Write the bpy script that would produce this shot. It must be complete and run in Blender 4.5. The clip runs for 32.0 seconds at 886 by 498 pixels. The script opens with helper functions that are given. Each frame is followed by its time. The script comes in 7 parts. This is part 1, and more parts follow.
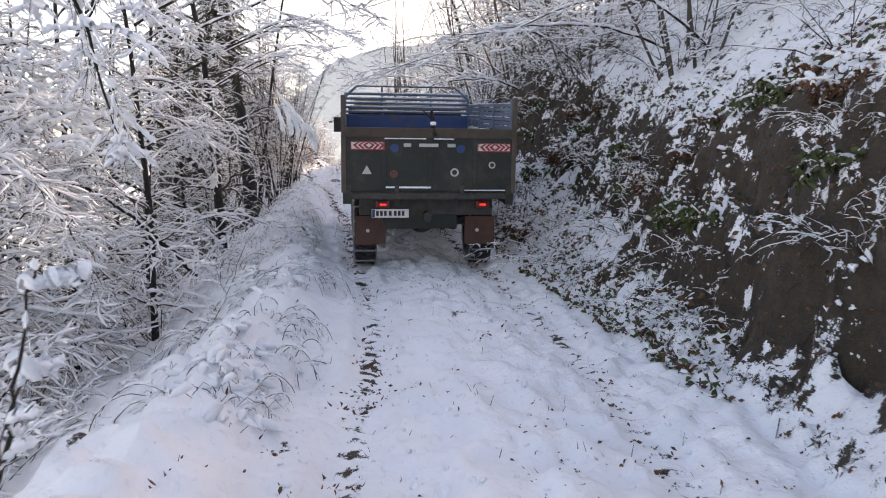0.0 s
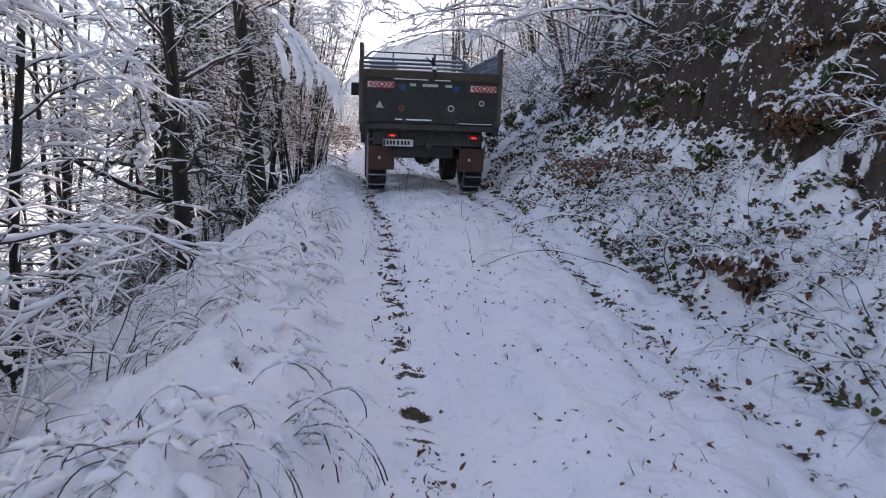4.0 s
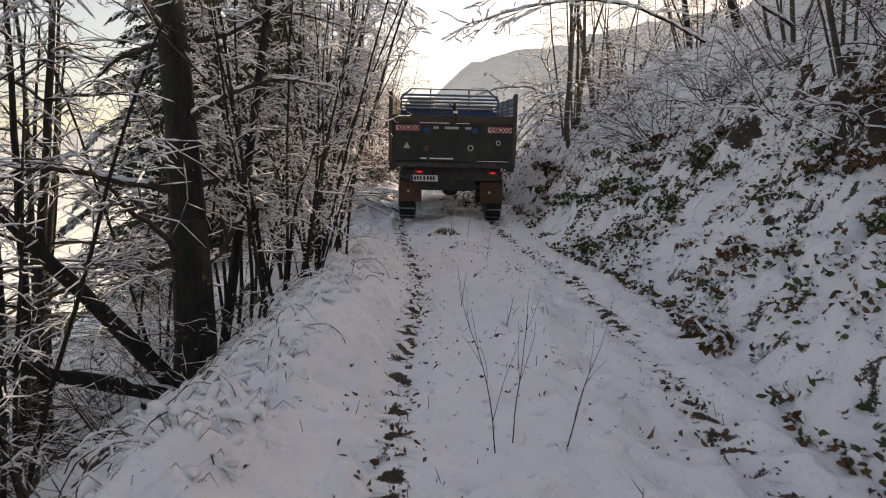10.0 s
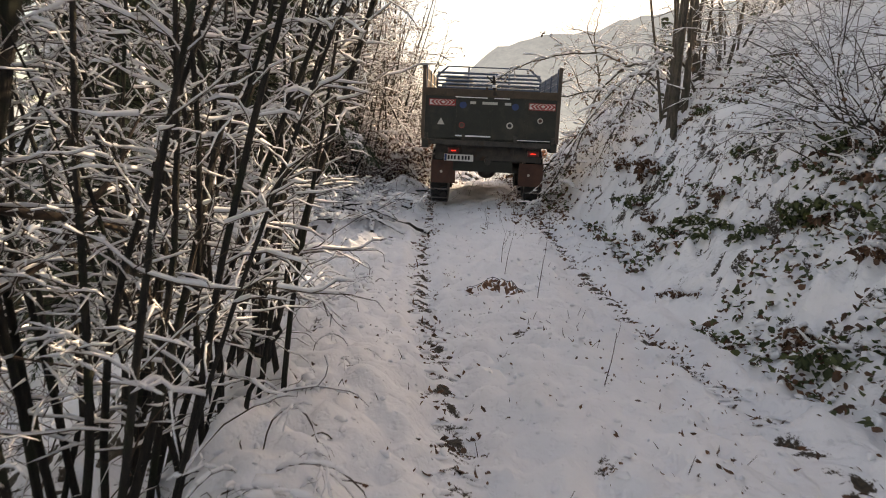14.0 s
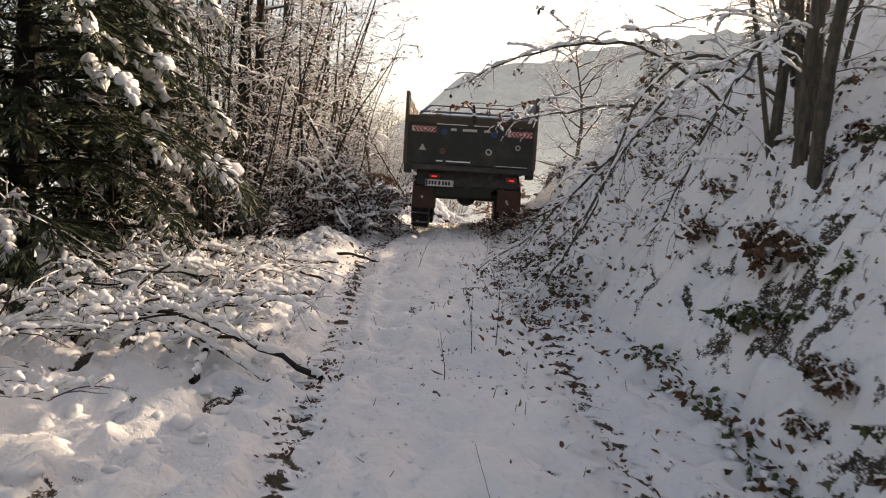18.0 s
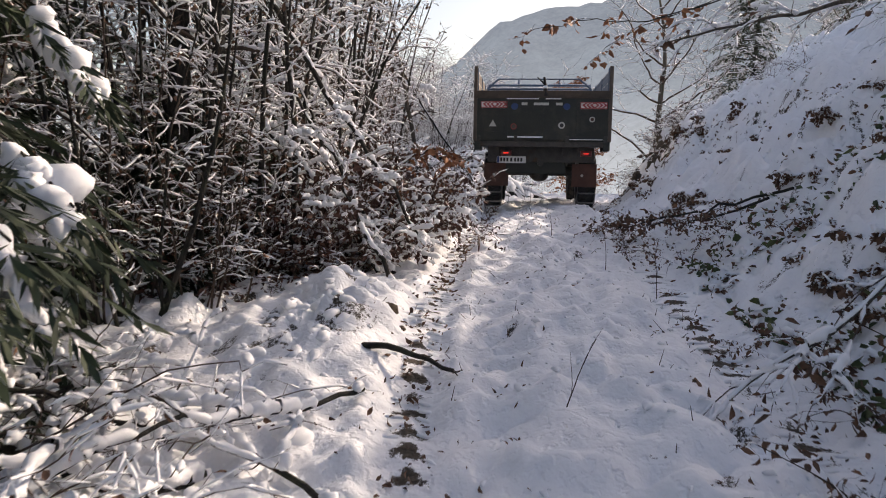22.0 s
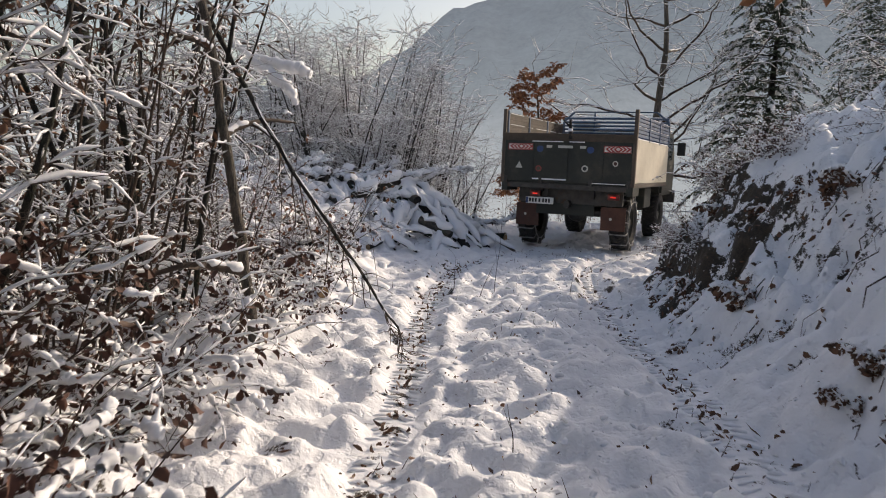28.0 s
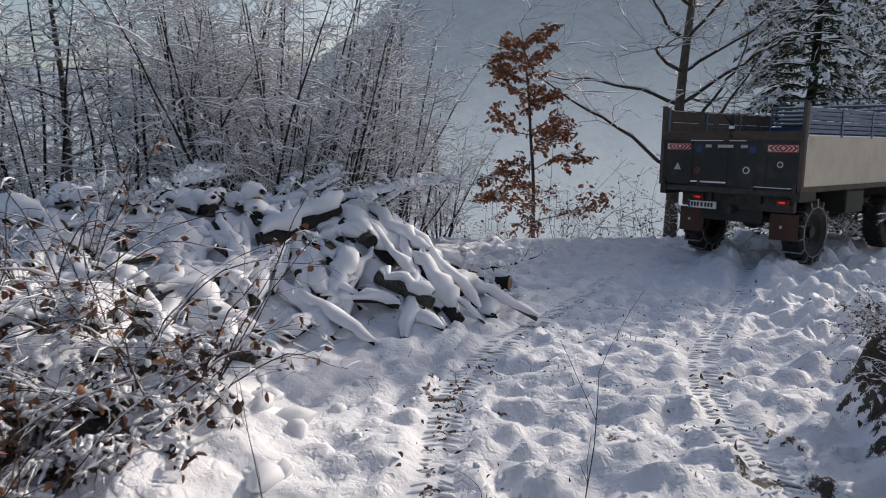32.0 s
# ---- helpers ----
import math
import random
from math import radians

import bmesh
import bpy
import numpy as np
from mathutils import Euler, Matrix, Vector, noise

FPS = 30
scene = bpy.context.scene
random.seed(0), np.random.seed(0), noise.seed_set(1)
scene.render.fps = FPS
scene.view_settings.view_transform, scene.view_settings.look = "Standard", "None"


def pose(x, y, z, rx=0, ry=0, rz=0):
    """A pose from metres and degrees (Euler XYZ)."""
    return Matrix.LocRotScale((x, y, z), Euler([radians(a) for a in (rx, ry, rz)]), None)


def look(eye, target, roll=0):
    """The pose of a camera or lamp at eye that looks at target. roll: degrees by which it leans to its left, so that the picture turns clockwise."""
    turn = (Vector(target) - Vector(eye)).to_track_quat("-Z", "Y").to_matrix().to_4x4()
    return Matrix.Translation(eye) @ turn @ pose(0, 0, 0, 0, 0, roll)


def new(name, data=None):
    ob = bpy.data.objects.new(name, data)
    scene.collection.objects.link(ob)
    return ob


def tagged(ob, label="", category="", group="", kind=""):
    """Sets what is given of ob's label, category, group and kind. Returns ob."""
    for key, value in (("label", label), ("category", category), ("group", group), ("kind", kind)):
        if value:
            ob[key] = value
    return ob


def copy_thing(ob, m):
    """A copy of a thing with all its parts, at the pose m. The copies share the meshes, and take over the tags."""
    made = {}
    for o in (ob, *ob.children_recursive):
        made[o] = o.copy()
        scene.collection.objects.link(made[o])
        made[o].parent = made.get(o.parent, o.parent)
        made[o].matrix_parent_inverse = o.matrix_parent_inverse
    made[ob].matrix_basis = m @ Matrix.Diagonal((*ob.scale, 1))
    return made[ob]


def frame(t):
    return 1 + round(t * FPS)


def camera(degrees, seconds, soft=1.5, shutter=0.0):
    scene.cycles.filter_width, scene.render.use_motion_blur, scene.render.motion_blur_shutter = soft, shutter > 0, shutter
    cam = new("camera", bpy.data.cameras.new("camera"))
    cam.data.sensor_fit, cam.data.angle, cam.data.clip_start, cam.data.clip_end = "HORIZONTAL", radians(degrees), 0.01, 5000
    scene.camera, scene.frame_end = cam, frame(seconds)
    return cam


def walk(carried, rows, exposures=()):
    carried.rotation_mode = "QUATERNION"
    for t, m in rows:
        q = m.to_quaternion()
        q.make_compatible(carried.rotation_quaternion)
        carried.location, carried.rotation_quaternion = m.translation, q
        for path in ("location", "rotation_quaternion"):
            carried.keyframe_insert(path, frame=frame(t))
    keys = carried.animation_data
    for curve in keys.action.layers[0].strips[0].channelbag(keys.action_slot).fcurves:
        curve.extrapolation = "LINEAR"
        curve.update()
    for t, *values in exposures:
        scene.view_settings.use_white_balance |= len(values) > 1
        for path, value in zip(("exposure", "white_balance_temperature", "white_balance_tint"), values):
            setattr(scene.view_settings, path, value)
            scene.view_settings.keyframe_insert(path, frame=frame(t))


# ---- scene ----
cam = camera(63.6, 32.0, soft=1.0, shutter=0.25)
# seconds, eye, turn in degrees
PATH = [
    (0.0, 0.0, 0.0, 1.55, 86.0, -0.0, 0.0),
    (0.5, -0.037, 0.778, 1.533, 85.7, -0.27, 0.42),
    (1.0, -0.074, 1.521, 1.555, 85.6, 0.01, 1.6),
    (1.5, -0.259, 2.301, 1.575, 85.01, 0.12, 3.2),
    (2.0, -0.333, 3.082, 1.594, 85.21, -0.34, 3.73),
    (2.5, -0.444, 3.896, 1.574, 84.51, -0.61, 4.15),
    (3.0, -0.481, 4.676, 1.594, 84.21, -1.24, 3.8),
    (3.5, -0.666, 5.417, 1.579, 84.51, -1.27, 3.3),
    (5.5, -1.036, 8.295, 1.897, 86.91, -1.64, 5.23),
    (6.0, -1.221, 9.007, 1.996, 86.62, -1.45, 6.52),
    (6.5, -1.258, 9.716, 2.057, 86.04, -2.02, 8.36),
    (7.0, -1.443, 10.425, 2.119, 85.56, -1.91, 9.96),
    (7.5, -1.48, 11.132, 2.144, 85.26, -2.31, 10.08),
    (8.0, -1.554, 11.846, 2.279, 85.66, -2.4, 10.19),
    (8.5, -1.628, 12.52, 2.381, 85.85, -2.15, 9.47),
    (9.0, -1.702, 13.232, 2.479, 86.25, -1.29, 8.81),
    (9.5, -1.85, 13.981, 2.575, 86.25, -1.04, 9.59),
    (10.0, -1.887, 14.621, 2.716, 86.26, -1.19, 10.21),
    (10.5, -2.072, 15.256, 2.783, 86.38, -0.82, 11.28),
    (11.0, -2.22, 15.852, 2.815, 85.89, -1.35, 12.32),
    (11.5, -2.368, 16.49, 2.919, 85.79, -1.34, 12.52),
    (12.0, -2.59, 17.125, 2.986, 85.79, -1.83, 12.65),
    (12.5, -2.701, 17.763, 3.09, 85.69, -2.16, 12.28),
    (13.0, -2.886, 18.432, 3.117, 85.49, -2.05, 12.37),
    (13.5, -2.997, 19.099, 3.108, 84.98, -2.56, 12.2),
    (15.5, -3.515, 21.861, 3.359, 85.17, -2.64, 11.11),
    (16.0, -3.441, 22.534, 3.424, 84.96, -2.9, 10.22),
    (16.5, -3.589, 23.243, 3.485, 85.44, -2.72, 8.41),
    (17.0, -3.663, 23.912, 3.513, 86.32, -3.31, 7.15),
    (17.5, -3.774, 24.587, 3.614, 87.22, -3.39, 7.45),
    (18.0, -3.922, 25.293, 3.639, 87.14, -3.56, 9.27),
    (18.5, -4.107, 25.929, 3.706, 87.28, -3.29, 11.85),
    (19.0, -4.403, 26.598, 3.733, 86.43, -2.97, 15.04),
    (19.5, -4.662, 27.233, 3.8, 85.66, -2.47, 16.5),
    (20.0, -4.995, 27.863, 3.793, 85.17, -1.73, 17.05),
    (20.5, -5.106, 28.535, 3.857, 84.24, -1.13, 15.51),
    (21.0, -5.291, 29.168, 3.887, 83.63, -0.2, 14.45),
    (21.5, -5.402, 29.882, 4.023, 83.4, -0.39, 13.16),
    (22.0, -5.476, 30.517, 4.089, 83.39, -0.84, 12.39),
    (22.5, -5.513, 31.155, 4.193, 83.2, -1.52, 12.73),
    (23.0, -5.55, 31.754, 4.263, 82.68, -2.07, 12.07),
    (23.5, -5.735, 32.386, 4.293, 82.08, -2.5, 11.6),
    (24.0, -5.883, 33.024, 4.396, 81.66, -3.58, 10.57),
    (24.5, -6.068, 33.622, 4.466, 81.44, -3.76, 9.28),
    (25.0, -6.179, 34.26, 4.569, 81.83, -4.44, 8.23),
    (25.5, -6.253, 34.821, 4.642, 81.91, -4.24, 6.71),
    (26.0, -6.364, 35.454, 4.671, 82.01, -3.89, 5.99),
    (26.5, -6.401, 36.087, 4.701, 82.3, -4.09, 4.6),
    (28.5, -6.379, 38.554, 4.895, 82.45, -1.6, 9.25),
    (29.0, -6.431, 39.231, 4.854, 81.56, -1.76, 8.86),
    (29.5, -6.613, 39.912, 4.849, 80.17, -1.21, 8.39),
    (30.0, -6.723, 40.628, 4.943, 79.31, -1.67, 7.24),
    (30.5, -6.848, 41.293, 5.038, 79.33, -0.75, 6.51),
    (31.0, -7.033, 41.951, 5.088, 80.13, -0.16, 6.44),
    (31.5, -7.135, 42.547, 5.107, 81.2, 0.75, 7.22),
    (32.0, -7.312, 43.131, 5.124, 81.19, -0.35, 4.95),
]
# seconds, stops, kelvin, tint
EXPOSURES = [(0, 1.5, 8500, 20), (1.2, 1.58, 8300, 20), (2.2, 1.54, 8000, 21), (3, 1.46, 7800, 22), (6, 0.88, 7200, 24), (7.5, 0.9, 8200, 22), (9, 0.85, 9200, 20), (10, 0.8, 9800, 19), (13, 1.12, 10700, 18), (16, 0.98, 10300, 18), (19, 0.66, 9400, 17), (22, 0.50, 7600, 18), (24, 0.46, 7500, 18), (26, 0.30, 7500, 17), (29, -0.22, 7400, 14), (30, -0.42, 7200, 14), (32, -0.3, 6600, 13)]
walk(cam, [(t, pose(*p)) for t, *p in PATH], EXPOSURES)

# ---------------------------------------------------------------- daylight
SUN_AZIMUTH, SUN_HEIGHT = 41.0, 25.6  # degrees right of +y, and above the horizon
world = bpy.data.worlds.new("winter_sky")
scene.world = world
world.use_nodes = True
sky = world.node_tree.nodes.new("ShaderNodeTexSky")
sky.sky_type, sky.sun_disc = "NISHITA", False
sky.sun_elevation, sky.sun_rotation = radians(SUN_HEIGHT), radians(SUN_AZIMUTH)
sky.air_density, sky.dust_density, sky.ozone_density = 1.0, 2.5, 1.0
world.node_tree.links.new(sky.outputs["Color"], world.node_tree.nodes["Background"].inputs["Color"])
world.node_tree.nodes["Background"].inputs["Strength"].default_value = 0.15
sun = new("sun", bpy.data.lights.new("sun", "SUN"))
sun.data.energy, sun.data.angle, sun.data.color = 3.6, radians(0.6), (1.0, 0.93, 0.82)
toward = Vector((math.sin(radians(SUN_AZIMUTH)) * math.cos(radians(SUN_HEIGHT)), math.cos(radians(SUN_AZIMUTH)) * math.cos(radians(SUN_HEIGHT)), math.sin(radians(SUN_HEIGHT))))
sun.matrix_basis = look(toward * 100, (0, 0, 0))

# ---------------------------------------------------------------- helpers for meshes
def quick_mesh(name, verts, faces):
    """A mesh from arrays; all faces have the same count of corners."""
    verts, faces = np.asarray(verts, np.float32), np.asarray(faces, np.int32)
    me = bpy.data.meshes.new(name)
    me.vertices.add(len(verts))
    me.vertices.foreach_set("co", verts.ravel())
    k = faces.shape[1]
    me.loops.add(faces.size)
    me.loops.foreach_set("vertex_index", faces.ravel())
    me.polygons.add(len(faces))
    me.polygons.foreach_set("loop_start", np.arange(0, faces.size, k, dtype=np.int32))
    me.update(calc_edges=True)
    me.validate()
    return me


def part(name, bm, material, parent, label=""):
    """Links a bmesh as one mesh object under a thing or a part."""
    me = bpy.data.meshes.new(name)
    bm.normal_update()
    bm.to_mesh(me)
    bm.free()
    me.materials.append(material)
    ob = new(name, me)
    ob.parent = parent
    return tagged(ob, label)


def mesh_part(name, me, parent, label=""):
    ob = new(name, me)
    ob.parent = parent
    return tagged(ob, label)


def thing(name, at, label, category, group="", kind=""):
    ob = new(name)
    ob.empty_display_size = 0.2
    ob.matrix_basis = at
    return tagged(ob, label, category, group, kind)


def add_box(bm, lo, hi, bevel=0.0, turn=None):
    made = bmesh.ops.create_cube(bm, size=1.0)["verts"]
    mid, size = [(a + b) / 2 for a, b in zip(lo, hi)], [abs(b - a) for a, b in zip(lo, hi)]
    m = Matrix.Translation(mid) @ (turn or Matrix()) @ Matrix.Diagonal((*size, 1))
    bmesh.ops.transform(bm, matrix=m, verts=made)
    if bevel:
        edges = {e for v in made for e in v.link_edges}
        bmesh.ops.bevel(bm, geom=list(edges), offset=bevel, segments=2, affect="EDGES", profile=0.6)
    return bm


def box(lo, hi, bevel=0.0, turn=None):
    return add_box(bmesh.new(), lo, hi, bevel, turn)


def add_rod(bm, a, b, r, sides=10, r2=None):
    a, b = Vector(a), Vector(b)
    made = bmesh.ops.create_cone(bm, cap_ends=True, segments=sides, radius1=r, radius2=r if r2 is None else r2, depth=(b - a).length)["verts"]
    m = Matrix.Translation((a + b) / 2) @ (b - a).to_track_quat("Z", "Y").to_matrix().to_4x4()
    bmesh.ops.transform(bm, matrix=m, verts=made)
    return bm


def rod(a, b, r, sides=10, r2=None):
    return add_rod(bmesh.new(), a, b, r, sides, r2)


def add_lathe(bm, profile, axis="X", sides=36):
    """Turns (radius, along) pairs round an axis."""
    rings = []
    for r, s in profile:
        ring = []
        for k in range(sides):
            c, d = r * math.cos(2 * math.pi * k / sides), r * math.sin(2 * math.pi * k / sides)
            ring.append(bm.verts.new((s, c, d) if axis == "X" else (c, d, s)))
        rings.append(ring)
    for p, q in zip(rings, rings[1:]):
        for k in range(sides):
            bm.faces.new((p[k], p[(k + 1) % sides], q[(k + 1) % sides], q[k]))
    bmesh.ops.recalc_face_normals(bm, faces=bm.faces[:])
    return bm


def tubes(P0, P1, R0, R1, sides):
    """Tapered tubes as one pair of arrays of vertices and quads."""
    P0, P1 = np.asarray(P0, float), np.asarray(P1, float)
    R0, R1 = np.asarray(R0, float)[:, None], np.asarray(R1, float)[:, None]
    d = P1 - P0
    d /= np.maximum(np.linalg.norm(d, axis=1, keepdims=True), 1e-9)
    ref = np.where(np.abs(d[:, 2:3]) < 0.9, np.array([[0, 0, 1.0]]), np.array([[1.0, 0, 0]]))
    a = np.cross(d, ref)
    a /= np.linalg.norm(a, axis=1, keepdims=True)
    b = np.cross(a, d)
    ang = 2 * np.pi * np.arange(sides) / sides
    ring = np.cos(ang)[None, :, None] * a[:, None] + np.sin(ang)[None, :, None] * b[:, None]
    lo, hi = P0[:, None] + ring * R0[:, None], P1[:, None] + ring * R1[:, None]
    verts = np.concatenate([lo, hi], 1).reshape(-1, 3)
    base = (np.arange(len(P0)) * 2 * sides)[:, None]
    k = np.arange(sides)
    quads = np.stack([base + k, base + (k + 1) % sides, base + sides + (k + 1) % sides, base + sides + k], -1).reshape(-1, 4)
    return verts, quads


def joined(pieces):
    verts, faces, n = [], [], 0
    for v, f in pieces:
        verts.append(v), faces.append(f + n)
        n += len(v)
    return np.concatenate(verts), np.concatenate(faces)


# ---------------------------------------------------------------- materials
def material(name):
    mat = bpy.data.materials.new(name)
    mat.use_nodes = True
    return mat, mat.node_tree.nodes, mat.node_tree.links, mat.node_tree.nodes["Principled BSDF"]


def noise_tex(nodes, links, scale, detail=4.0, rough=0.6, coords="Object"):
    tc, tex = nodes.new("ShaderNodeTexCoord"), nodes.new("ShaderNodeTexNoise")
    tex.inputs["Scale"].default_value, tex.inputs["Detail"].default_value, tex.inputs["Roughness"].default_value = scale, detail, rough
    links.new(tc.outputs[coords], tex.inputs["Vector"])
    return tex.outputs["Fac"]


def ramp_node(nodes, links, fac, stops):
    node = nodes.new("ShaderNodeValToRGB")
    while len(node.color_ramp.elements) < len(stops):
        node.color_ramp.elements.new(0.5)
    for e, (pos, col) in zip(node.color_ramp.elements, stops):
        e.position, e.color = pos, (*col, 1) if len(col) == 3 else col
    links.new(fac, node.inputs["Fac"])
    return node.outputs["Color"]


def mix_col(nodes, links, fac, a, b, blend="MIX"):
    node = nodes.new("ShaderNodeMix")
    node.data_type, node.blend_type = "RGBA", blend
    for sock, v in ((node.inputs[0], fac), (node.inputs[6], a), (node.inputs[7], b)):
        if hasattr(v, "links"):
            links.new(v, sock)
        else:
            sock.default_value = v if isinstance(v, float) else (*v, 1)
    return node.outputs[2]


def bump(nodes, links, shader, height, strength, distance):
    node = nodes.new("ShaderNodeBump")
    node.inputs["Strength"].default_value, node.inputs["Distance"].default_value = strength, distance
    links.new(height, node.inputs["Height"])
    links.new(node.outputs["Normal"], shader.inputs["Normal"])


def worn(name, dark, light, scale=6.0, rough=0.6, metal=0.0, dirt=None, relief=0.3, fine=60.0, coords="Object", dirt_from=0.55):
    """A surface with grain and stains: two tones, dirt patches and fine relief."""
    mat, nodes, links, shader = material(name)
    big, small = noise_tex(nodes, links, scale, 5, 0.65, coords), noise_tex(nodes, links, fine, 3, 0.6, coords)
    col = ramp_node(nodes, links, big, [(0.3, dark), (0.7, light)])
    col = mix_col(nodes, links, 0.35, col, ramp_node(nodes, links, small, [(0.3, dark), (0.7, light)]))
    if dirt:
        mask = ramp_node(nodes, links, noise_tex(nodes, links, scale * 0.45, 6, 0.7, coords), [(dirt_from, (0, 0, 0)), (dirt_from + 0.18, (1, 1, 1))])
        col = mix_col(nodes, links, mask, col, dirt)
    links.new(col, shader.inputs["Base Color"])
    shader.inputs["Roughness"].default_value, shader.inputs["Metallic"].default_value = rough, metal
    if relief:
        bump(nodes, links, shader, small, relief, 0.01)
    return mat


def snow_material(name, grain=260.0):
    mat, nodes, links, shader = material(name)
    big, small = noise_tex(nodes, links, 5.0, 4), noise_tex(nodes, links, grain, 2)
    links.new(ramp_node(nodes, links, big, [(0.3, (0.80, 0.81, 0.84)), (0.75, (0.88, 0.88, 0.90))]), shader.inputs["Base Color"])
    shader.inputs["Roughness"].default_value = 0.7
    shader.inputs["Subsurface Weight"].default_value = 0.0
    bump(nodes, links, shader, small, 0.35, 0.004)
    return mat


def limits(nodes, links, value, at_zero, at_one):
    """0 to 1 between two values."""
    node = nodes.new("ShaderNodeMapRange")
    node.inputs["From Min"].default_value, node.inputs["From Max"].default_value = at_zero, at_one
    links.new(value, node.inputs["Value"])
    return node.outputs[0]


def ground_material():
    """Snow where it can lie; leaf litter and earth on steep faces and where wheels bared it."""
    mat, nodes, links, shader = material("snow_ground")
    big, mid, fine = (noise_tex(nodes, links, s, 6, 0.65) for s in (0.8, 9.0, 70.0))
    snow = ramp_node(nodes, links, big, [(0.3, (0.79, 0.80, 0.83)), (0.7, (0.88, 0.88, 0.90))])
    earth = ramp_node(nodes, links, mid, [(0.25, (0.012, 0.009, 0.006)), (0.5, (0.036, 0.025, 0.015)), (0.72, (0.085, 0.056, 0.032)), (0.85, (0.036, 0.040, 0.015))])
    earth = mix_col(nodes, links, 0.5, earth, ramp_node(nodes, links, fine, [(0.35, (0.010, 0.008, 0.006)), (0.7, (0.085, 0.058, 0.034))]))
    def attribute(name):
        node = nodes.new("ShaderNodeAttribute")
        node.attribute_name = name
        return node.outputs["Fac"]

    def calc(kind, a, b, c=None):
        node = nodes.new("ShaderNodeMath")
        node.operation = kind
        for k, v in enumerate((a, b, c)):
            if v is None:
                continue
            if isinstance(v, float):
                node.inputs[k].default_value = v
            else:
                links.new(v, node.inputs[k])
        return node.outputs[0]

    jit = nodes.new("ShaderNodeMath")
    jit.operation = "MULTIPLY_ADD"
    links.new(mid, jit.inputs[0])
    jit.inputs[1].default_value = 0.5
    links.new(attribute("upright"), jit.inputs[2])
    jit2 = nodes.new("ShaderNodeMath")
    jit2.operation = "MULTIPLY_ADD"
    links.new(fine, jit2.inputs[0])
    jit2.inputs[1].default_value = 0.40
    broad = nodes.new("ShaderNodeMath")
    broad.operation = "MULTIPLY_ADD"
    links.new(noise_tex(nodes, links, 5.2, 5, 0.7), broad.inputs[0])
    broad.inputs[1].default_value = 0.7
    wide = nodes.new("ShaderNodeMath")
    wide.operation = "MULTIPLY_ADD"
    links.new(noise_tex(nodes, links, 1.7, 3, 0.6), wide.inputs[0])
    wide.inputs[1].default_value = 0.4
    links.new(jit.outputs[0], wide.inputs[2])
    links.new(wide.outputs[0], broad.inputs[2])
    links.new(broad.outputs[0], jit2.inputs[2])
    # ledges of the steep faces hold broad patches of snow
    ledge = calc("SUBTRACT", noise_tex(nodes, links, 2.6, 5, 0.7), 0.505)
    tilt = calc("MAXIMUM", calc("SUBTRACT", 0.9, attribute("upright")), 0.0)
    steep = limits(nodes, links, calc("ADD", jit2.outputs[0], calc("MULTIPLY", calc("MULTIPLY", ledge, tilt), 4.6)), 1.63, 1.55)
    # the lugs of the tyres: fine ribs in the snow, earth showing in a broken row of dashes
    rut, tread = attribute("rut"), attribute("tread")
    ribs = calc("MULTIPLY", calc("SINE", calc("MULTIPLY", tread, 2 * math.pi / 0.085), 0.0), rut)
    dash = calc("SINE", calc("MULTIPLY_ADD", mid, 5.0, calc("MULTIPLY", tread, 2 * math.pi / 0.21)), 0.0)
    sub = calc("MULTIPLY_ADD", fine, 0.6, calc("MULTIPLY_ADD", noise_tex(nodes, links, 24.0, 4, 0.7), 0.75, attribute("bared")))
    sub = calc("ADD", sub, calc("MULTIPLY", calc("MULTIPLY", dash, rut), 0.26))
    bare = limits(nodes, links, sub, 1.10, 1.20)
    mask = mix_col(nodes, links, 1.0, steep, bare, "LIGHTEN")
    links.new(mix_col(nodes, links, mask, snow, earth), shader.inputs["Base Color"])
    shader.inputs["Roughness"].default_value = 0.75
    relief = mix_col(nodes, links, 0.02, noise_tex(nodes, links, 13.0, 3, 0.5), fine)
    height = calc("MULTIPLY_ADD", ribs, 0.14, relief)
    # dimples where snow dropped from the trees
    dimple = limits(nodes, links, noise_tex(nodes, links, 19.0, 2, 0.4), 0.56, 0.70)
    height = calc("MULTIPLY_ADD", dimple, -0.55, height)
    clod = calc("MULTIPLY_ADD", noise_tex(nodes, links, 34.0, 4, 0.7), 0.8, calc("MULTIPLY", mid, 1.6))
    height = calc("ADD", height, calc("MULTIPLY", calc("SUBTRACT", clod, 1.2), mask))
    bump(nodes, links, shader, height, 0.36, 0.05)
    return mat


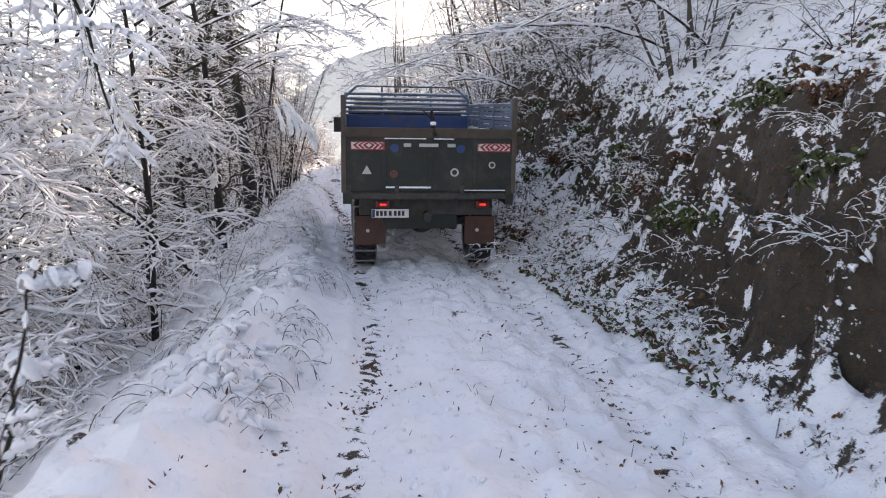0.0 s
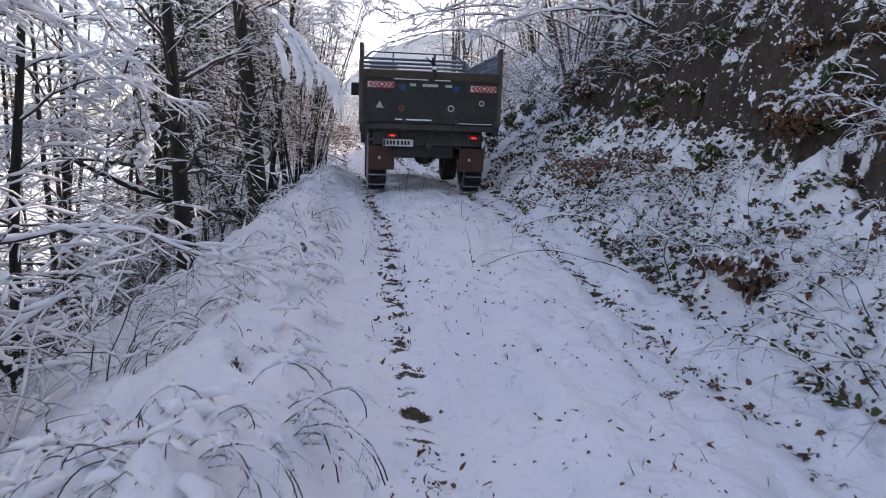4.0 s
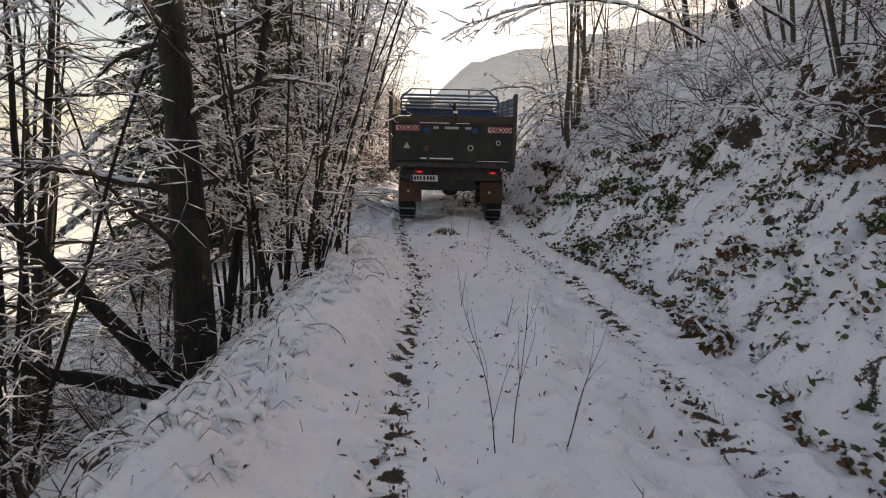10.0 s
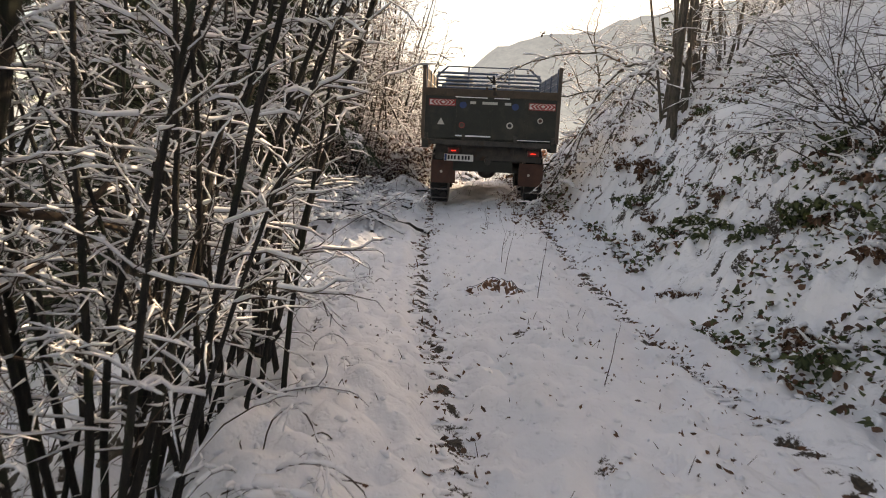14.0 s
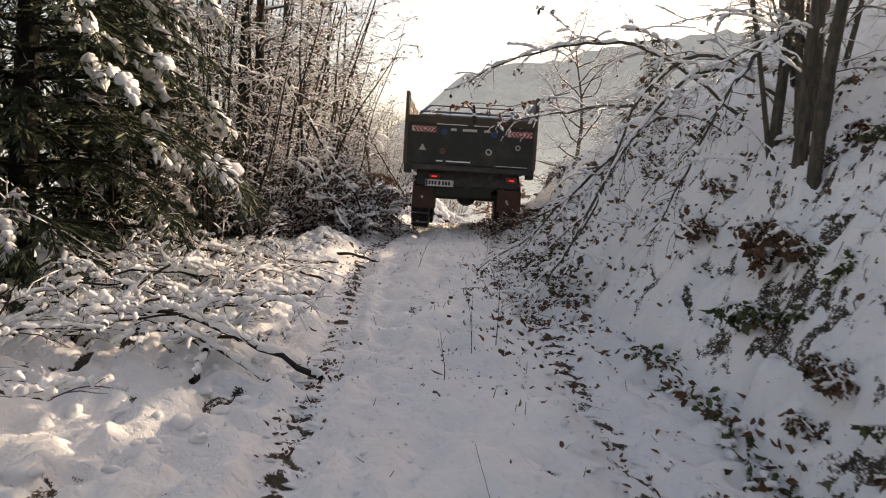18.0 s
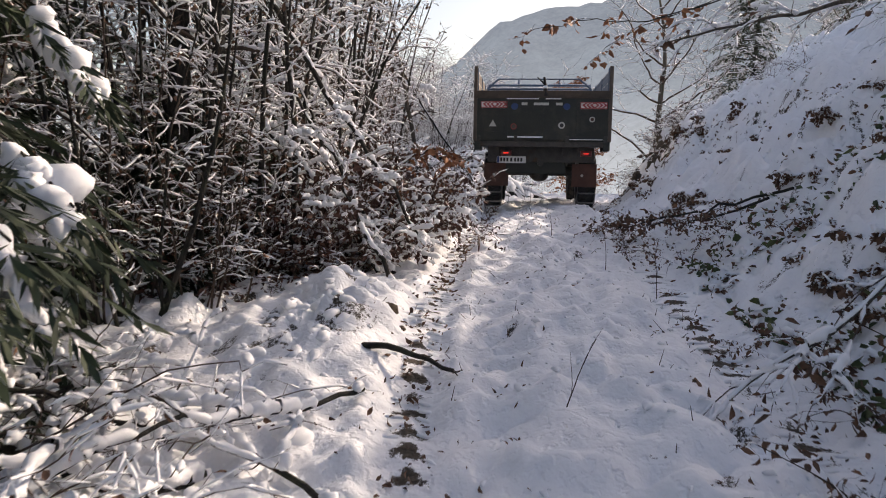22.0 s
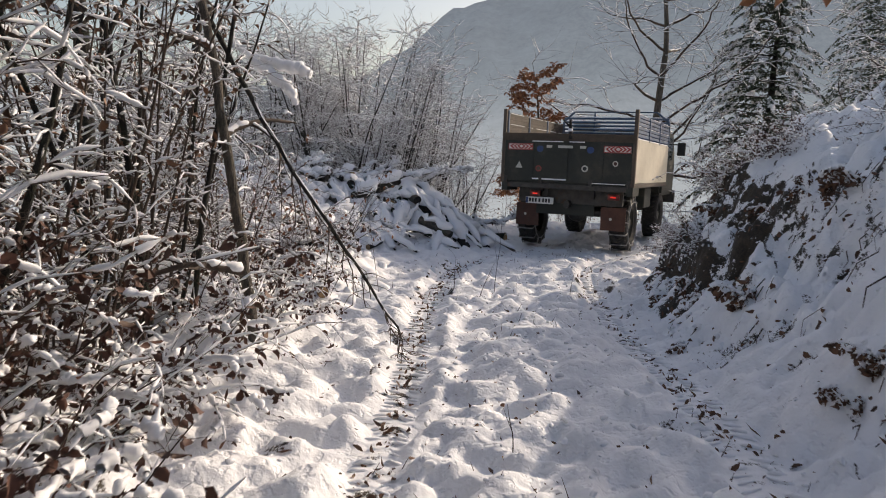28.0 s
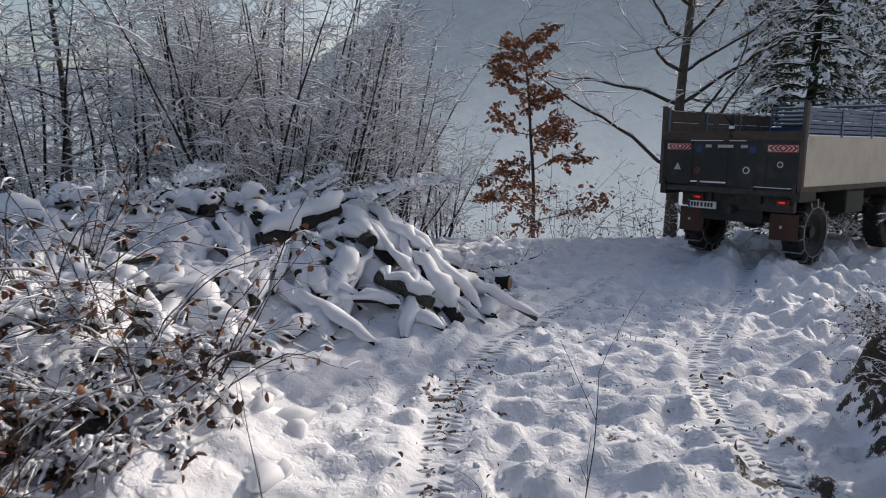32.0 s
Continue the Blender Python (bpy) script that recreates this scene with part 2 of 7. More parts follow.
def bark_material(name, dark, light, moss):
    """Rough bark: furrows drawn out along the stem, moss in patches, snow dust on the weather side."""
    mat, nodes, links, shader = material(name)
    tc, stretch, tex = nodes.new("ShaderNodeTexCoord"), nodes.new("ShaderNodeMapping"), nodes.new("ShaderNodeTexNoise")
    stretch.inputs["Scale"].default_value = (1.0, 1.0, 0.16)
    links.new(tc.outputs["Object"], stretch.inputs["Vector"])
    links.new(stretch.outputs[0], tex.inputs["Vector"])
    tex.inputs["Scale"].default_value, tex.inputs["Detail"].default_value, tex.inputs["Roughness"].default_value = 38.0, 6.0, 0.7
    col = ramp_node(nodes, links, tex.outputs["Fac"], [(0.34, dark), (0.68, light)])
    col = mix_col(nodes, links, ramp_node(nodes, links, noise_tex(nodes, links, 3.5, 6, 0.7), [(0.5, (0, 0, 0)), (0.62, (0.8, 0.8, 0.8))]), col, moss)
    col = mix_col(nodes, links, ramp_node(nodes, links, noise_tex(nodes, links, 22.0, 5, 0.75), [(0.68, (0, 0, 0)), (0.74, (0.8, 0.8, 0.8))]), col, (0.55, 0.56, 0.58))
    links.new(col, shader.inputs["Base Color"])
    shader.inputs["Roughness"].default_value = 0.9
    bump(nodes, links, shader, tex.outputs["Fac"], 1.0, 0.03)
    return mat


def glow(name, colour, strength):
    mat, nodes, links, shader = material(name)
    shader.inputs["Base Color"].default_value = (*colour, 1)
    shader.inputs["Emission Color"].default_value = (*colour, 1)
    shader.inputs["Emission Strength"].default_value = strength
    return mat


def leaf_material(name, a, b):
    mat, nodes, links, shader = material(name)
    geo = nodes.new("ShaderNodeNewGeometry")
    col = ramp_node(nodes, links, geo.outputs["Random Per Island"], [(0.0, a), (1.0, b)])
    col = mix_col(nodes, links, 0.4, col, ramp_node(nodes, links, noise_tex(nodes, links, 40.0), [(0.3, a), (0.7, b)]))
    links.new(col, shader.inputs["Base Color"])
    shader.inputs["Roughness"].default_value = 0.65
    return mat


M = {
    "snow": snow_material("snow"),
    "snow_ground": ground_material(),
    "bark": bark_material("bark", (0.005, 0.0045, 0.004), (0.034, 0.027, 0.022), (0.016, 0.022, 0.008)),
    "bark_grey": bark_material("bark_grey", (0.035, 0.030, 0.026), (0.15, 0.125, 0.10), (0.06, 0.06, 0.04)),
    "twig": worn("twig", (0.022, 0.015, 0.011), (0.078, 0.050, 0.035), 9.0, 0.8, relief=0.0),
    "wood_cut": worn("wood_cut", (0.22, 0.13, 0.06), (0.42, 0.28, 0.15), 12.0, 0.75),
    "leaf_brown": leaf_material("leaf_brown", (0.045, 0.024, 0.015), (0.18, 0.08, 0.038)),
    "leaf_dark": leaf_material("leaf_dark", (0.024, 0.011, 0.008), (0.115, 0.040, 0.022)),
    "leaf_red": leaf_material("leaf_red", (0.16, 0.055, 0.025), (0.40, 0.17, 0.075)),
    "leaf_green": leaf_material("leaf_green", (0.018, 0.032, 0.012), (0.10, 0.12, 0.035)),
    "needle": leaf_material("needle", (0.010, 0.020, 0.010), (0.045, 0.065, 0.025)),
    "fern": leaf_material("fern", (0.10, 0.045, 0.025), (0.30, 0.15, 0.09)),
    "earth": worn("earth", (0.02, 0.014, 0.009), (0.09, 0.06, 0.035), 8.0, 0.9, relief=0.9, fine=40),
    "stone": worn("stone", (0.12, 0.09, 0.075), (0.30, 0.22, 0.18), 7.0, 0.85, relief=0.6),
    "truck_green": worn("truck_green", (0.008, 0.011, 0.009), (0.022, 0.026, 0.020), 4.0, 0.6, dirt=(0.050, 0.043, 0.034), relief=0.2, dirt_from=0.52),
    "truck_blue": worn("truck_blue", (0.010, 0.035, 0.13), (0.022, 0.065, 0.20), 4.0, 0.5, dirt=(0.07, 0.065, 0.06), relief=0.1),
    "rail_paint": worn("rail_paint", (0.05, 0.09, 0.16), (0.14, 0.19, 0.27), 8.0, 0.5, dirt=(0.12, 0.09, 0.07), relief=0.15),
    "side_dark": worn("side_dark", (0.045, 0.035, 0.028), (0.11, 0.08, 0.06), 6.0, 0.7, dirt=(0.03, 0.03, 0.03), relief=0.3),
    "tarp": worn("tarp", (0.48, 0.44, 0.36), (0.66, 0.61, 0.50), 3.0, 0.7, dirt=(0.36, 0.30, 0.22), relief=0.2),
    "plank": worn("plank", (0.035, 0.027, 0.02), (0.10, 0.072, 0.052), 7.0, 0.8, dirt=(0.05, 0.04, 0.03), relief=0.5),
    "rubber": worn("rubber", (0.010, 0.010, 0.010), (0.035, 0.033, 0.032), 9.0, 0.85, dirt=(0.35, 0.35, 0.37), relief=0.4, dirt_from=0.6),
    "flap": worn("flap", (0.05, 0.022, 0.016), (0.10, 0.045, 0.032), 6.0, 0.8, dirt=(0.05, 0.045, 0.04), relief=0.2),
    "steel": worn("steel", (0.03, 0.03, 0.03), (0.09, 0.085, 0.08), 9.0, 0.55, 0.6, dirt=(0.08, 0.045, 0.025), relief=0.3),
    "chain": worn("chain", (0.18, 0.18, 0.18), (0.40, 0.40, 0.40), 20.0, 0.4, 0.9, relief=0.2),
    "white": worn("white", (0.62, 0.62, 0.60), (0.78, 0.78, 0.76), 9.0, 0.5, relief=0.0, dirt=(0.40, 0.36, 0.30)),
    "red": worn("red", (0.24, 0.02, 0.022), (0.40, 0.04, 0.04), 9.0, 0.45, relief=0.0),
    "black": worn("black", (0.012, 0.012, 0.012), (0.03, 0.03, 0.03), 9.0, 0.6, relief=0.0),
    "sticker": worn("sticker", (0.40, 0.40, 0.37), (0.58, 0.58, 0.54), 20.0, 0.5, relief=0.0),
    "glass": worn("glass", (0.015, 0.02, 0.022), (0.03, 0.035, 0.04), 5.0, 0.08, relief=0.0),
    "tail_lamp": glow("tail_lamp", (0.9, 0.03, 0.02), 0.9),
    "lamp_off": worn("lamp_off", (0.12, 0.02, 0.02), (0.2, 0.03, 0.03), 9.0, 0.3, relief=0.0),
}
# ---------------------------------------------------------------- terrain
ROAD_Y = np.array([-12.0, 0.0, 4.0, 8.5, 15.0, 18.0, 22.5, 26.2, 30.5, 34.5, 40.0, 45.0, 49.0, 55.0, 80.0])
ROAD_X = np.array([1.2, 0.65, 0.42, 0.10, -1.15, -1.85, -2.65, -3.75, -4.35, -5.45, -6.0, -6.4, -6.2, -5.6, -4.0])
# where the wheels run: as the track, then round the clearing
RUT_X = np.array([1.2, 0.65, 0.42, 0.10, -1.10, -1.80, -2.60, -3.75, -4.62, -5.65, -6.15, -6.65, -6.7, -4.2, 9.0])
ROAD_Z = np.array([-0.60, -0.12, 0.0, 0.24, 1.05, 1.42, 1.80, 2.05, 2.50, 2.96, 3.26, 3.30, 3.22, 3.15, 3.0])


def smooth_table(xs, ys):
    """A gentle curve through a table: its linear interpolation, averaged over 2.4 m."""
    fine = np.arange(xs[0] - 3, xs[-1] + 3, 0.1)
    kernel = np.ones(24) / 24
    vals = np.interp(fine, xs, ys)
    vals = np.convolve(np.pad(vals, 24, mode="edge"), kernel, "same")[24:-24]
    return lambda q: np.interp(q, fine, vals)


road_x, road_z, rut_x = (smooth_table(ROAD_Y, v) for v in (ROAD_X, ROAD_Z, RUT_X))


def lattice(ix, iy, seed):
    h = (ix.astype(np.int64) * 374761393 + iy.astype(np.int64) * 668265263 + seed * 982451653) & 0x7FFFFFFF
    h = ((h ^ (h >> 13)) * 1274126177) & 0x7FFFFFFF
    return ((h ^ (h >> 16)) & 0xFFFF) / 65535.0


def vnoise(x, y, seed=0):
    """Value noise from 0 to 1, for arrays."""
    ix, iy = np.floor(x), np.floor(y)
    fx, fy = x - ix, y - iy
    fx, fy = fx * fx * (3 - 2 * fx), fy * fy * (3 - 2 * fy)
    a, b = lattice(ix, iy, seed), lattice(ix + 1, iy, seed)
    c, d = lattice(ix, iy + 1, seed), lattice(ix + 1, iy + 1, seed)
    return (a + (b - a) * fx) * (1 - fy) + (c + (d - c) * fx) * fy


def fbm(x, y, seed=0, octaves=3):
    total, amp = 0.0, 0.5
    for k in range(octaves):
        total = total + amp * (vnoise(x * 2**k, y * 2**k, seed + 17 * k) - 0.5)
        amp *= 0.5
    return total


def ramp(v, a, b):
    t = np.clip((v - a) / (b - a), 0, 1)
    return t * t * (3 - 2 * t)


# Along the way: foot of the bank, its lower slope, where the earth scarp begins, its height, the slope above.
BANK_Y = np.array([-12, 0.0, 7.0, 10.0, 14.0, 18.0, 23.0, 27.0, 31.0, 36.0, 41.0, 45.0, 47.5, 50.0, 90.0])
BANK_FOOT = np.array([1.9, 1.75, 1.75, 1.55, 1.65, 1.5, 1.7, 1.5, 1.45, 1.2, 0.98, 1.05, 1.1, 1.7, 9.0])
BANK_LOW = np.array([0.9, 0.9, 0.9, 0.85, 0.78, 0.82, 0.85, 0.8, 1.45, 0.85, 0.85, 0.9, 0.9, 0.3, 0.0])
BANK_WIDE = np.array([0.35, 0.35, 0.45, 0.95, 1.5, 1.7, 1.7, 1.6, 1.25, 1.4, 1.0, 0.5, 0.2, 0.3, 0.5])
SCARP = np.array([1.75, 1.75, 1.45, 0.95, 1.15, 1.7, 0.85, 0.3, 0.3, 0.4, 0.5, 0.8, 1.15, 0.5, 0.0])
UPPER = np.array([0.78, 0.78, 0.82, 0.86, 0.84, 0.82, 0.80, 0.78, 0.70, 0.62, 0.66, 0.68, 0.6, 0.25, -0.02])
DROP_FROM = np.array([2.4, 2.4, 2.5, 2.6, 2.6, 1.95, 1.95, 2.8, 4.6, 5.5, 5.0, 5.0, 8.0, 9.0, 9.0])
bank_foot, bank_low, bank_wide = (smooth_table(BANK_Y, v) for v in (BANK_FOOT, BANK_LOW, BANK_WIDE))
scarp_high, upper_slope, drop_from = (smooth_table(BANK_Y, v) for v in (SCARP, UPPER, DROP_FROM))
RUT = 0.95


def ground(x, y, detail=True):
    """The ground's height, for arrays of x and y."""
    x, y = np.asarray(x, float), np.asarray(y, float)
    yr = np.minimum(y, 56.0)
    u = x - road_x(yr)
    z = road_z(yr) + 0 * x
    # the strip between the wheels stands higher; further up the track leans up to the bank
    z = z + 0.085 * np.exp(-((u / 0.52) ** 4)) * (1 - ramp(y, 47, 50)) + 0.17 * ramp(u, 0.0, 0.9) * ramp(y, 35, 39) * (1 - ramp(y, 42, 45))
    # the bank: lower slope, scarp, upper slope
    wob = 0.5 * fbm(x * 0.7, y * 0.7, 3) + 0.25 * fbm(x * 2.2, y * 2.2, 5)
    foot, wide = bank_foot(yr) + 0.5 * wob, bank_wide(yr)
    a = np.maximum(u - foot, 0)
    low = np.minimum(a, wide) * bank_low(yr)
    rough = 0.55 * fbm(x * 1.9, y * 1.9, 53) + 0.35 * fbm(x * 4.5, y * 4.5, 54)
    rough2 = 0.5 * fbm(x * 2.6, y * 2.6, 56) + 0.3 * fbm(x * 6, y * 6, 57, 2)
    step = scarp_high(yr) * (0.5 * ramp(a + 0.9 * wob + rough, wide, wide + 0.3) + 0.5 * ramp(a + 0.9 * wob + rough2, wide + 0.22, wide + 0.6 + 0.5 * vnoise(x * 0.5, y * 0.5, 55)))
    far = np.maximum(a - wide - 0.35, 0)
    up = upper_slope(yr) * np.minimum(far, 5.5) + np.minimum(upper_slope(yr), 0.45) * np.clip(far - 5.5, 0, 40) + 0.12 * np.maximum(far - 45, 0)
    nose = 1 - ramp(y, 47.6, 50.0)
    # ledges of roots and stones in the scarp
    part_up = step / np.maximum(scarp_high(yr), 0.05)
    inside = 4 * part_up * (1 - part_up)
    step = step + inside * 0.055 * np.sin((z + step) * 2 * np.pi / 0.38 + 5 * fbm(x * 1.2, y * 1.2, 58)) * ramp(scarp_high(yr), 0.3, 0.8)
    z = z + (low + step + up) * np.where(u > 0, nose, 1)
    z = z + wob * 0.8 * ramp(a, 0.1, 1.5) * nose
    # the outer side: a low berm, then the fall of the slope
    d = -u
    berm = 0.28 * np.exp(-(((d - 1.95 + 0.35 * ramp(y, 16.5, 19)) / 0.42) ** 2)) * (1 - ramp(y, 23, 27)) * (1 - 0.35 * ramp(y, 11, 14)) * (0.6 + 1.2 * vnoise(x * 0.6, y * 0.6, 9))
    z = z + berm
    fall = np.maximum(d - drop_from(yr) + 0.8 * wob, 0)
    z = z - np.where(fall < 14, 0.66 * fall, 0.66 * 14 + 0.4 * (np.minimum(fall, 120) - 14))
    z = z + 0.4 * wob * ramp(d, 2.0, 4.0)
    # heaps: the brush pile beside the clearing, a rubble mound at the track's edge
    along, across = (x + 10.6) * 0.93 + (y - 50.6) * 0.36, -(x + 10.6) * 0.36 + (y - 50.6) * 0.93
    heap = np.exp(-np.abs(across / 1.25) ** 2.3) * (1 - ramp(np.abs(along), 1.9, 3.2))
    z = z + heap * (1.05 + 0.5 * fbm(x * 1.3, y * 1.3, 51))
    z = z + (0.20 + 0.32 * fbm(x * 2.5, y * 2.5, 52) + 0.13 * (ramp(vnoise(x * 5.2, y * 5.2, 59), 0.25, 0.75) - 0.5) + 0.06 * (ramp(vnoise(x * 9, y * 9, 62), 0.25, 0.75) - 0.5)) * np.exp(-(((x + 7.3 + 0.12 * (y - 35)) / 0.5) ** 2) - (np.abs(y - 35.2) / 1.05) ** 3)
    z = z + spur(x, y) * (0.50 + 0.5 * fbm(x * 1.5, y * 1.5, 61))
    z = z + 0.30 * ramp(-x, 8.25, 9.2) * ramp(y, 42.3, 44.2) * (1 - ramp(y, 46.8, 49.0)) * (0.45 + 1.0 * vnoise(x * 1.7, y * 1.7, 60))
    # beyond the clearing the hillside falls to the valley
    past = np.maximum(y - 58.5 + 1.5 * vnoise(x * 0.25, y * 0.0, 12), 0)
    z = z - np.where(past < 40, 0.55 * past, 22 + 0.35 * (np.minimum(past, 200) - 40))
    if detail:
        z = z + surface(x, y, u)
    return z


def spur(x, y):
    """The near end of the brush pile, running down beside the track: 0 to 1."""
    return np.exp(-np.abs((x + 11.0) / 1.15) ** 3) * ramp(y, 46.6, 48.0) * (1 - ramp(y, 48.6, 50.3))


def wheel_line(x, y):
    """How far from the wheel tracks, and how far across the one beside."""
    v = x - rut_x(np.minimum(y, 57.0)) + 0.05 * np.sin(y * 0.7)
    return np.abs(np.abs(v) - RUT), np.abs(v) - RUT


def pits(x, y, u):
    """Gaps between the snow-capped leaves and tufts of the bank, the berm and the brush pile: 0 to 1."""
    yr = np.minimum(y, 56.0)
    a = u - bank_foot(yr)
    on_bank = ramp(a, -0.15, 0.25) * (1 - ramp(a, bank_wide(yr) + 1.6, bank_wide(yr) + 3.0)) * (1 - ramp(y, 48.5, 50)) * (1 - 0.15 * ramp(y, 34, 37) + 0.15 * ramp(y, 44, 45.5))
    on_berm = ramp(-u, 1.45, 1.75) * (1 - ramp(-u, 2.7, 3.4) * (1 - ramp(y, 25, 28))) * (1 - ramp(y, 38, 41)) * (1 - 0.2 * np.exp(-((np.hypot(x + 7.3, y - 35.2) / 0.9) ** 4)))
    along, across = (x + 10.6) * 0.93 + (y - 50.6) * 0.36, -(x + 10.6) * 0.36 + (y - 50.6) * 0.93
    on_pile = np.maximum(np.exp(-np.abs((across + 0.3) / 1.35) ** 4) * (1 - ramp(np.abs(along), 2.5, 3.4)), spur(x, y)) * 0.95
    climb = x + 0.9 * np.maximum(u - 1.6, 0)
    grain = 0.55 * vnoise(climb * 5.5, y * 5.5, 71) + 0.45 * vnoise(climb * 12, y * 12, 72) + 0.36 * (vnoise(x * 1.15, y * 1.15, 73) - 0.5)
    # leaf litter shows through on the steep slope below
    on_slope = ramp(-u, 2.6 - 0.7 * ramp(y, 17.5, 19.5), 3.3 - 1.15 * ramp(y, 17.5, 19.5)) * (1 - ramp(-u, 9, 12)) * ramp(y, 11, 15) * (1 - ramp(y, 25, 27))
    # the dark floor under the young spruces behind the mound
    den = np.exp(-(((x + 9.2) / 0.95) ** 4) - ((y - 36.8) / 1.2) ** 4)
    # and under the scrub before and beyond it; below the tall spruce earth colour stands in for shade
    den = np.maximum(den, np.exp(-(((x + 9.75) / 1.1) ** 4) - ((y - 31.2) / 1.9) ** 4) * ramp(grain, 0.40, 0.54))
    den = np.maximum(den, np.exp(-(((x + 7.3) / 0.6) ** 4) - ((y - 35.2) / 1.1) ** 4) * ramp(grain, 0.62, 0.72))
    den = np.maximum(den, np.exp(-(((x + 8.75) / 0.8) ** 4) - ((y - 38.5) / 1.1) ** 4) * ramp(grain, 0.36, 0.5))
    den = np.maximum(den, np.exp(-(((x + 9.8) / 0.8) ** 4) - ((y - 46.6) / 0.7) ** 4) * ramp(grain, 0.45, 0.58))
    more = 0.03 * ramp(y, 9, 12) * (1 - ramp(y, 28, 32))
    bank_part = on_bank * ramp(grain + more - 0.02 * ramp(y, 33, 37) * (1 - ramp(y, 43, 45)), 0.61, 0.74)
    return np.maximum(np.maximum(bank_part, on_pile * ramp(grain, 0.66, 0.79)), np.maximum(on_berm * ramp(grain + 0.04 + 0.06 * ramp(y, 24, 27), 0.74, 0.85), np.maximum(on_slope * ramp(grain, 0.45, 0.58), den)))


def holes(x, y, u):
    """Small holes melted into the snow of the track round leaves and stalks: 0 to 1."""
    spot = ramp(vnoise(x * 8.3, y * 8.3, 111), 0.80, 0.93) * ramp(vnoise(x * 1.1, y * 1.1, 112), 0.3, 0.6)
    return spot * (1 - ramp(np.abs(u), 2.2, 2.8)) * (1 - ramp(y, 52, 54))


def surface(x, y, u):
    """Snow relief: lumps, wheel ruts with their tread, and footing of tufts."""
    off = ramp(np.abs(u), 1.25, 2.0)
    dim = vnoise(x * 5.2, y * 5.2, 41)
    lump = 0.08 * fbm(x * 1.7, y * 1.7, 21) + (0.17 - 0.09 * ramp(y, 40, 44)) * fbm(x * 4.4, y * 4.4, 22, 2) - 0.075 * ramp(dim, 0.62, 0.84) * vnoise(x * 0.7, y * 0.7, 45)
    # coarse, trodden snow further up
    chunk = ramp(y, 42, 46) * (1 - 0.5 * ramp(y, 50, 52)) + (0.4 + 1.2 * ramp(y, 24, 28)) * ramp(-u, 1.3, 2.0)
    lump = lump + (0.55 + 0.15 * ramp(y, 16, 24) + 0.1 * np.minimum(chunk, 1.0)) * (0.055 * (ramp(vnoise(x * 6.2, y * 6.8, 46), 0.35, 0.65) - 0.5) + 0.03 * (vnoise(x * 8, y * 8, 47) - 0.5))
    tuft = np.maximum(vnoise(x * 4.3, y * 4.3, 24) - 0.42, 0) * vnoise(x * 1.1, y * 1.1, 42) + 0.5 * np.maximum(vnoise(x * 8.5, y * 8.5, 43) - 0.5, 0)
    lump = lump + off * (0.20 * fbm(x * 1.4, y * 1.4, 23) + (0.42 - 0.3 * ramp(y, 23, 27) * (u < 0)) * tuft)
    lump = lump + ramp(-u, 1.4, 2.1) * ramp(y, 24, 28) * (1 - ramp(y, 40, 43)) * (0.08 * (ramp(vnoise(x * 3.7, y * 3.7, 50), 0.25, 0.75) - 0.5) + 0.075 * (ramp(vnoise(x * 6, y * 6, 37), 0.2, 0.8) - 0.5))
    lump = lump - 0.06 * ramp(u, 1.3, 1.8) * ramp(y, 30, 36) * ramp(vnoise(x * 4.4, y * 4.4, 38), 0.6, 0.8)
    lump = lump + ramp(u, 1.2, 1.8) * ramp(y, 26, 34) * (0.15 * (ramp(vnoise(x * 2.9, y * 2.9, 34), 0.3, 0.7) - 0.5) + 0.06 * (ramp(vnoise(x * 7.5, y * 7.5, 35), 0.3, 0.7) - 0.5))
    lump = lump - 0.035 * holes(x, y, u)
    # pocks where lumps dropped from the boughs
    lump = lump - ramp(y, 2, 5) * (1 - ramp(np.abs(u), 2.6, 3.4)) * 0.040 * ramp(vnoise(x * 8.6, y * 8.6, 121), 0.56, 0.80)
    mid_strip = (1 - ramp(np.abs(u), 1.6, 2.4)) * (0.35 + 0.65 * ramp(y, 36, 42))
    lump = lump + mid_strip * (0.04 * (ramp(vnoise(x * 4.4, y * 7.0, 114), 0.3, 0.7) - 0.5) + 0.028 * (ramp(vnoise(x * 8.0, y * 9.5, 115), 0.3, 0.7) - 0.5))
    # ribs of buried branches in the brush pile
    along, across = (x + 10.6) * 0.93 + (y - 50.6) * 0.36, -(x + 10.6) * 0.36 + (y - 50.6) * 0.93
    rib = np.exp(-np.abs(across / 1.5) ** 4) * (1 - ramp(np.abs(along), 2.4, 3.4))
    lump = lump + rib * (0.10 * (vnoise(along * 4.2 + across * 2.2, across * 2.0 - along * 0.4, 48) - 0.5) + 0.13 * (ramp(vnoise(x * 3.2, y * 3.2, 49), 0.3, 0.7) - 0.5) + 0.07 * (ramp(vnoise(x * 7, y * 7, 39), 0.3, 0.7) - 0.5))
    lump = lump - 0.06 * pits(x, y, u)
    # the mound is smoother than the brush round it
    lump = lump * (1 - 0.62 * np.exp(-(((x + 7.4) / 0.9) ** 4) - ((y - 35.2) / 1.5) ** 4))
    side, over = wheel_line(x, y)
    live = 1 - ramp(y, 54.5, 56)
    groove = np.exp(-((side / 0.17) ** 4))
    flat = live * groove * (0.35 + 0.6 * ramp(y, 28, 40))
    return lump * (1 - flat) - live * groove * 0.055 * (0.5 + 0.9 * vnoise(x * 1.1, y * 1.1, 25)) + 0.02 * live * np.exp(-(((side - 0.25) / 0.06) ** 2))


def ground_at(x, y):
    return float(ground(np.array([x]), np.array([y]))[0])


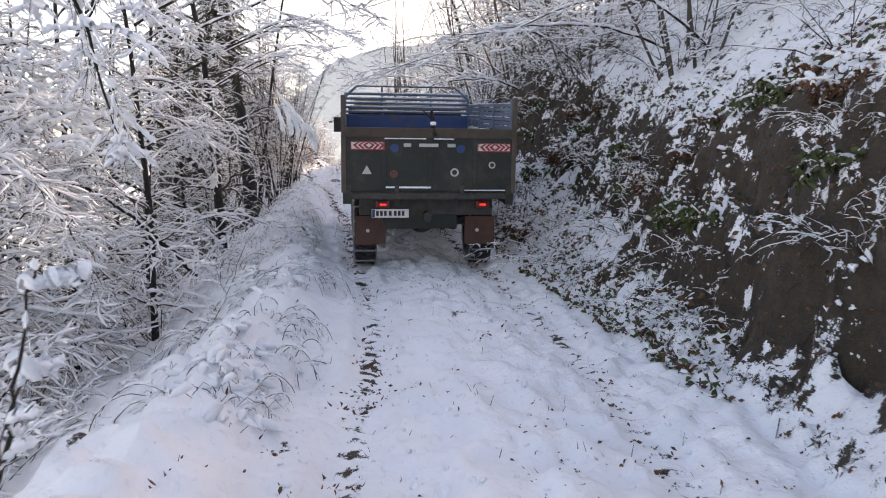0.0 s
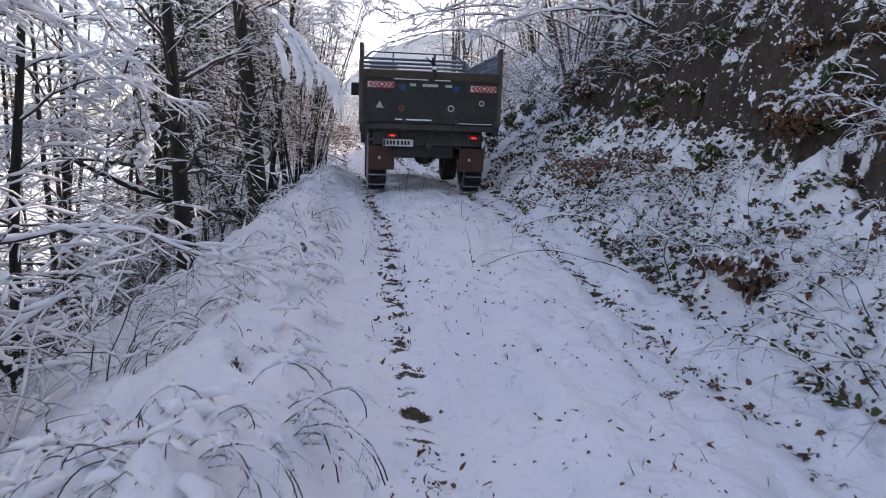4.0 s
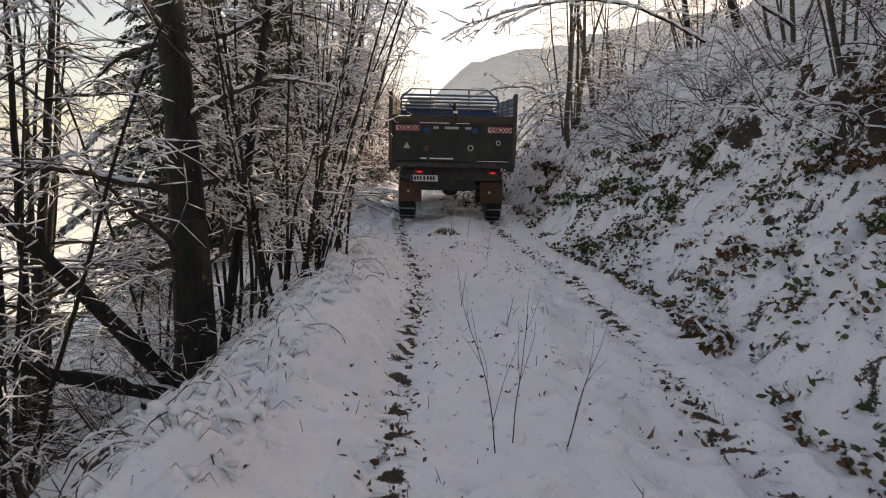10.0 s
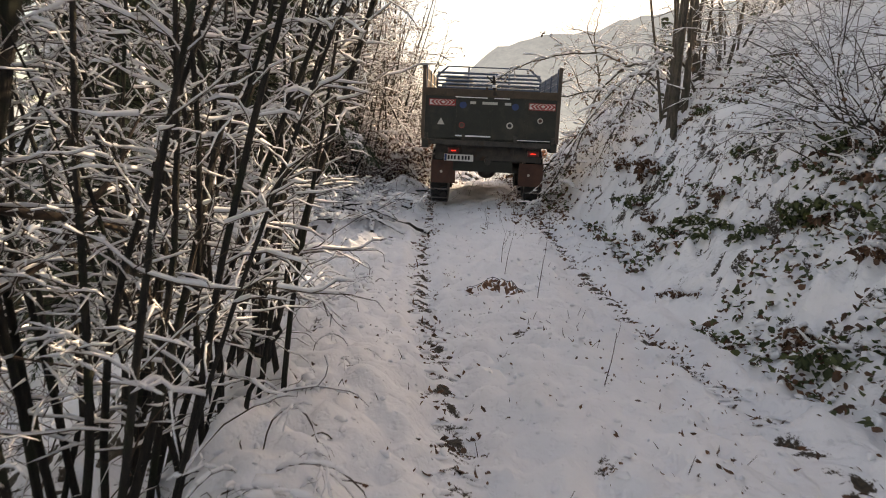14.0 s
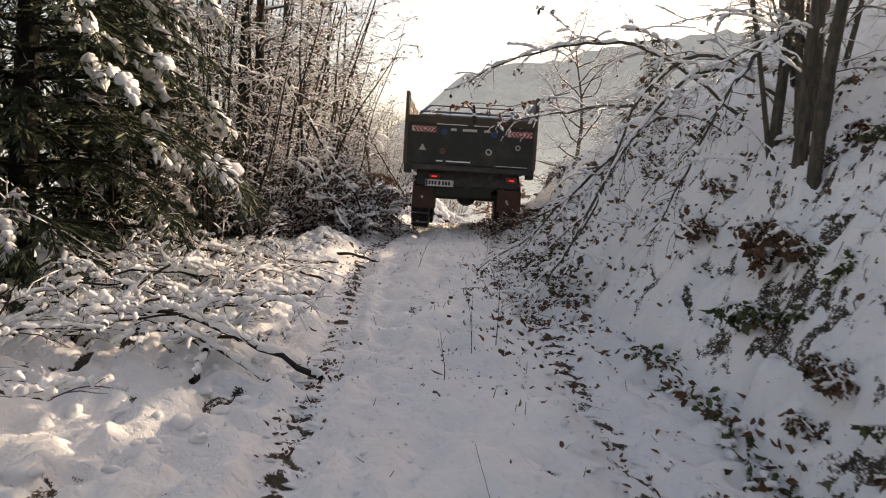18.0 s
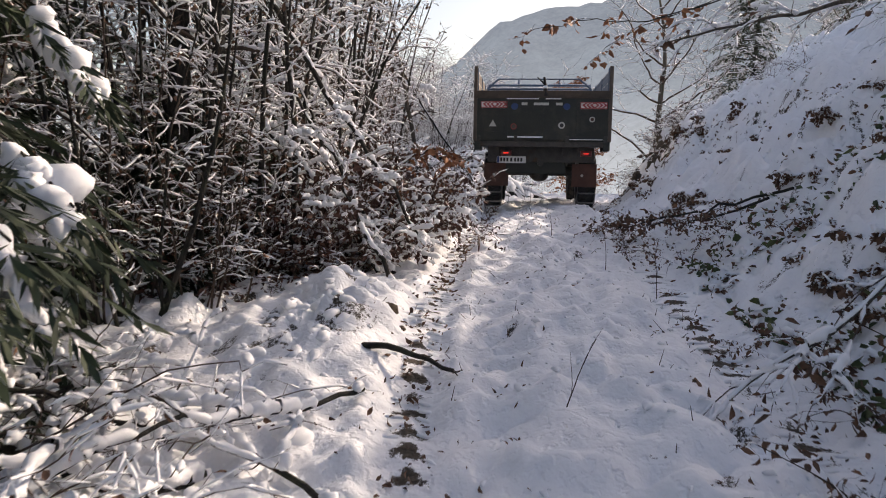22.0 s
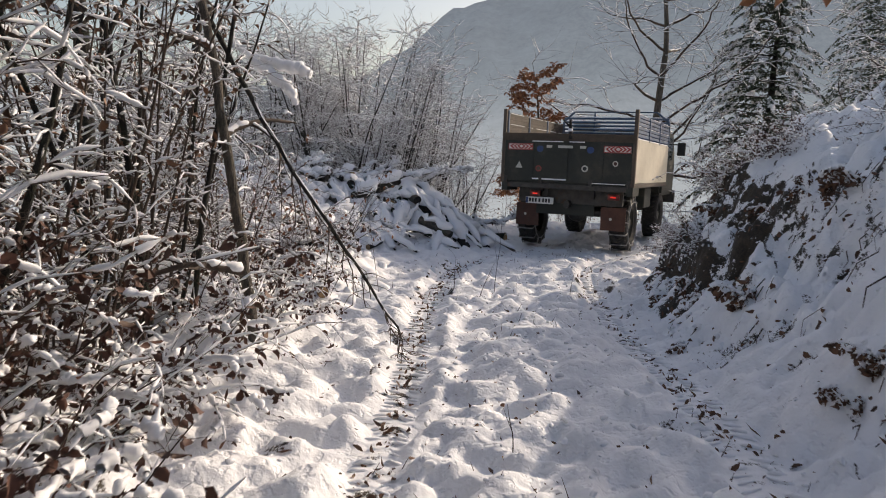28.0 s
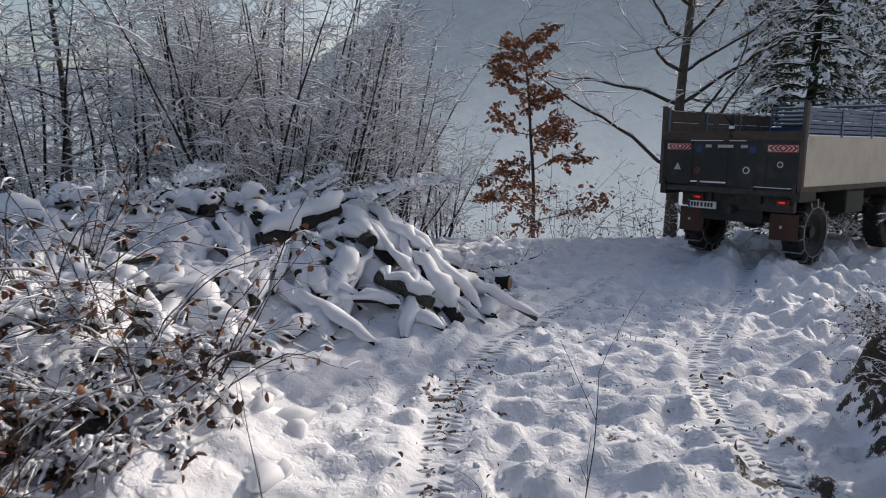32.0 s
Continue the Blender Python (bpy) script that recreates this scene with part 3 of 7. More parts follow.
def grow(start, stop, first, factor):
    out, step = [start], first
    while abs(out[-1]) < abs(stop):
        out.append(out[-1] + math.copysign(step, stop))
        step *= factor
    return out


def build_ground():
    us = np.array(sorted(grow(-7.6, -420, 0.1, 1.1)[1:] + list(np.arange(-7.6, -4.0, 0.1)) + list(np.arange(-4.0, 1.5, 0.045)) + list(np.arange(1.5, 4.3, 0.05)) + grow(4.3, 420, 0.07, 1.085)))
    ys = np.array(sorted(grow(-1.0, -300, 0.12, 1.12)[1:] + list(np.arange(-1.0, 3.0, 0.12)) + list(np.arange(3.0, 12.0, 0.06)) + list(np.arange(12.0, 46.0, 0.048)) + list(np.arange(46.0, 57.0, 0.06)) + grow(57, 600, 0.09, 1.1)))
    U, Y = np.meshgrid(us, ys)
    X = U + road_x(np.minimum(Y, 56.0)) * np.exp(-np.abs(U) / 400)
    Z = ground(X, Y)
    n, m = len(us), len(ys)
    verts = np.stack([X, Y, Z], -1).reshape(-1, 3)
    i = (np.arange(m - 1)[:, None] * n + np.arange(n - 1)[None]).ravel()
    faces = np.stack([i, i + 1, i + n + 1, i + n], -1)
    me = quick_mesh("ground", verts, faces)
    me.polygons.foreach_set("use_smooth", np.ones(len(faces), bool))
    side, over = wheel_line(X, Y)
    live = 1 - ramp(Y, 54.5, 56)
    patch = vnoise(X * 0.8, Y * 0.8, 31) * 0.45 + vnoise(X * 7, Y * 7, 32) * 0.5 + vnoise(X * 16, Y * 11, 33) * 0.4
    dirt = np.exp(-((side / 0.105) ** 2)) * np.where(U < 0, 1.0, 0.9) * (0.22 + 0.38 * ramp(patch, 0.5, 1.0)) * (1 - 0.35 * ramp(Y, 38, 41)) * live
    # turf bared beside the tracks in the clearing
    clear = ramp(Y, 44, 46) * (1 - ramp(Y, 54, 56)) * np.exp(-(((side - 0.2) / 0.16) ** 2)) * ramp(patch, 0.78, 0.95) * 0.62
    clear = np.maximum(clear, ramp(Y, 48, 50) * (1 - ramp(Y, 53, 55)) * (np.abs(U) < 1.6) * ramp(patch, 0.85, 1.05) * 0.6)
    slope = np.hypot(ground(X + 0.13, Y, False) - ground(X - 0.13, Y, False), ground(X, Y + 0.13, False) - ground(X, Y - 0.13, False)) / 0.26
    upright = 1 / np.sqrt(1 + slope**2) + 0.4 * ramp(-U, 0.8, 1.4) - 0.07 * (1 - ramp(Y, 8, 10)) - 0.08 * ramp(Y, 14, 16) * (1 - ramp(Y, 21.5, 23.5)) * ramp(U, 3.0, 3.6) + 0.10 * ramp(Y, 22, 24.5) + 0.05 * ramp(Y, 27, 31) * (1 - 4.3 * ramp(Y, 43.5, 45.5)) + 0.14 * ramp(Y, 27, 29) * (1 - ramp(Y, 33, 35)) + 0.4 * ramp(Y, 49.5, 51)
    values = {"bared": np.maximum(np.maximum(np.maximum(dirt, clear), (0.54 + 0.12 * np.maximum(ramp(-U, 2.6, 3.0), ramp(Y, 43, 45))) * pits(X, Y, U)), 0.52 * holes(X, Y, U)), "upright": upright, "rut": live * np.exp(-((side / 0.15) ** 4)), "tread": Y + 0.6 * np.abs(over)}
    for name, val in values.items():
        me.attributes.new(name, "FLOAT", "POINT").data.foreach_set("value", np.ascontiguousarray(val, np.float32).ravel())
    me.materials.append(M["snow_ground"])
    return tagged(new("ground", me), "snow-covered forest track ground with bare earth ruts and banks", "ground", kind="structure")
# ---------------------------------------------------------------- the truck
def flat_poly(points, y, thick=0.004):
    """A thin plate in the x-z plane, its face towards -y."""
    bm = bmesh.new()
    back = [bm.verts.new((x, y, z)) for x, z in points]
    front = [bm.verts.new((x, y - thick, z)) for x, z in points]
    bm.faces.new(back), bm.faces.new(front[::-1])
    for k in range(len(points)):
        bm.faces.new((back[k], front[k], front[(k + 1) % len(points)], back[(k + 1) % len(points)]))
    bmesh.ops.recalc_face_normals(bm, faces=bm.faces[:])
    return bm


def disc(x, z, y, r, thick=0.006, sides=20):
    # the body is drawn out upwards later: a flatter ring comes out round
    return flat_poly([(x + r * math.cos(2 * math.pi * k / sides), z + 0.78 * r * math.sin(2 * math.pi * k / sides)) for k in range(sides)], y, thick)


def wheel(truck, x, y, outer, chained):
    """A tyre with lugs, a rim with bolts, and snow chains at the back. Returns the part that turns."""
    r, half = 0.50, 0.15
    tyre = bmesh.new()
    add_lathe(tyre, [(0.27, -half * 0.8), (0.36, -half), (0.46, -half), (r - 0.02, -half * 0.8), (r - 0.02, half * 0.8), (0.46, half), (0.36, half), (0.27, half * 0.8)], sides=40)
    turn = part("wheel", tyre, M["rubber"], truck, "black lugged tyre packed with snow")
    lug = bpy.data.meshes.get("lug")
    if not lug:
        bm = box((-half * 0.5, -0.0275, -0.0225), (half * 0.5, 0.0275, 0.0225), 0.006)
        lug = bpy.data.meshes.new("lug")
        bm.to_mesh(lug)
        bm.free()
        lug.materials.append(M["rubber"])
    for k in range(22):
        for s in (-1, 1):
            a = 2 * math.pi * (k + 0.25 * s) / 22
            mesh_part("lug", lug, turn).matrix_basis = Matrix.Rotation(a, 4, "X") @ Matrix.Translation((s * half * 0.42, 0, r - 0.012)) @ Matrix.Rotation(s * 0.5, 4, "Z")
    rim = bmesh.new()
    s = outer
    add_lathe(rim, [(0.29, s * half * 0.75), (0.26, s * half * 0.55), (0.22, s * half * 0.2), (0.10, s * half * 0.35), (0.09, s * half * 0.75), (0.001, s * half * 0.8)], sides=28)
    part("rim", rim, M["truck_green"], turn)
    for k in range(6):
        a = 2 * math.pi * k / 6
        y0, z0 = 0.15 * math.cos(a), 0.15 * math.sin(a)
        part("wheel_bolt", rod((s * half * 0.2, y0, z0), (s * half * 0.5, y0, z0), 0.016, 6), M["steel"], turn)
    if chained:
        chain = bmesh.new()
        for k in range(14):
            a = 2 * math.pi * k / 14
            c, d = math.cos(a) * (r + 0.012), math.sin(a) * (r + 0.012)
            add_rod(chain, (-half, c, d), (half, c, d), 0.014, 6)
            b = a + 2 * math.pi / 14
            for e in (-1, 1):
                q = 0.40
                add_rod(chain, (e * (half + 0.012), q * math.cos(a), q * math.sin(a)), (e * (half + 0.012), q * math.cos(b), q * math.sin(b)), 0.011, 6)
                add_rod(chain, (e * (half + 0.012), q * math.cos(a), q * math.sin(a)), (e * half, c, d), 0.011, 6)
        part("snow_chain", chain, M["chain"], turn, "steel snow chain round the tyre")
    turn.matrix_basis = pose(x, y, r)
    return turn


def chevron_board(truck, x, z, point):
    """A white board with red chevrons and a red edge."""
    w, h, y = 0.46, 0.105, -0.052
    board = part("chevron_board", box((x - w / 2, y, z - h / 2), (x + w / 2, y + 0.012, z + h / 2), 0.002), M["white"], truck, "white board with red chevrons")
    for a, b in (((x - w / 2, z - h / 2), (x + w / 2, z - h / 2 + 0.012)), ((x - w / 2, z + h / 2 - 0.012), (x + w / 2, z + h / 2)), ((x - w / 2, z - h / 2), (x - w / 2 + 0.012, z + h / 2)), ((x + w / 2 - 0.012, z - h / 2), (x + w / 2, z + h / 2))):
        part("red_edge", flat_poly([a, (b[0], a[1]), b, (a[0], b[1])], y - 0.001), M["red"], board)
    for k in range(6):
        cx = x - 0.165 + 0.066 * k
        s = 0.028 * point * (1 if k > 2 else -1)
        pts = [(cx - s - 0.007, z + 0.038), (cx - s + 0.034, z + 0.038), (cx + s + 0.034, z), (cx - s + 0.034, z - 0.038), (cx - s - 0.007, z - 0.038), (cx + s - 0.007, z)]
        part("chevron", flat_poly(pts, y - 0.001), M["red"], board)


def slat_side(truck, s):
    """A side of the bed: a dropside board below, slatted rails above."""
    L = 3.55
    x0, x1 = sorted((s * 1.13, s * 1.17))
    side = part("side_board", box((x0, 0.02, 1.02), (x1, L, 1.66), 0.01), M["tarp" if s > 0 else "side_dark"], truck, "cream tarpaulined dropside" if s > 0 else "dark weathered dropside")
    part("lower_rail", box((x0 - 0.01, 0.02, 0.94), (x1 + 0.01, L, 1.02), 0.006), M["side_dark"], side)
    for k in range(4):
        y = 0.06 + k * (L - 0.1) / 3
        part("side_post", box((x0 - 0.012, y - 0.03, 1.64), (x1 + 0.012, y + 0.03, 2.12 if k else 2.16), 0.005), M["rail_paint"], side)
    for k in range(6):
        z, deep = 1.70 + 0.071 * k, 0.056 if s > 0 else 0.0695
        part("slat", box((x0 + 0.004, 0.02, z), (x1 - 0.004, L, z + deep), 0.004), M["rail_paint" if s > 0 else "side_dark"], side)
        for j in range(7 if k in (2, 5) else 0):
            a = 0.1 + j * 0.49 + 0.1 * random.random()
            part("snow_line", box((x0, a, z + 0.048), (x1, a + 0.2 + 0.25 * random.random(), z + 0.056 + 0.006 * random.random()), 0.003), M["snow"], side)
    part("snow_cap", box((x0 - 0.004, 0.1, 1.655), (x1 + 0.004, L - 0.1, 1.675), 0.006), M["snow"], side)


def build_truck():
    truck = thing("truck", Matrix(), "dark green forestry truck with slatted blue bed and snow chains", "truck")
    g, b, st = M["truck_green"], M["truck_blue"], M["steel"]
    # chassis
    for s in (-1, 1):
        part("frame_rail", box((s * 0.42 - 0.04, 0.25, 0.72), (s * 0.42 + 0.04, 5.2, 0.90), 0.006), st, truck)
    part("cross_beam", box((-0.95, 0.30, 0.62), (0.95, 0.40, 0.90), 0.01), st, truck)
    for y in (0.95, 4.05):
        ax = rod((-0.8, y, 0.5), (0.8, y, 0.5), 0.07, 14)
        bmesh.ops.create_uvsphere(ax, u_segments=14, v_segments=10, radius=0.19, matrix=Matrix.Translation((0.0, y, 0.5)))
        axle = part("axle", ax, st, truck)
        for s in (-1, 1):
            part("leaf_spring", box((s * 0.5 - 0.035, y - 0.55, 0.60), (s * 0.5 + 0.035, y + 0.55, 0.68), 0.01), st, axle)
    part("fuel_tank", box((-1.02, 2.1, 0.52), (-0.56, 2.9, 0.90), 0.04), g, truck)
    part("tool_box", box((0.58, 2.0, 0.55), (1.02, 2.7, 0.90), 0.03), g, truck)
    part("tow_hitch", rod((0.0, 0.30, 0.62), (0.0, 0.12, 0.62), 0.06, 10), st, truck)
    part("rear_valance", box((-0.62, 0.34, 0.46), (0.45, 0.37, 0.92), 0.01), g, truck)
    # bed
    part("bed_floor", box((-1.15, 0.0, 0.92), (1.15, 3.6, 1.02), 0.008), g, truck)
    part("bed_beam", box((-1.10, -0.02, 0.86), (1.10, 0.10, 0.95), 0.01), st, truck)
    gate = part("tailgate", box((-1.175, -0.04, 0.98), (1.175, 0.0, 1.62), 0.008), g, truck, "dark green sheet steel tailgate")
    for x in (-0.62, 0.0, 0.62):
        part("stiffener", box((x - 0.03, -0.052, 1.0), (x + 0.03, -0.04, 1.6), 0.004), g, gate)
    part("top_plank", box((-1.175, -0.055, 1.585), (1.175, 0.005, 1.72), 0.008), M["plank"], gate, "brown weathered wooden top plank")
    for x0, x1 in ((-0.62, -0.06), (0.05, 0.32)):
        part("snow_line", box((x0, -0.085, 1.565), (x1, -0.050, 1.582), 0.007), M["snow"], gate)
    part("snow_line", box((-0.6, -0.06, 1.02), (0.02, -0.038, 1.04), 0.008), M["snow"], gate)
    part("snow_line", box((0.45, -0.06, 0.985), (1.05, -0.038, 1.0), 0.007), M["snow"], gate)
    for x in (-1.1, -0.45, 0.45, 1.1):
        part("hinge", box((x - 0.03, -0.065, 0.93), (x + 0.03, -0.03, 1.05), 0.006), st, gate)
    for x in (-1.165, 1.165):
        part("corner_post", box((x - 0.03, -0.05, 0.95), (x + 0.03, 0.03, 2.18), 0.006), M["side_dark"], truck)
        part("side_flap", box((x - 0.10 if x > 0 else x - 0.012, -0.03, 0.80), (x + 0.012 if x > 0 else x + 0.10, 0.5, 0.96), 0.006), g, truck)
    for s in (-1, 1):
        slat_side(truck, s)
    # signs and stickers on the tailgate
    chevron_board(gate, -0.84, 1.47, 1), chevron_board(gate, 0.88, 1.46, 1)
    tri = part("warning_triangle", flat_poly([(-0.92, 1.17), (-0.79, 1.17), (-0.855, 1.26)], -0.046), M["sticker"], gate, "small grey reflective triangle")
    part("plate_square", box((-0.97, -0.045, 1.10), (-0.74, -0.040, 1.33)), M["truck_green"], tri)
    ring = part("speed_disc", disc(0.34, 1.19, -0.044, 0.058), M["sticker"], gate, "round white speed sticker")
    part("disc_mark", disc(0.34, 1.19, -0.051, 0.034, 0.002), M["black"], ring)
    ring = part("speed_disc", disc(-0.49, 1.17, -0.044, 0.052), M["red"], gate, "round red rimmed sticker")
    part("disc_mark", disc(-0.49, 1.17, -0.051, 0.040, 0.002), M["side_dark"], ring)
    ring = part("speed_disc", disc(0.86, 1.27, -0.044, 0.048), M["sticker"], gate, "round yellowish speed sticker")
    part("disc_mark", disc(0.86, 1.27, -0.051, 0.030, 0.002), M["flap"], ring)
    for x, w in ((-0.31, 0.10), (-0.02, 0.26), (0.29, 0.11)):
        part("sticker", box((x - w / 2, -0.058, 1.455), (x + w / 2, -0.053, 1.50)), M["sticker"], gate, "pale worn sticker")
    for x in (-0.48, 0.42):
        part("latch_plate", disc(x, 1.44, -0.042, 0.06), b, gate, "dark blue round latch plate")
    stump = bmesh.new()
    add_rod(stump, (0.06, -0.03, 1.62), (0.02, 0.02, 1.98), 0.045, 9, 0.02)
    add_rod(stump, (0.03, 0.0, 1.85), (-0.10, 0.0, 1.98), 0.02, 7, 0.008)
    prop = part("fir_sprig", stump, M["bark"], truck, "snowy sprig caught on the tailgate")
    part("snow_clump", box((0.0, -0.05, 1.76), (0.08, 0.02, 1.82), 0.025), M["snow"], prop)
    # rear lights, plate, mud flaps
    for s in (-1, 1):
        cx = -0.62 if s < 0 else 0.80
        lamp = part("tail_light", box((cx - 0.10, 0.23, 0.72), (cx + 0.10, 0.29, 0.81), 0.012), M["lamp_off"], truck)
        part("lit_lens", box((cx - 0.045, 0.222, 0.752), (cx + 0.045, 0.231, 0.770), 0.003), M["tail_lamp"], lamp, "glowing red rear light")
        part("lamp_bracket", box((cx - 0.14, 0.26, 0.80), (cx + 0.14, 0.36, 0.87), 0.006), st, lamp)
        cx = s * 0.79
        flap = part("mud_flap", box((cx - 0.22, 0.36, 0.22), (cx + 0.22, 0.38, 0.60), 0.006), M["flap"], truck, "brown rubber mud flap")
        part("reflector", disc(cx - 0.04, 0.44, 0.357, 0.025), M["sticker"], flap)
        part("mudguard", box((cx - 0.24, 0.38, 0.99), (cx + 0.24, 1.5, 1.01), 0.006), st, truck)
    plate = part("number_plate", box((-0.78, 0.20, 0.60), (-0.26, 0.212, 0.71), 0.003), M["white"], truck, "white number plate with dark bars")
    part("plate_band", box((-0.775, 0.196, 0.605), (-0.735, 0.2, 0.705)), b, plate)
    for k, x in enumerate((-0.70, -0.645, -0.59, -0.52, -0.45, -0.395, -0.34)):
        part("plate_bar", box((x - 0.018, 0.196, 0.625), (x + 0.018, 0.2, 0.688)), M["black"], plate)
    # headboard and hooped rack behind the cab
    board = part("headboard", box((-1.15, 3.58, 1.02), (1.15, 3.63, 1.88), 0.008), b, truck, "blue steel headboard")
    for k in range(5):
        z = 1.93 + k * 0.085
        part("rack_bar", rod((-1.13, 3.6, z), (1.13, 3.6, z), 0.024, 8), M["rail_paint"], board)
        part("snow_line", box((-1.0, 3.575, z + 0.018), (1.0, 3.625, z + 0.036), 0.008), M["snow"], board)
    rack = bmesh.new()
    pts = [(-1.14, 1.9), (-1.14, 2.20), (-0.90, 2.43), (0.88, 2.43), (1.14, 2.20), (1.14, 1.9)]
    for (xa, za), (xb, zb) in zip(pts, pts[1:]):
        add_rod(rack, (xa, 3.6, za), (xb, 3.6, zb), 0.028, 10)
    part("rack_hoop", rack, M["rail_paint"], truck, "blue grey tubular hoop")
    for x in (-0.45, 0.45):
        part("rack_upright", rod((x, 3.6, 1.88), (x, 3.6, 2.43), 0.02, 8), M["rail_paint"], board)
    part("snow_line", box((-0.86, 3.57, 2.452), (0.85, 3.63, 2.467), 0.007), M["snow"], board)
    pack = part("rack_box", box((-0.95, 3.66, 1.95), (-0.35, 3.75, 2.22), 0.02), M["tarp"], board, "pale panel behind the rack")
    # cab
    cab = bmesh.new()
    prof = [(3.78, 0.72), (3.78, 1.95), (3.95, 2.06), (5.0, 2.06), (5.35, 1.55), (5.45, 1.35), (5.45, 0.72)]
    lo = [cab.verts.new((-1.05, y, z)) for y, z in prof]
    hi = [cab.verts.new((1.05, y, z)) for y, z in prof]
    cab.faces.new(lo[::-1]), cab.faces.new(hi)
    for k in range(len(prof)):
        cab.faces.new((lo[k], lo[(k + 1) % len(prof)], hi[(k + 1) % len(prof)], hi[k]))
    bmesh.ops.recalc_face_normals(cab, faces=cab.faces[:])
    bmesh.ops.bevel(cab, geom=cab.edges[:], offset=0.05, segments=2, affect="EDGES")
    cab = part("cab", cab, g, truck, "dark green cab")
    part("rear_window", box((-0.7, 3.765, 1.45), (0.7, 3.775, 1.85), 0.01), M["glass"], cab)
    for s in (-1, 1):
        part("side_window", box((s * 1.05 - 0.006, 4.1, 1.4), (s * 1.05 + 0.006, 4.95, 1.9), 0.004), M["glass"], cab)
        part("mirror_arm", rod((s * 1.05, 4.95, 1.75), (s * 1.30, 4.95, 1.75), 0.015, 6), st, cab)
        part("mirror", box((s * 1.25 - 0.09, 4.92, 1.48), (s * 1.25 + 0.09, 4.98, 1.8), 0.02), M["black"], cab)
        part("wheel_arch", box((s * 0.85 - 0.2, 3.5, 1.02), (s * 0.85 + 0.2, 4.6, 1.06), 0.02), g, cab)
    part("windscreen", box((-0.85, 5.16, 1.55), (0.85, 5.17, 2.0), 0.004, Matrix.Rotation(radians(25), 4, "X")), M["glass"], cab)
    part("bumper", box((-1.1, 5.42, 0.55), (1.1, 5.56, 0.80), 0.02), st, truck)
    part("roof_snow", box((-0.95, 4.0, 2.055), (0.95, 4.95, 2.09), 0.02), M["snow"], cab)
    for ob in truck.children_recursive:  # the body stands high on its springs
        for v in ob.data.vertices:
            v.co.z = np.interp(v.co.z, (0, 0.20, 0.40, 0.60, 0.71, 0.76, 0.92, 1.02, 1.47, 1.585, 1.72, 2.16, 2.43), (0, 0.37, 0.54, 0.80, 0.92, 0.98, 1.15, 1.24, 1.82, 1.92, 2.05, 2.45, 2.71))
    wheels = []
    for y, chained in ((0.95, True), (4.05, False)):
        for s in (-1, 1):
            wheels.append((wheel(truck, s * 0.86, y, s, chained), s * 0.86, y))
    return truck, wheels
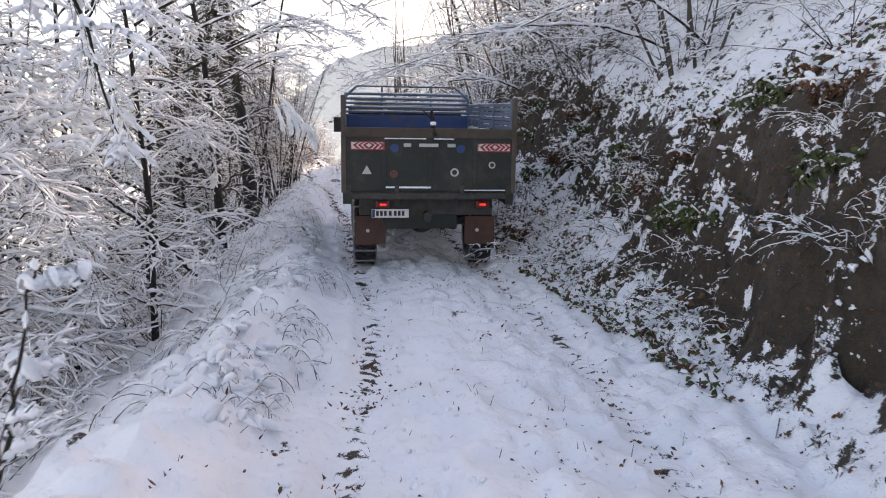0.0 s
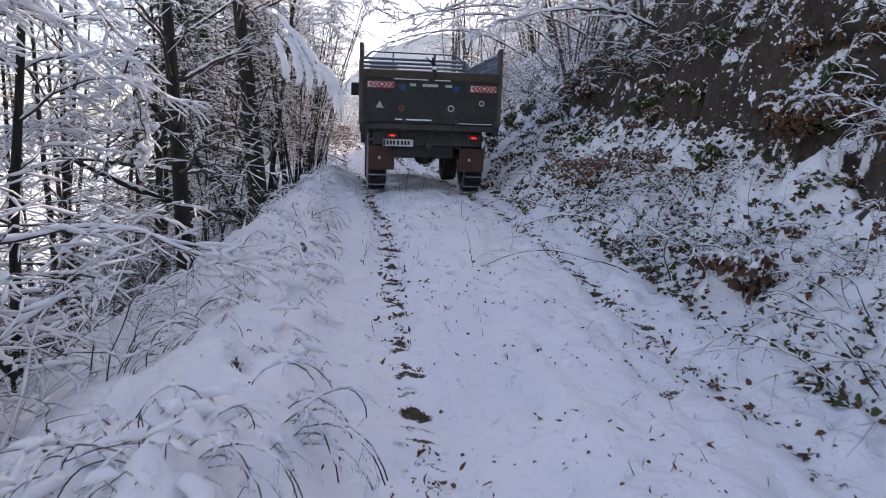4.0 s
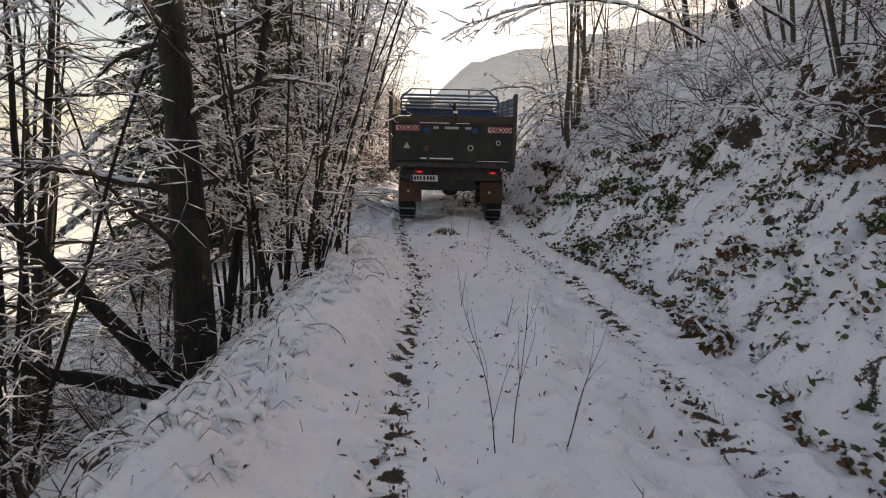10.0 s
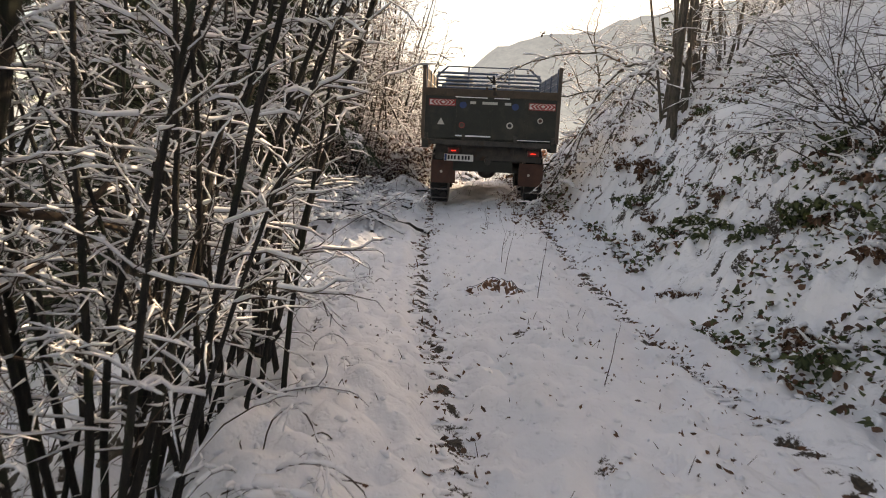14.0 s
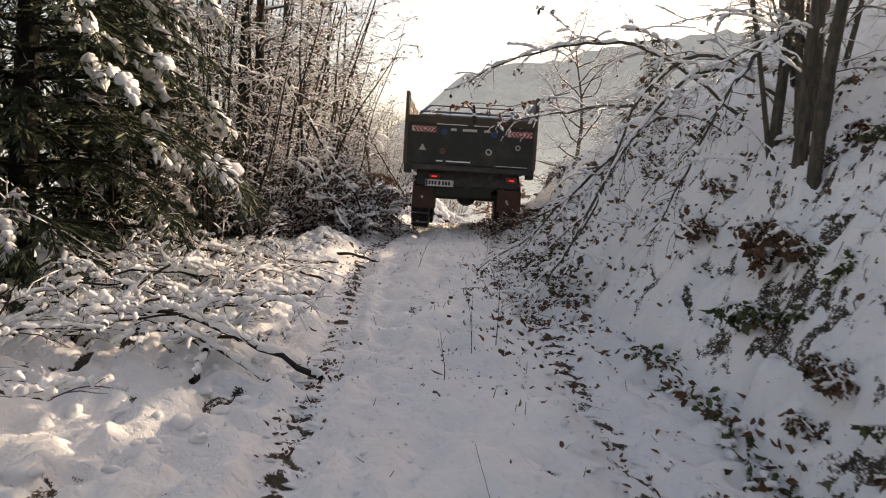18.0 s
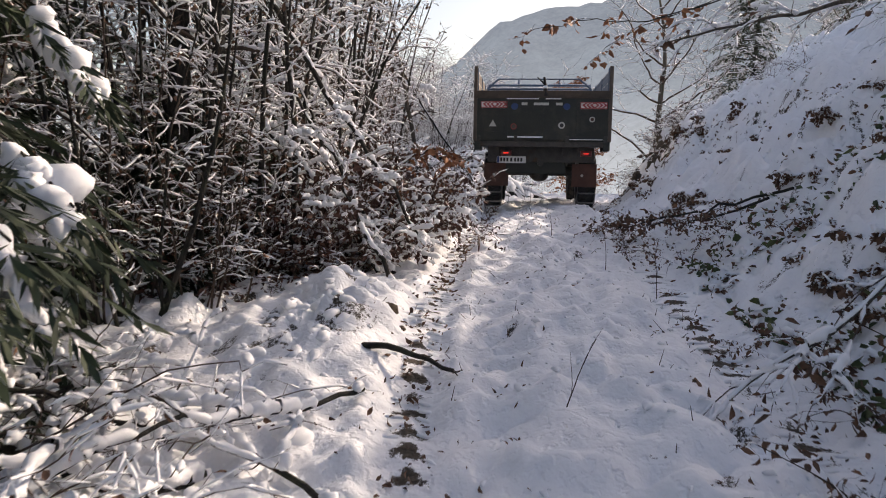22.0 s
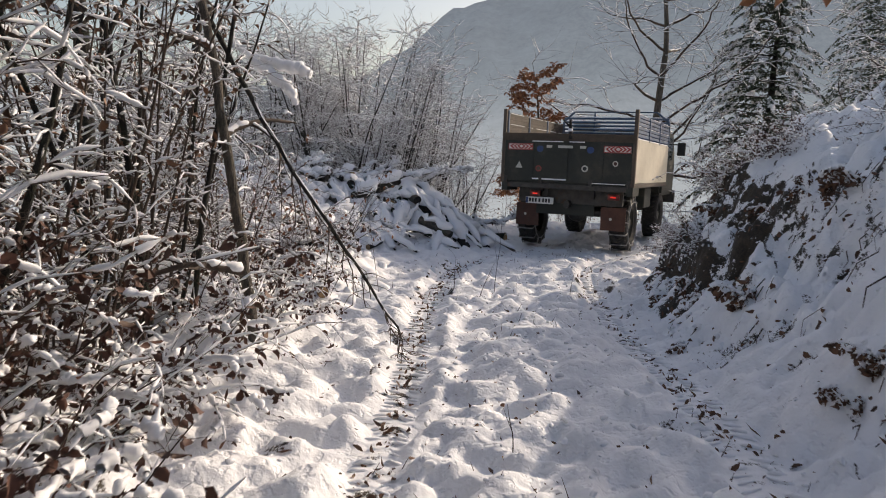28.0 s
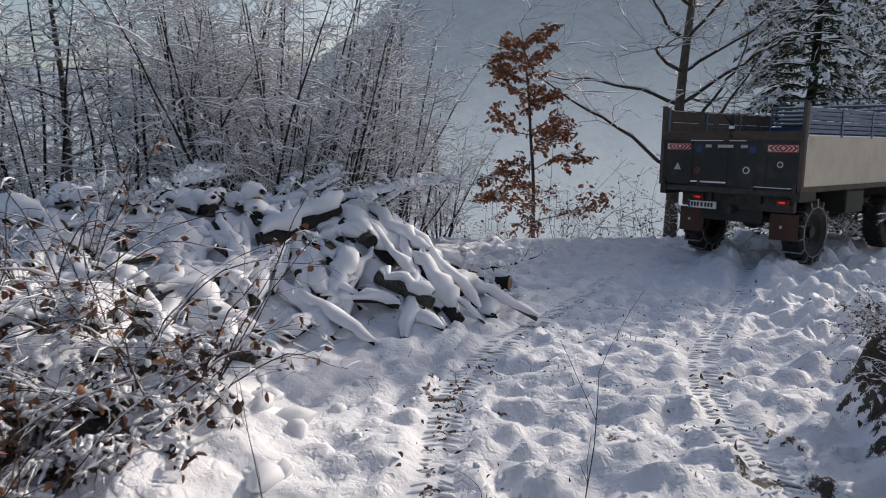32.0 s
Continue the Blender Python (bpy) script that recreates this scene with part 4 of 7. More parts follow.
# ---------------------------------------------------------------- plants
class Skeleton:
    """Collects the pieces of stems: ends and radii."""

    def __init__(self, seed):
        self.rng = np.random.default_rng(seed)
        self.rows, self.ids, self.mains = [], [], []
        self.count = 0

    def stem(self, start, way, length, r0, r1, pieces, droop=0.0, wander=0.12, lift=0.0, main=False):
        """A bending stem. Returns its nodes as (point, direction, share of the length)."""
        p, d = np.array(start, float), np.array(way, float) / np.linalg.norm(way)
        nodes, step = [], length / pieces
        self.count += 1
        if main:
            self.mains.append(self.count)
        for k in range(pieces):
            d = d + self.rng.normal(0, wander, 3) + np.array([0, 0, lift - droop * (k + 1) / pieces])
            d /= np.linalg.norm(d)
            q = p + d * step
            a, b = k / pieces, (k + 1) / pieces
            self.rows.append((*p, *q, r0 + (r1 - r0) * a, r0 + (r1 - r0) * b))
            self.ids.append(self.count)
            p = q
            nodes.append((p.copy(), d.copy(), b))
        return nodes

    def sides(self, nodes, count, length, r, pieces, droop, wander=0.14, angle=55, upness=0.15, flat=0.3, first=0.1, taper=0.7):
        """Side shoots along a stem, alternating. Returns their nodes, a list for each."""
        out = []
        for k in range(count):
            f = first + (1 - first) * (k + self.rng.random()) / count
            p, d, _ = nodes[min(int(f * len(nodes)), len(nodes) - 1)]
            side = np.cross(d, (0, 0, 1.0))
            if np.linalg.norm(side) < 0.2:
                az = self.rng.random() * 2 * np.pi
                side = np.array([np.cos(az), np.sin(az), 0])
            side = side / np.linalg.norm(side) * (1 if k % 2 else -1)
            c = np.radians(angle * (0.7 + 0.6 * self.rng.random()))
            way = d * np.cos(c) + side * np.sin(c) + np.array([0, 0, upness]) + self.rng.normal(0, flat, 3)
            L = length * (0.6 + 0.8 * self.rng.random()) * (1 - taper * f)
            out.append(self.stem(p, way, L, r * (1 - 0.5 * f), r * 0.35, pieces, droop, wander))
        return out

    def arrays(self):
        a = np.array(self.rows)
        return a[:, 0:3], a[:, 3:6], a[:, 6], a[:, 7]

    def main_stems(self, mat):
        """Each main stem as a mesh of its own, in one piece."""
        P0, P1, R0, R1 = self.arrays()
        ids, out = np.array(self.ids), []
        for k in self.mains:
            at = ids == k
            C = np.concatenate([P0[at], P1[at][-1:]])[None]
            R = np.concatenate([R0[at], R1[at][-1:]])[None]
            v, f = loft(C, R, 10 if R.max() > 0.05 else 7, 1.0, 0.12, self.rng)
            me = quick_mesh("stem", v, f)
            me.materials.append(mat)
            me.polygons.foreach_set("use_smooth", np.ones(len(f), bool))
            out.append(me)
        return out

    def crown(self, mat):
        """All but the main stems, joined."""
        P0, P1, R0, R1 = self.arrays()
        rest = ~np.isin(np.array(self.ids), self.mains)
        stout = rest & (R0 > 0.014)
        thin = rest & ~stout
        pieces = [tubes(P0[k], P1[k], R0[k], R1[k], n) for k, n in ((thin, 3), (stout, 7)) if k.any()]
        if not pieces:
            return None
        me = quick_mesh("crown", *joined(pieces))
        me.materials.append(mat)
        me.polygons.foreach_set("use_smooth", np.ones(len(me.polygons), bool))
        return me

    def snow(self, name, load=0.018, share=0.8, big=1.6, sides=4, lumpy=True):
        """Snow that lies along the upper side of what is not too steep."""
        P0, P1, R0, R1 = self.arrays()
        d = P1 - P0
        d = d / np.maximum(np.linalg.norm(d, axis=1, keepdims=True), 1e-9)
        level = 1 - np.abs(d[:, 2])
        ids = np.array(self.ids)
        bare = self.rng.random(self.count + 1) < (1 - share) * 0.6
        wave = np.sin(2 * np.pi * (np.arange(len(P0)) * 0.13 + self.rng.random(self.count + 1)[ids]))
        keep = (level > 0.12) & ~bare[ids] & (wave < -0.35 + 1.5 * share) & (self.rng.random(len(P0)) < 0.75 + 0.25 * share)
        at = np.where(keep)[0]
        runs_on = (np.diff(at) == 1) & (np.diff(ids[at]) == 0)
        starts, ends = np.r_[True, ~runs_on], np.r_[~runs_on, True]
        P0, P1, R0, R1, level = P0[keep], P1[keep], R0[keep], R1[keep], level[keep]
        n = len(P0)
        per_stem = self.rng.random(self.count + 1)[ids][keep]
        h = load * (0.55 + big * (0.45 * per_stem**2 + 0.55 * self.rng.random(n) ** 2)) * np.clip(level * 1.6, 0.3, 1)
        width = np.minimum(np.maximum(R0, 0.003) * 0.8 + h * 0.7, 0.05)
        lift, lift1 = np.zeros((n, 3)), np.zeros((n, 3))
        lift[:, 2], lift1[:, 2] = R0 * 0.6 + h * 0.5, R1 * 0.6 + h * 0.5
        A, B = P0 + lift, P1 + lift1
        e0, e1 = 0.55 + 0.45 * self.rng.random(n), 0.5 + 0.5 * self.rng.random(n)
        e0, e1 = np.where(starts, 0.15, e0), np.where(ends, 0.1, e1)
        rng = self.rng
        wide = (width > 0.02) if lumpy else np.zeros(n, bool)
        pieces = []
        if lumpy == "far":
            wide[:] = True
            pieces.append(tubes(A, B, width, width * e1, 3))
        elif wide.any():
            a, b, w, m, k = A[wide], B[wide], width[wide], int(wide.sum()), 5
            t = np.linspace(0, 1, k)[None, :, None]
            C = a[:, None] * (1 - t) + b[:, None] * t
            shape = np.array([0.9, 1.0, 1.0, 1.0, 0.88])[None] * (0.75 + 0.5 * rng.random((m, k)))
            shape[:, 0] *= np.where(starts[wide], 0.2, 1.0)
            shape[:, -1] *= np.where(ends[wide], 0.15, 1.0)
            C[:, :, 2] += h[wide][:, None] * 0.35 * (shape - 0.8)
            C[:, 1:-1] += rng.normal(0, 0.14, (m, k - 2, 3)) * w[:, None, None]
            pieces.append(loft(C, w[:, None] * shape, sides + 1, 1.0, 0.4, rng))
        if (~wide).any():
            a, b, w = A[~wide], B[~wide], width[~wide]
            pieces.append(loft(np.stack([a, a * 0.5 + b * 0.5, b], 1), np.stack([w * e0[~wide], w, w * e1[~wide]], 1), 4, 1.0, 0.3, rng))
        v, f = joined(pieces)
        me = quick_mesh(name, v, f)
        me.materials.append(M["snow"])
        me.polygons.foreach_set("use_smooth", np.ones(len(f), bool))
        return me


def loft(C, R, sides, flat=1.0, jitter=0.0, rng=None):
    """Soft bodies along rows of ring centres C (n, k, 3) with radii R (n, k); rings share their corners."""
    C, R = np.asarray(C, float), np.asarray(R, float)
    n, k, _ = C.shape
    d = C[:, -1] - C[:, 0]
    d /= np.maximum(np.linalg.norm(d, axis=1, keepdims=True), 1e-9)
    ref = np.where(np.abs(d[:, 2:3]) < 0.95, np.array([[0, 0, 1.0]]), np.array([[1.0, 0, 0]]))
    a = np.cross(d, ref)
    a /= np.linalg.norm(a, axis=1, keepdims=True)
    b = np.cross(a, d) * flat
    ang = 2 * np.pi * np.arange(sides) / sides
    ring = np.cos(ang)[None, :, None] * a[:, None] + np.sin(ang)[None, :, None] * b[:, None]
    scale = R[:, :, None, None] * np.ones((1, 1, sides, 1))
    if jitter:
        scale = scale * (1 + jitter * (rng.random((n, k, sides, 1)) - 0.5))
    verts = (C[:, :, None] + ring[:, None] * scale).reshape(-1, 3)
    q = np.arange(sides)
    one = np.concatenate([np.stack([j * sides + q, j * sides + (q + 1) % sides, (j + 1) * sides + (q + 1) % sides, (j + 1) * sides + q], -1) for j in range(k - 1)])
    faces = (np.arange(n)[:, None, None] * k * sides + one[None]).reshape(-1, 4)
    return verts, faces


PILLOW = np.array([(-0.5, 0.05, -0.25), (-0.42, 0.5, -0.08), (-0.25, 0.88, 0.02), (0.0, 1.0, 0.08), (0.24, 0.9, 0.02), (0.42, 0.55, -0.1), (0.5, 0.05, -0.3)])


def pillows(spots, sides=7):
    """Soft, bent pillows of snow: rows of place, way, length, radius."""
    P, D = np.array([s[0] for s in spots], float), np.array([s[1] for s in spots], float)
    D /= np.linalg.norm(D, axis=1, keepdims=True)
    L, R = np.array([s[2] for s in spots], float), np.array([s[3] for s in spots], float)
    prof = PILLOW if sides > 5 else PILLOW[[0, 2, 4, 6]]
    C = P[:, None] + D[:, None] * (L[:, None] * prof[None, :, 0])[..., None]
    C[:, :, 2] += R[:, None] * prof[None, :, 2]
    rng = np.random.default_rng(len(spots))
    C[:, 1:-1] += rng.normal(0, 0.12, C[:, 1:-1].shape) * R[:, None, None]
    return loft(C, R[:, None] * prof[None, :, 1], sides, 0.8, 0.45, rng)


def leaf_cards(points, rng, mat, name, size=0.05, hang=0.6, curl=0.3):
    """Small pointed leaves, folded along the midrib and curled, at the points."""
    n = len(points)
    points = np.asarray(points, float)
    az = rng.random(n) * 2 * np.pi
    tilt = -hang + 0.7 * rng.normal(0, 0.6, n)
    ax = np.stack([np.cos(az) * np.cos(tilt), np.sin(az) * np.cos(tilt), np.sin(tilt)], -1)
    w = np.cross(ax, rng.normal(0, 1, (n, 3)))
    w /= np.linalg.norm(w, axis=1, keepdims=True)
    nrm = np.cross(ax, w)
    L = (size * (0.5 + 0.9 * rng.random(n)))[:, None]
    W = L * (0.18 + 0.2 * rng.random((n, 1)))
    bend = L * curl * rng.normal(0, 1.0, (n, 1))
    fold = W * (0.3 + 0.9 * rng.random((n, 1)))
    m1, m2 = points + ax * L * 0.33 + nrm * bend * 0.3, points + ax * L * 0.7 + nrm * bend * 0.75
    tip = points + ax * L + nrm * bend * 1.5 + w * W * rng.normal(0, 0.5, (n, 1))
    k1, k2 = 0.7 + 0.5 * rng.random((n, 1)), 0.5 + 0.5 * rng.random((n, 1))
    verts = np.stack([points, m1, m2, tip, m1 + w * W * k1 + nrm * fold, m1 - w * W + nrm * fold, m2 + w * W * k2 + nrm * fold, m2 - w * W * k1 * 0.8 + nrm * fold], 1).reshape(-1, 3)
    one = np.array([[0, 4, 1], [0, 1, 5], [1, 4, 6], [1, 6, 2], [5, 1, 2], [5, 2, 7], [2, 6, 3], [7, 2, 3]])
    tris = ((np.arange(n) * 8)[:, None, None] + one[None]).reshape(-1, 3)
    me = quick_mesh(name, verts, tris)
    me.materials.append(mat)
    return me


def plant(name, sk, label, category, bark="bark", load=0.018, share=0.8, big=1.6, leaves=None, leaf_mat="leaf_brown", leaf_size=0.05, group="", lumpy=True, sides=4, stems=True):
    """A woody plant with its parts at the origin, built once and then copied."""
    ob = thing(name, Matrix(), label, category, group)
    made = sk.main_stems(M[bark])
    for me in made:
        mesh_part("trunk" if len(made) == 1 else "stem", me, ob)
    crown = sk.crown(M["twig"])
    if crown:
        tagged(mesh_part("crown", crown, ob), kind="stuff")
    if load:
        tagged(mesh_part("snow_load", sk.snow("snow_load", load, share, big, sides, lumpy), ob, "white snow lying along the twigs"), kind="stuff")
    if leaves is not None and len(leaves):
        tagged(mesh_part("foliage", leaf_cards(leaves, sk.rng, M[leaf_mat], "foliage", leaf_size), ob, "dry curled leaves"), kind="stuff")
    return ob


def frost_tree(seed, high=9.0, r=0.13, limbs=20, reach=2.8, droop=0.25, low=0.12, dense=1.0, lean=0.0):
    """A beech-like tree: trunk, spreading limbs, flat sprays of twigs."""
    sk = Skeleton(seed)
    trunk = sk.stem((0, 0, -0.3), (lean, 0.02, 1), high, r, 0.02, 14, 0, 0.035, main=True)
    rng = sk.rng
    for k in range(limbs):
        f = low + (1 - low) * (k + rng.random()) / limbs
        p, d, _ = trunk[min(int(f * 14), 13)]
        az = k * 2.4 + rng.random()
        rise = 0.15 + 0.7 * f
        L = reach * (1.05 - 0.65 * f) * (0.7 + 0.5 * rng.random())
        limb = sk.stem(p, (np.cos(az), np.sin(az), rise), L, min(r * (0.30 - 0.12 * f), 0.04), 0.005, 13, droop * 0.7, 0.17)
        for sub in sk.sides(limb, int(9 * dense), L * 0.5, 0.008, 5, droop * 0.8, 0.22, 50, 0.05, 0.15, 0.15):
            sk.sides(sub, int(6 * dense), L * 0.2, 0.004, 2, droop * 0.6, 0.26, 45, 0.0, 0.2, 0.1, 0.4)
    return sk


def stem_cluster(seed, stems=7, high=6.0, r=0.03, spread=0.5, splay=0.12, twigs=9, twig_len=1.0, droop=0.12):
    """A clump of thin coppice stems with short twigs."""
    sk = Skeleton(seed)
    rng = sk.rng
    for k in range(stems):
        a, q = rng.random() * 2 * np.pi, spread * rng.random() ** 0.5
        start = (q * np.cos(a), q * np.sin(a), -0.2)
        main = sk.stem(start, (splay * np.cos(a) + rng.normal(0, 0.07), splay * np.sin(a) + rng.normal(0, 0.07), 1), high * (0.6 + 0.5 * rng.random()), r * (0.5 + 0.9 * rng.random()), 0.006, 10, 0.015, 0.05, main=True)
        for sub in sk.sides(main, twigs, twig_len, 0.006, 6, droop, 0.24, 60, 0.3, 0.3, 0.12, 0.5):
            sk.sides(sub, 5, twig_len * 0.4, 0.0035, 3, droop, 0.3, 50, 0.1, 0.3, 0.1, 0.4)
    return sk


def shrub(seed, stems=14, size=1.2, r=0.009, droop=0.35, splay=0.9, subs=6):
    """A low tangle of arching shoots."""
    sk = Skeleton(seed)
    rng = sk.rng
    for k in range(stems):
        a = rng.random() * 2 * np.pi
        q = size * 0.3 * rng.random()
        main = sk.stem((q * np.cos(a), q * np.sin(a), -0.1), (splay * np.cos(a), splay * np.sin(a), 0.5 + 0.9 * rng.random()), size * (0.6 + 0.8 * rng.random()), r, 0.003, 11, droop * 0.65, 0.13)
        for sub in sk.sides(main, subs, size * 0.45, r * 0.5, 3, droop, 0.2, 50, 0.1, 0.3):
            sk.sides(sub, 3, size * 0.16, r * 0.35, 2, droop, 0.2, 45, 0.0, 0.3)
    return sk


def tips(sk, share, rng):
    """Places for leaves along the thin twigs."""
    P0, P1, R0, R1 = sk.arrays()
    thin = np.where(R0 < 0.012)[0]
    pick = thin[rng.random(len(thin)) < share]
    t = rng.random((len(pick), 1))
    return P0[pick] * (1 - t) + P1[pick] * t


def conifer(name, seed, high, wide, label, rows=26, snowy=0.65, bare=0.06, blades=30):
    """A spruce: tiers of drooping boughs set with needle sprays, snow on the boughs."""
    sk = Skeleton(seed)
    rng = sk.rng
    trunk = sk.stem((0, 0, -0.3), (0, 0, 1), high, high * 0.017, 0.01, 14, 0, 0.012, main=True)
    sprays, pads = [], []
    boughs = Skeleton(seed + 1)
    for k in range(rows):
        f = bare + (1 - bare) * (k / rows) ** 0.9
        for j in range(6 if k < rows * 0.8 else 4):
            az = k * 1.3 + j * 2 * np.pi / 6 + rng.normal(0, 0.2)
            L = wide * (1 - f) ** 0.85 * (0.75 + 0.4 * rng.random()) + 0.12
            p = np.array([0, 0, high * f])
            nodes = boughs.stem(p, (np.cos(az), np.sin(az), 0.25), L, 0.02, 0.006, max(6, int(3.4 * L)), 0.26, 0.05)
            for q, d, s in nodes:
                side = np.cross(d, (0, 0, 1.0))
                side /= np.linalg.norm(side) + 1e-9
                for e in (-1, 1):
                    reach = min(L, 2.6) * (0.36 - 0.2 * s) + 0.06
                    sprays.append((q, d * 0.7 + side * e * 0.75 + np.array([0, 0, -0.32]), reach))
                sprays.append((q, d + np.array([0, 0, -0.5]), 0.16 + 0.1 * L))
            if rng.random() < snowy and L > 0.35:
                # a drooping load towards the bough's end, with fingers hanging from it
                q, d, _ = nodes[-1]
                thick = min(0.032 + 0.028 * L, 0.085) * (0.7 + 0.6 * rng.random())
                inner = nodes[len(nodes) // 3][0]
                run = q - inner
                across = np.cross(d, (0, 0, 1.0))
                for back in (0.02 + 0.1 * rng.random(), 0.45 + 0.35 * rng.random()):
                    mid, span = q - run * back, min(0.16 + 0.1 * L, 0.42) * (0.7 + 0.6 * rng.random())
                    for n in range(9):
                        g = (n + 0.5) / 9 - 0.5
                        p = mid + d * g * span + np.array([0, 0, 0.02 - 0.25 * span * (g + 0.5) ** 2]) + across * rng.normal(0, 0.035) + rng.normal(0, 0.012, 3)
                        pads.append((p, d + rng.normal(0, 0.6, 3), 0.10 + 0.06 * rng.random(), thick * (0.95 - 1.1 * abs(g)) * (0.65 + 0.5 * rng.random())))
                    for n in range(4):
                        p = mid + d * (rng.random() - 0.4) * span + across * rng.normal(0, 0.07) + np.array([0, 0, -0.05])
                        pads.append((p, d * 0.4 + np.array([0, 0, -1.0]) + rng.normal(0, 0.25, 3), 0.08 + 0.09 * rng.random(), thick * (0.25 + 0.25 * rng.random())))
    # needle shoots: short flat blades set like feathers along each spray
    pts, ways, lens = (np.array([s[i] for s in sprays]) for i in range(3))
    ways = ways / np.linalg.norm(ways, axis=1, keepdims=True)
    across = np.cross(ways, (0, 0, 1.0))
    across /= np.linalg.norm(across, axis=1, keepdims=True) + 1e-9
    P, D, W = [], [], []
    for k in range(blades):
        a, e = rng.random((len(pts), 1)), (1 if k % 2 else -1)
        turn = ways + across * e * (0.75 - 0.45 * a) + rng.normal(0, 0.2, ways.shape) + np.array([0, 0, -0.12])
        turn /= np.linalg.norm(turn, axis=1, keepdims=True)
        P.append(pts + ways * lens[:, None] * a)
        D.append(turn * (0.035 + lens[:, None] * 0.28 * (1.1 - 0.6 * a) * (0.6 + 0.6 * rng.random((len(pts), 1)))))
        W.append(np.full((len(pts), 1), 0.010 * (30 / blades) ** 0.7) * (0.7 + 0.7 * rng.random((len(pts), 1))))
    P, D, W = np.concatenate(P), np.concatenate(D), np.concatenate(W)
    flat = np.cross(D, rng.normal(0, 1, D.shape) * 0.6 + np.array([0, 0, 1.0]))
    flat /= np.linalg.norm(flat, axis=1, keepdims=True) + 1e-9
    v = np.stack([P, P + D * 0.45 + flat * W, P + D, P + D * 0.45 - flat * W], 1).reshape(-1, 3)
    f = (np.arange(len(P)) * 4)[:, None] + np.arange(4)[None]
    ob = thing(name, Matrix(), label, "tree")
    mesh_part("trunk", sk.main_stems(M["bark"])[0], ob)
    tagged(mesh_part("bough", boughs.crown(M["bark"]), ob), kind="stuff")
    me = quick_mesh("needles", v, f)
    me.materials.append(M["needle"])
    tagged(mesh_part("needles", me, ob, "dark green drooping needles"), kind="stuff")
    me = quick_mesh("snow_load", *pillows(pads, 6))
    me.materials.append(M["snow"])
    me.polygons.foreach_set("use_smooth", np.ones(len(me.polygons), bool))
    tagged(mesh_part("snow_load", me, ob, "pillows of snow on the boughs"), kind="stuff")
    return ob


def set_down(proto, spots, sink=0.05):
    """Places a thing at (x, y, turn, scale[, lift]) rows: itself first, copies after."""
    out = []
    for k, (x, y, turn, scale, *lift) in enumerate(spots):
        z = ground_at(x, y) - sink + (lift[0] if lift else 0)
        m = pose(x, y, z, 0, 0, turn)
        if k == 0:
            proto.matrix_basis = m @ Matrix.Diagonal((scale, scale, scale, 1))
            out.append(proto)
        else:
            ob = copy_thing(proto, m)
            ob.scale = (scale, scale, scale)
            out.append(ob)
    return out
build_ground()


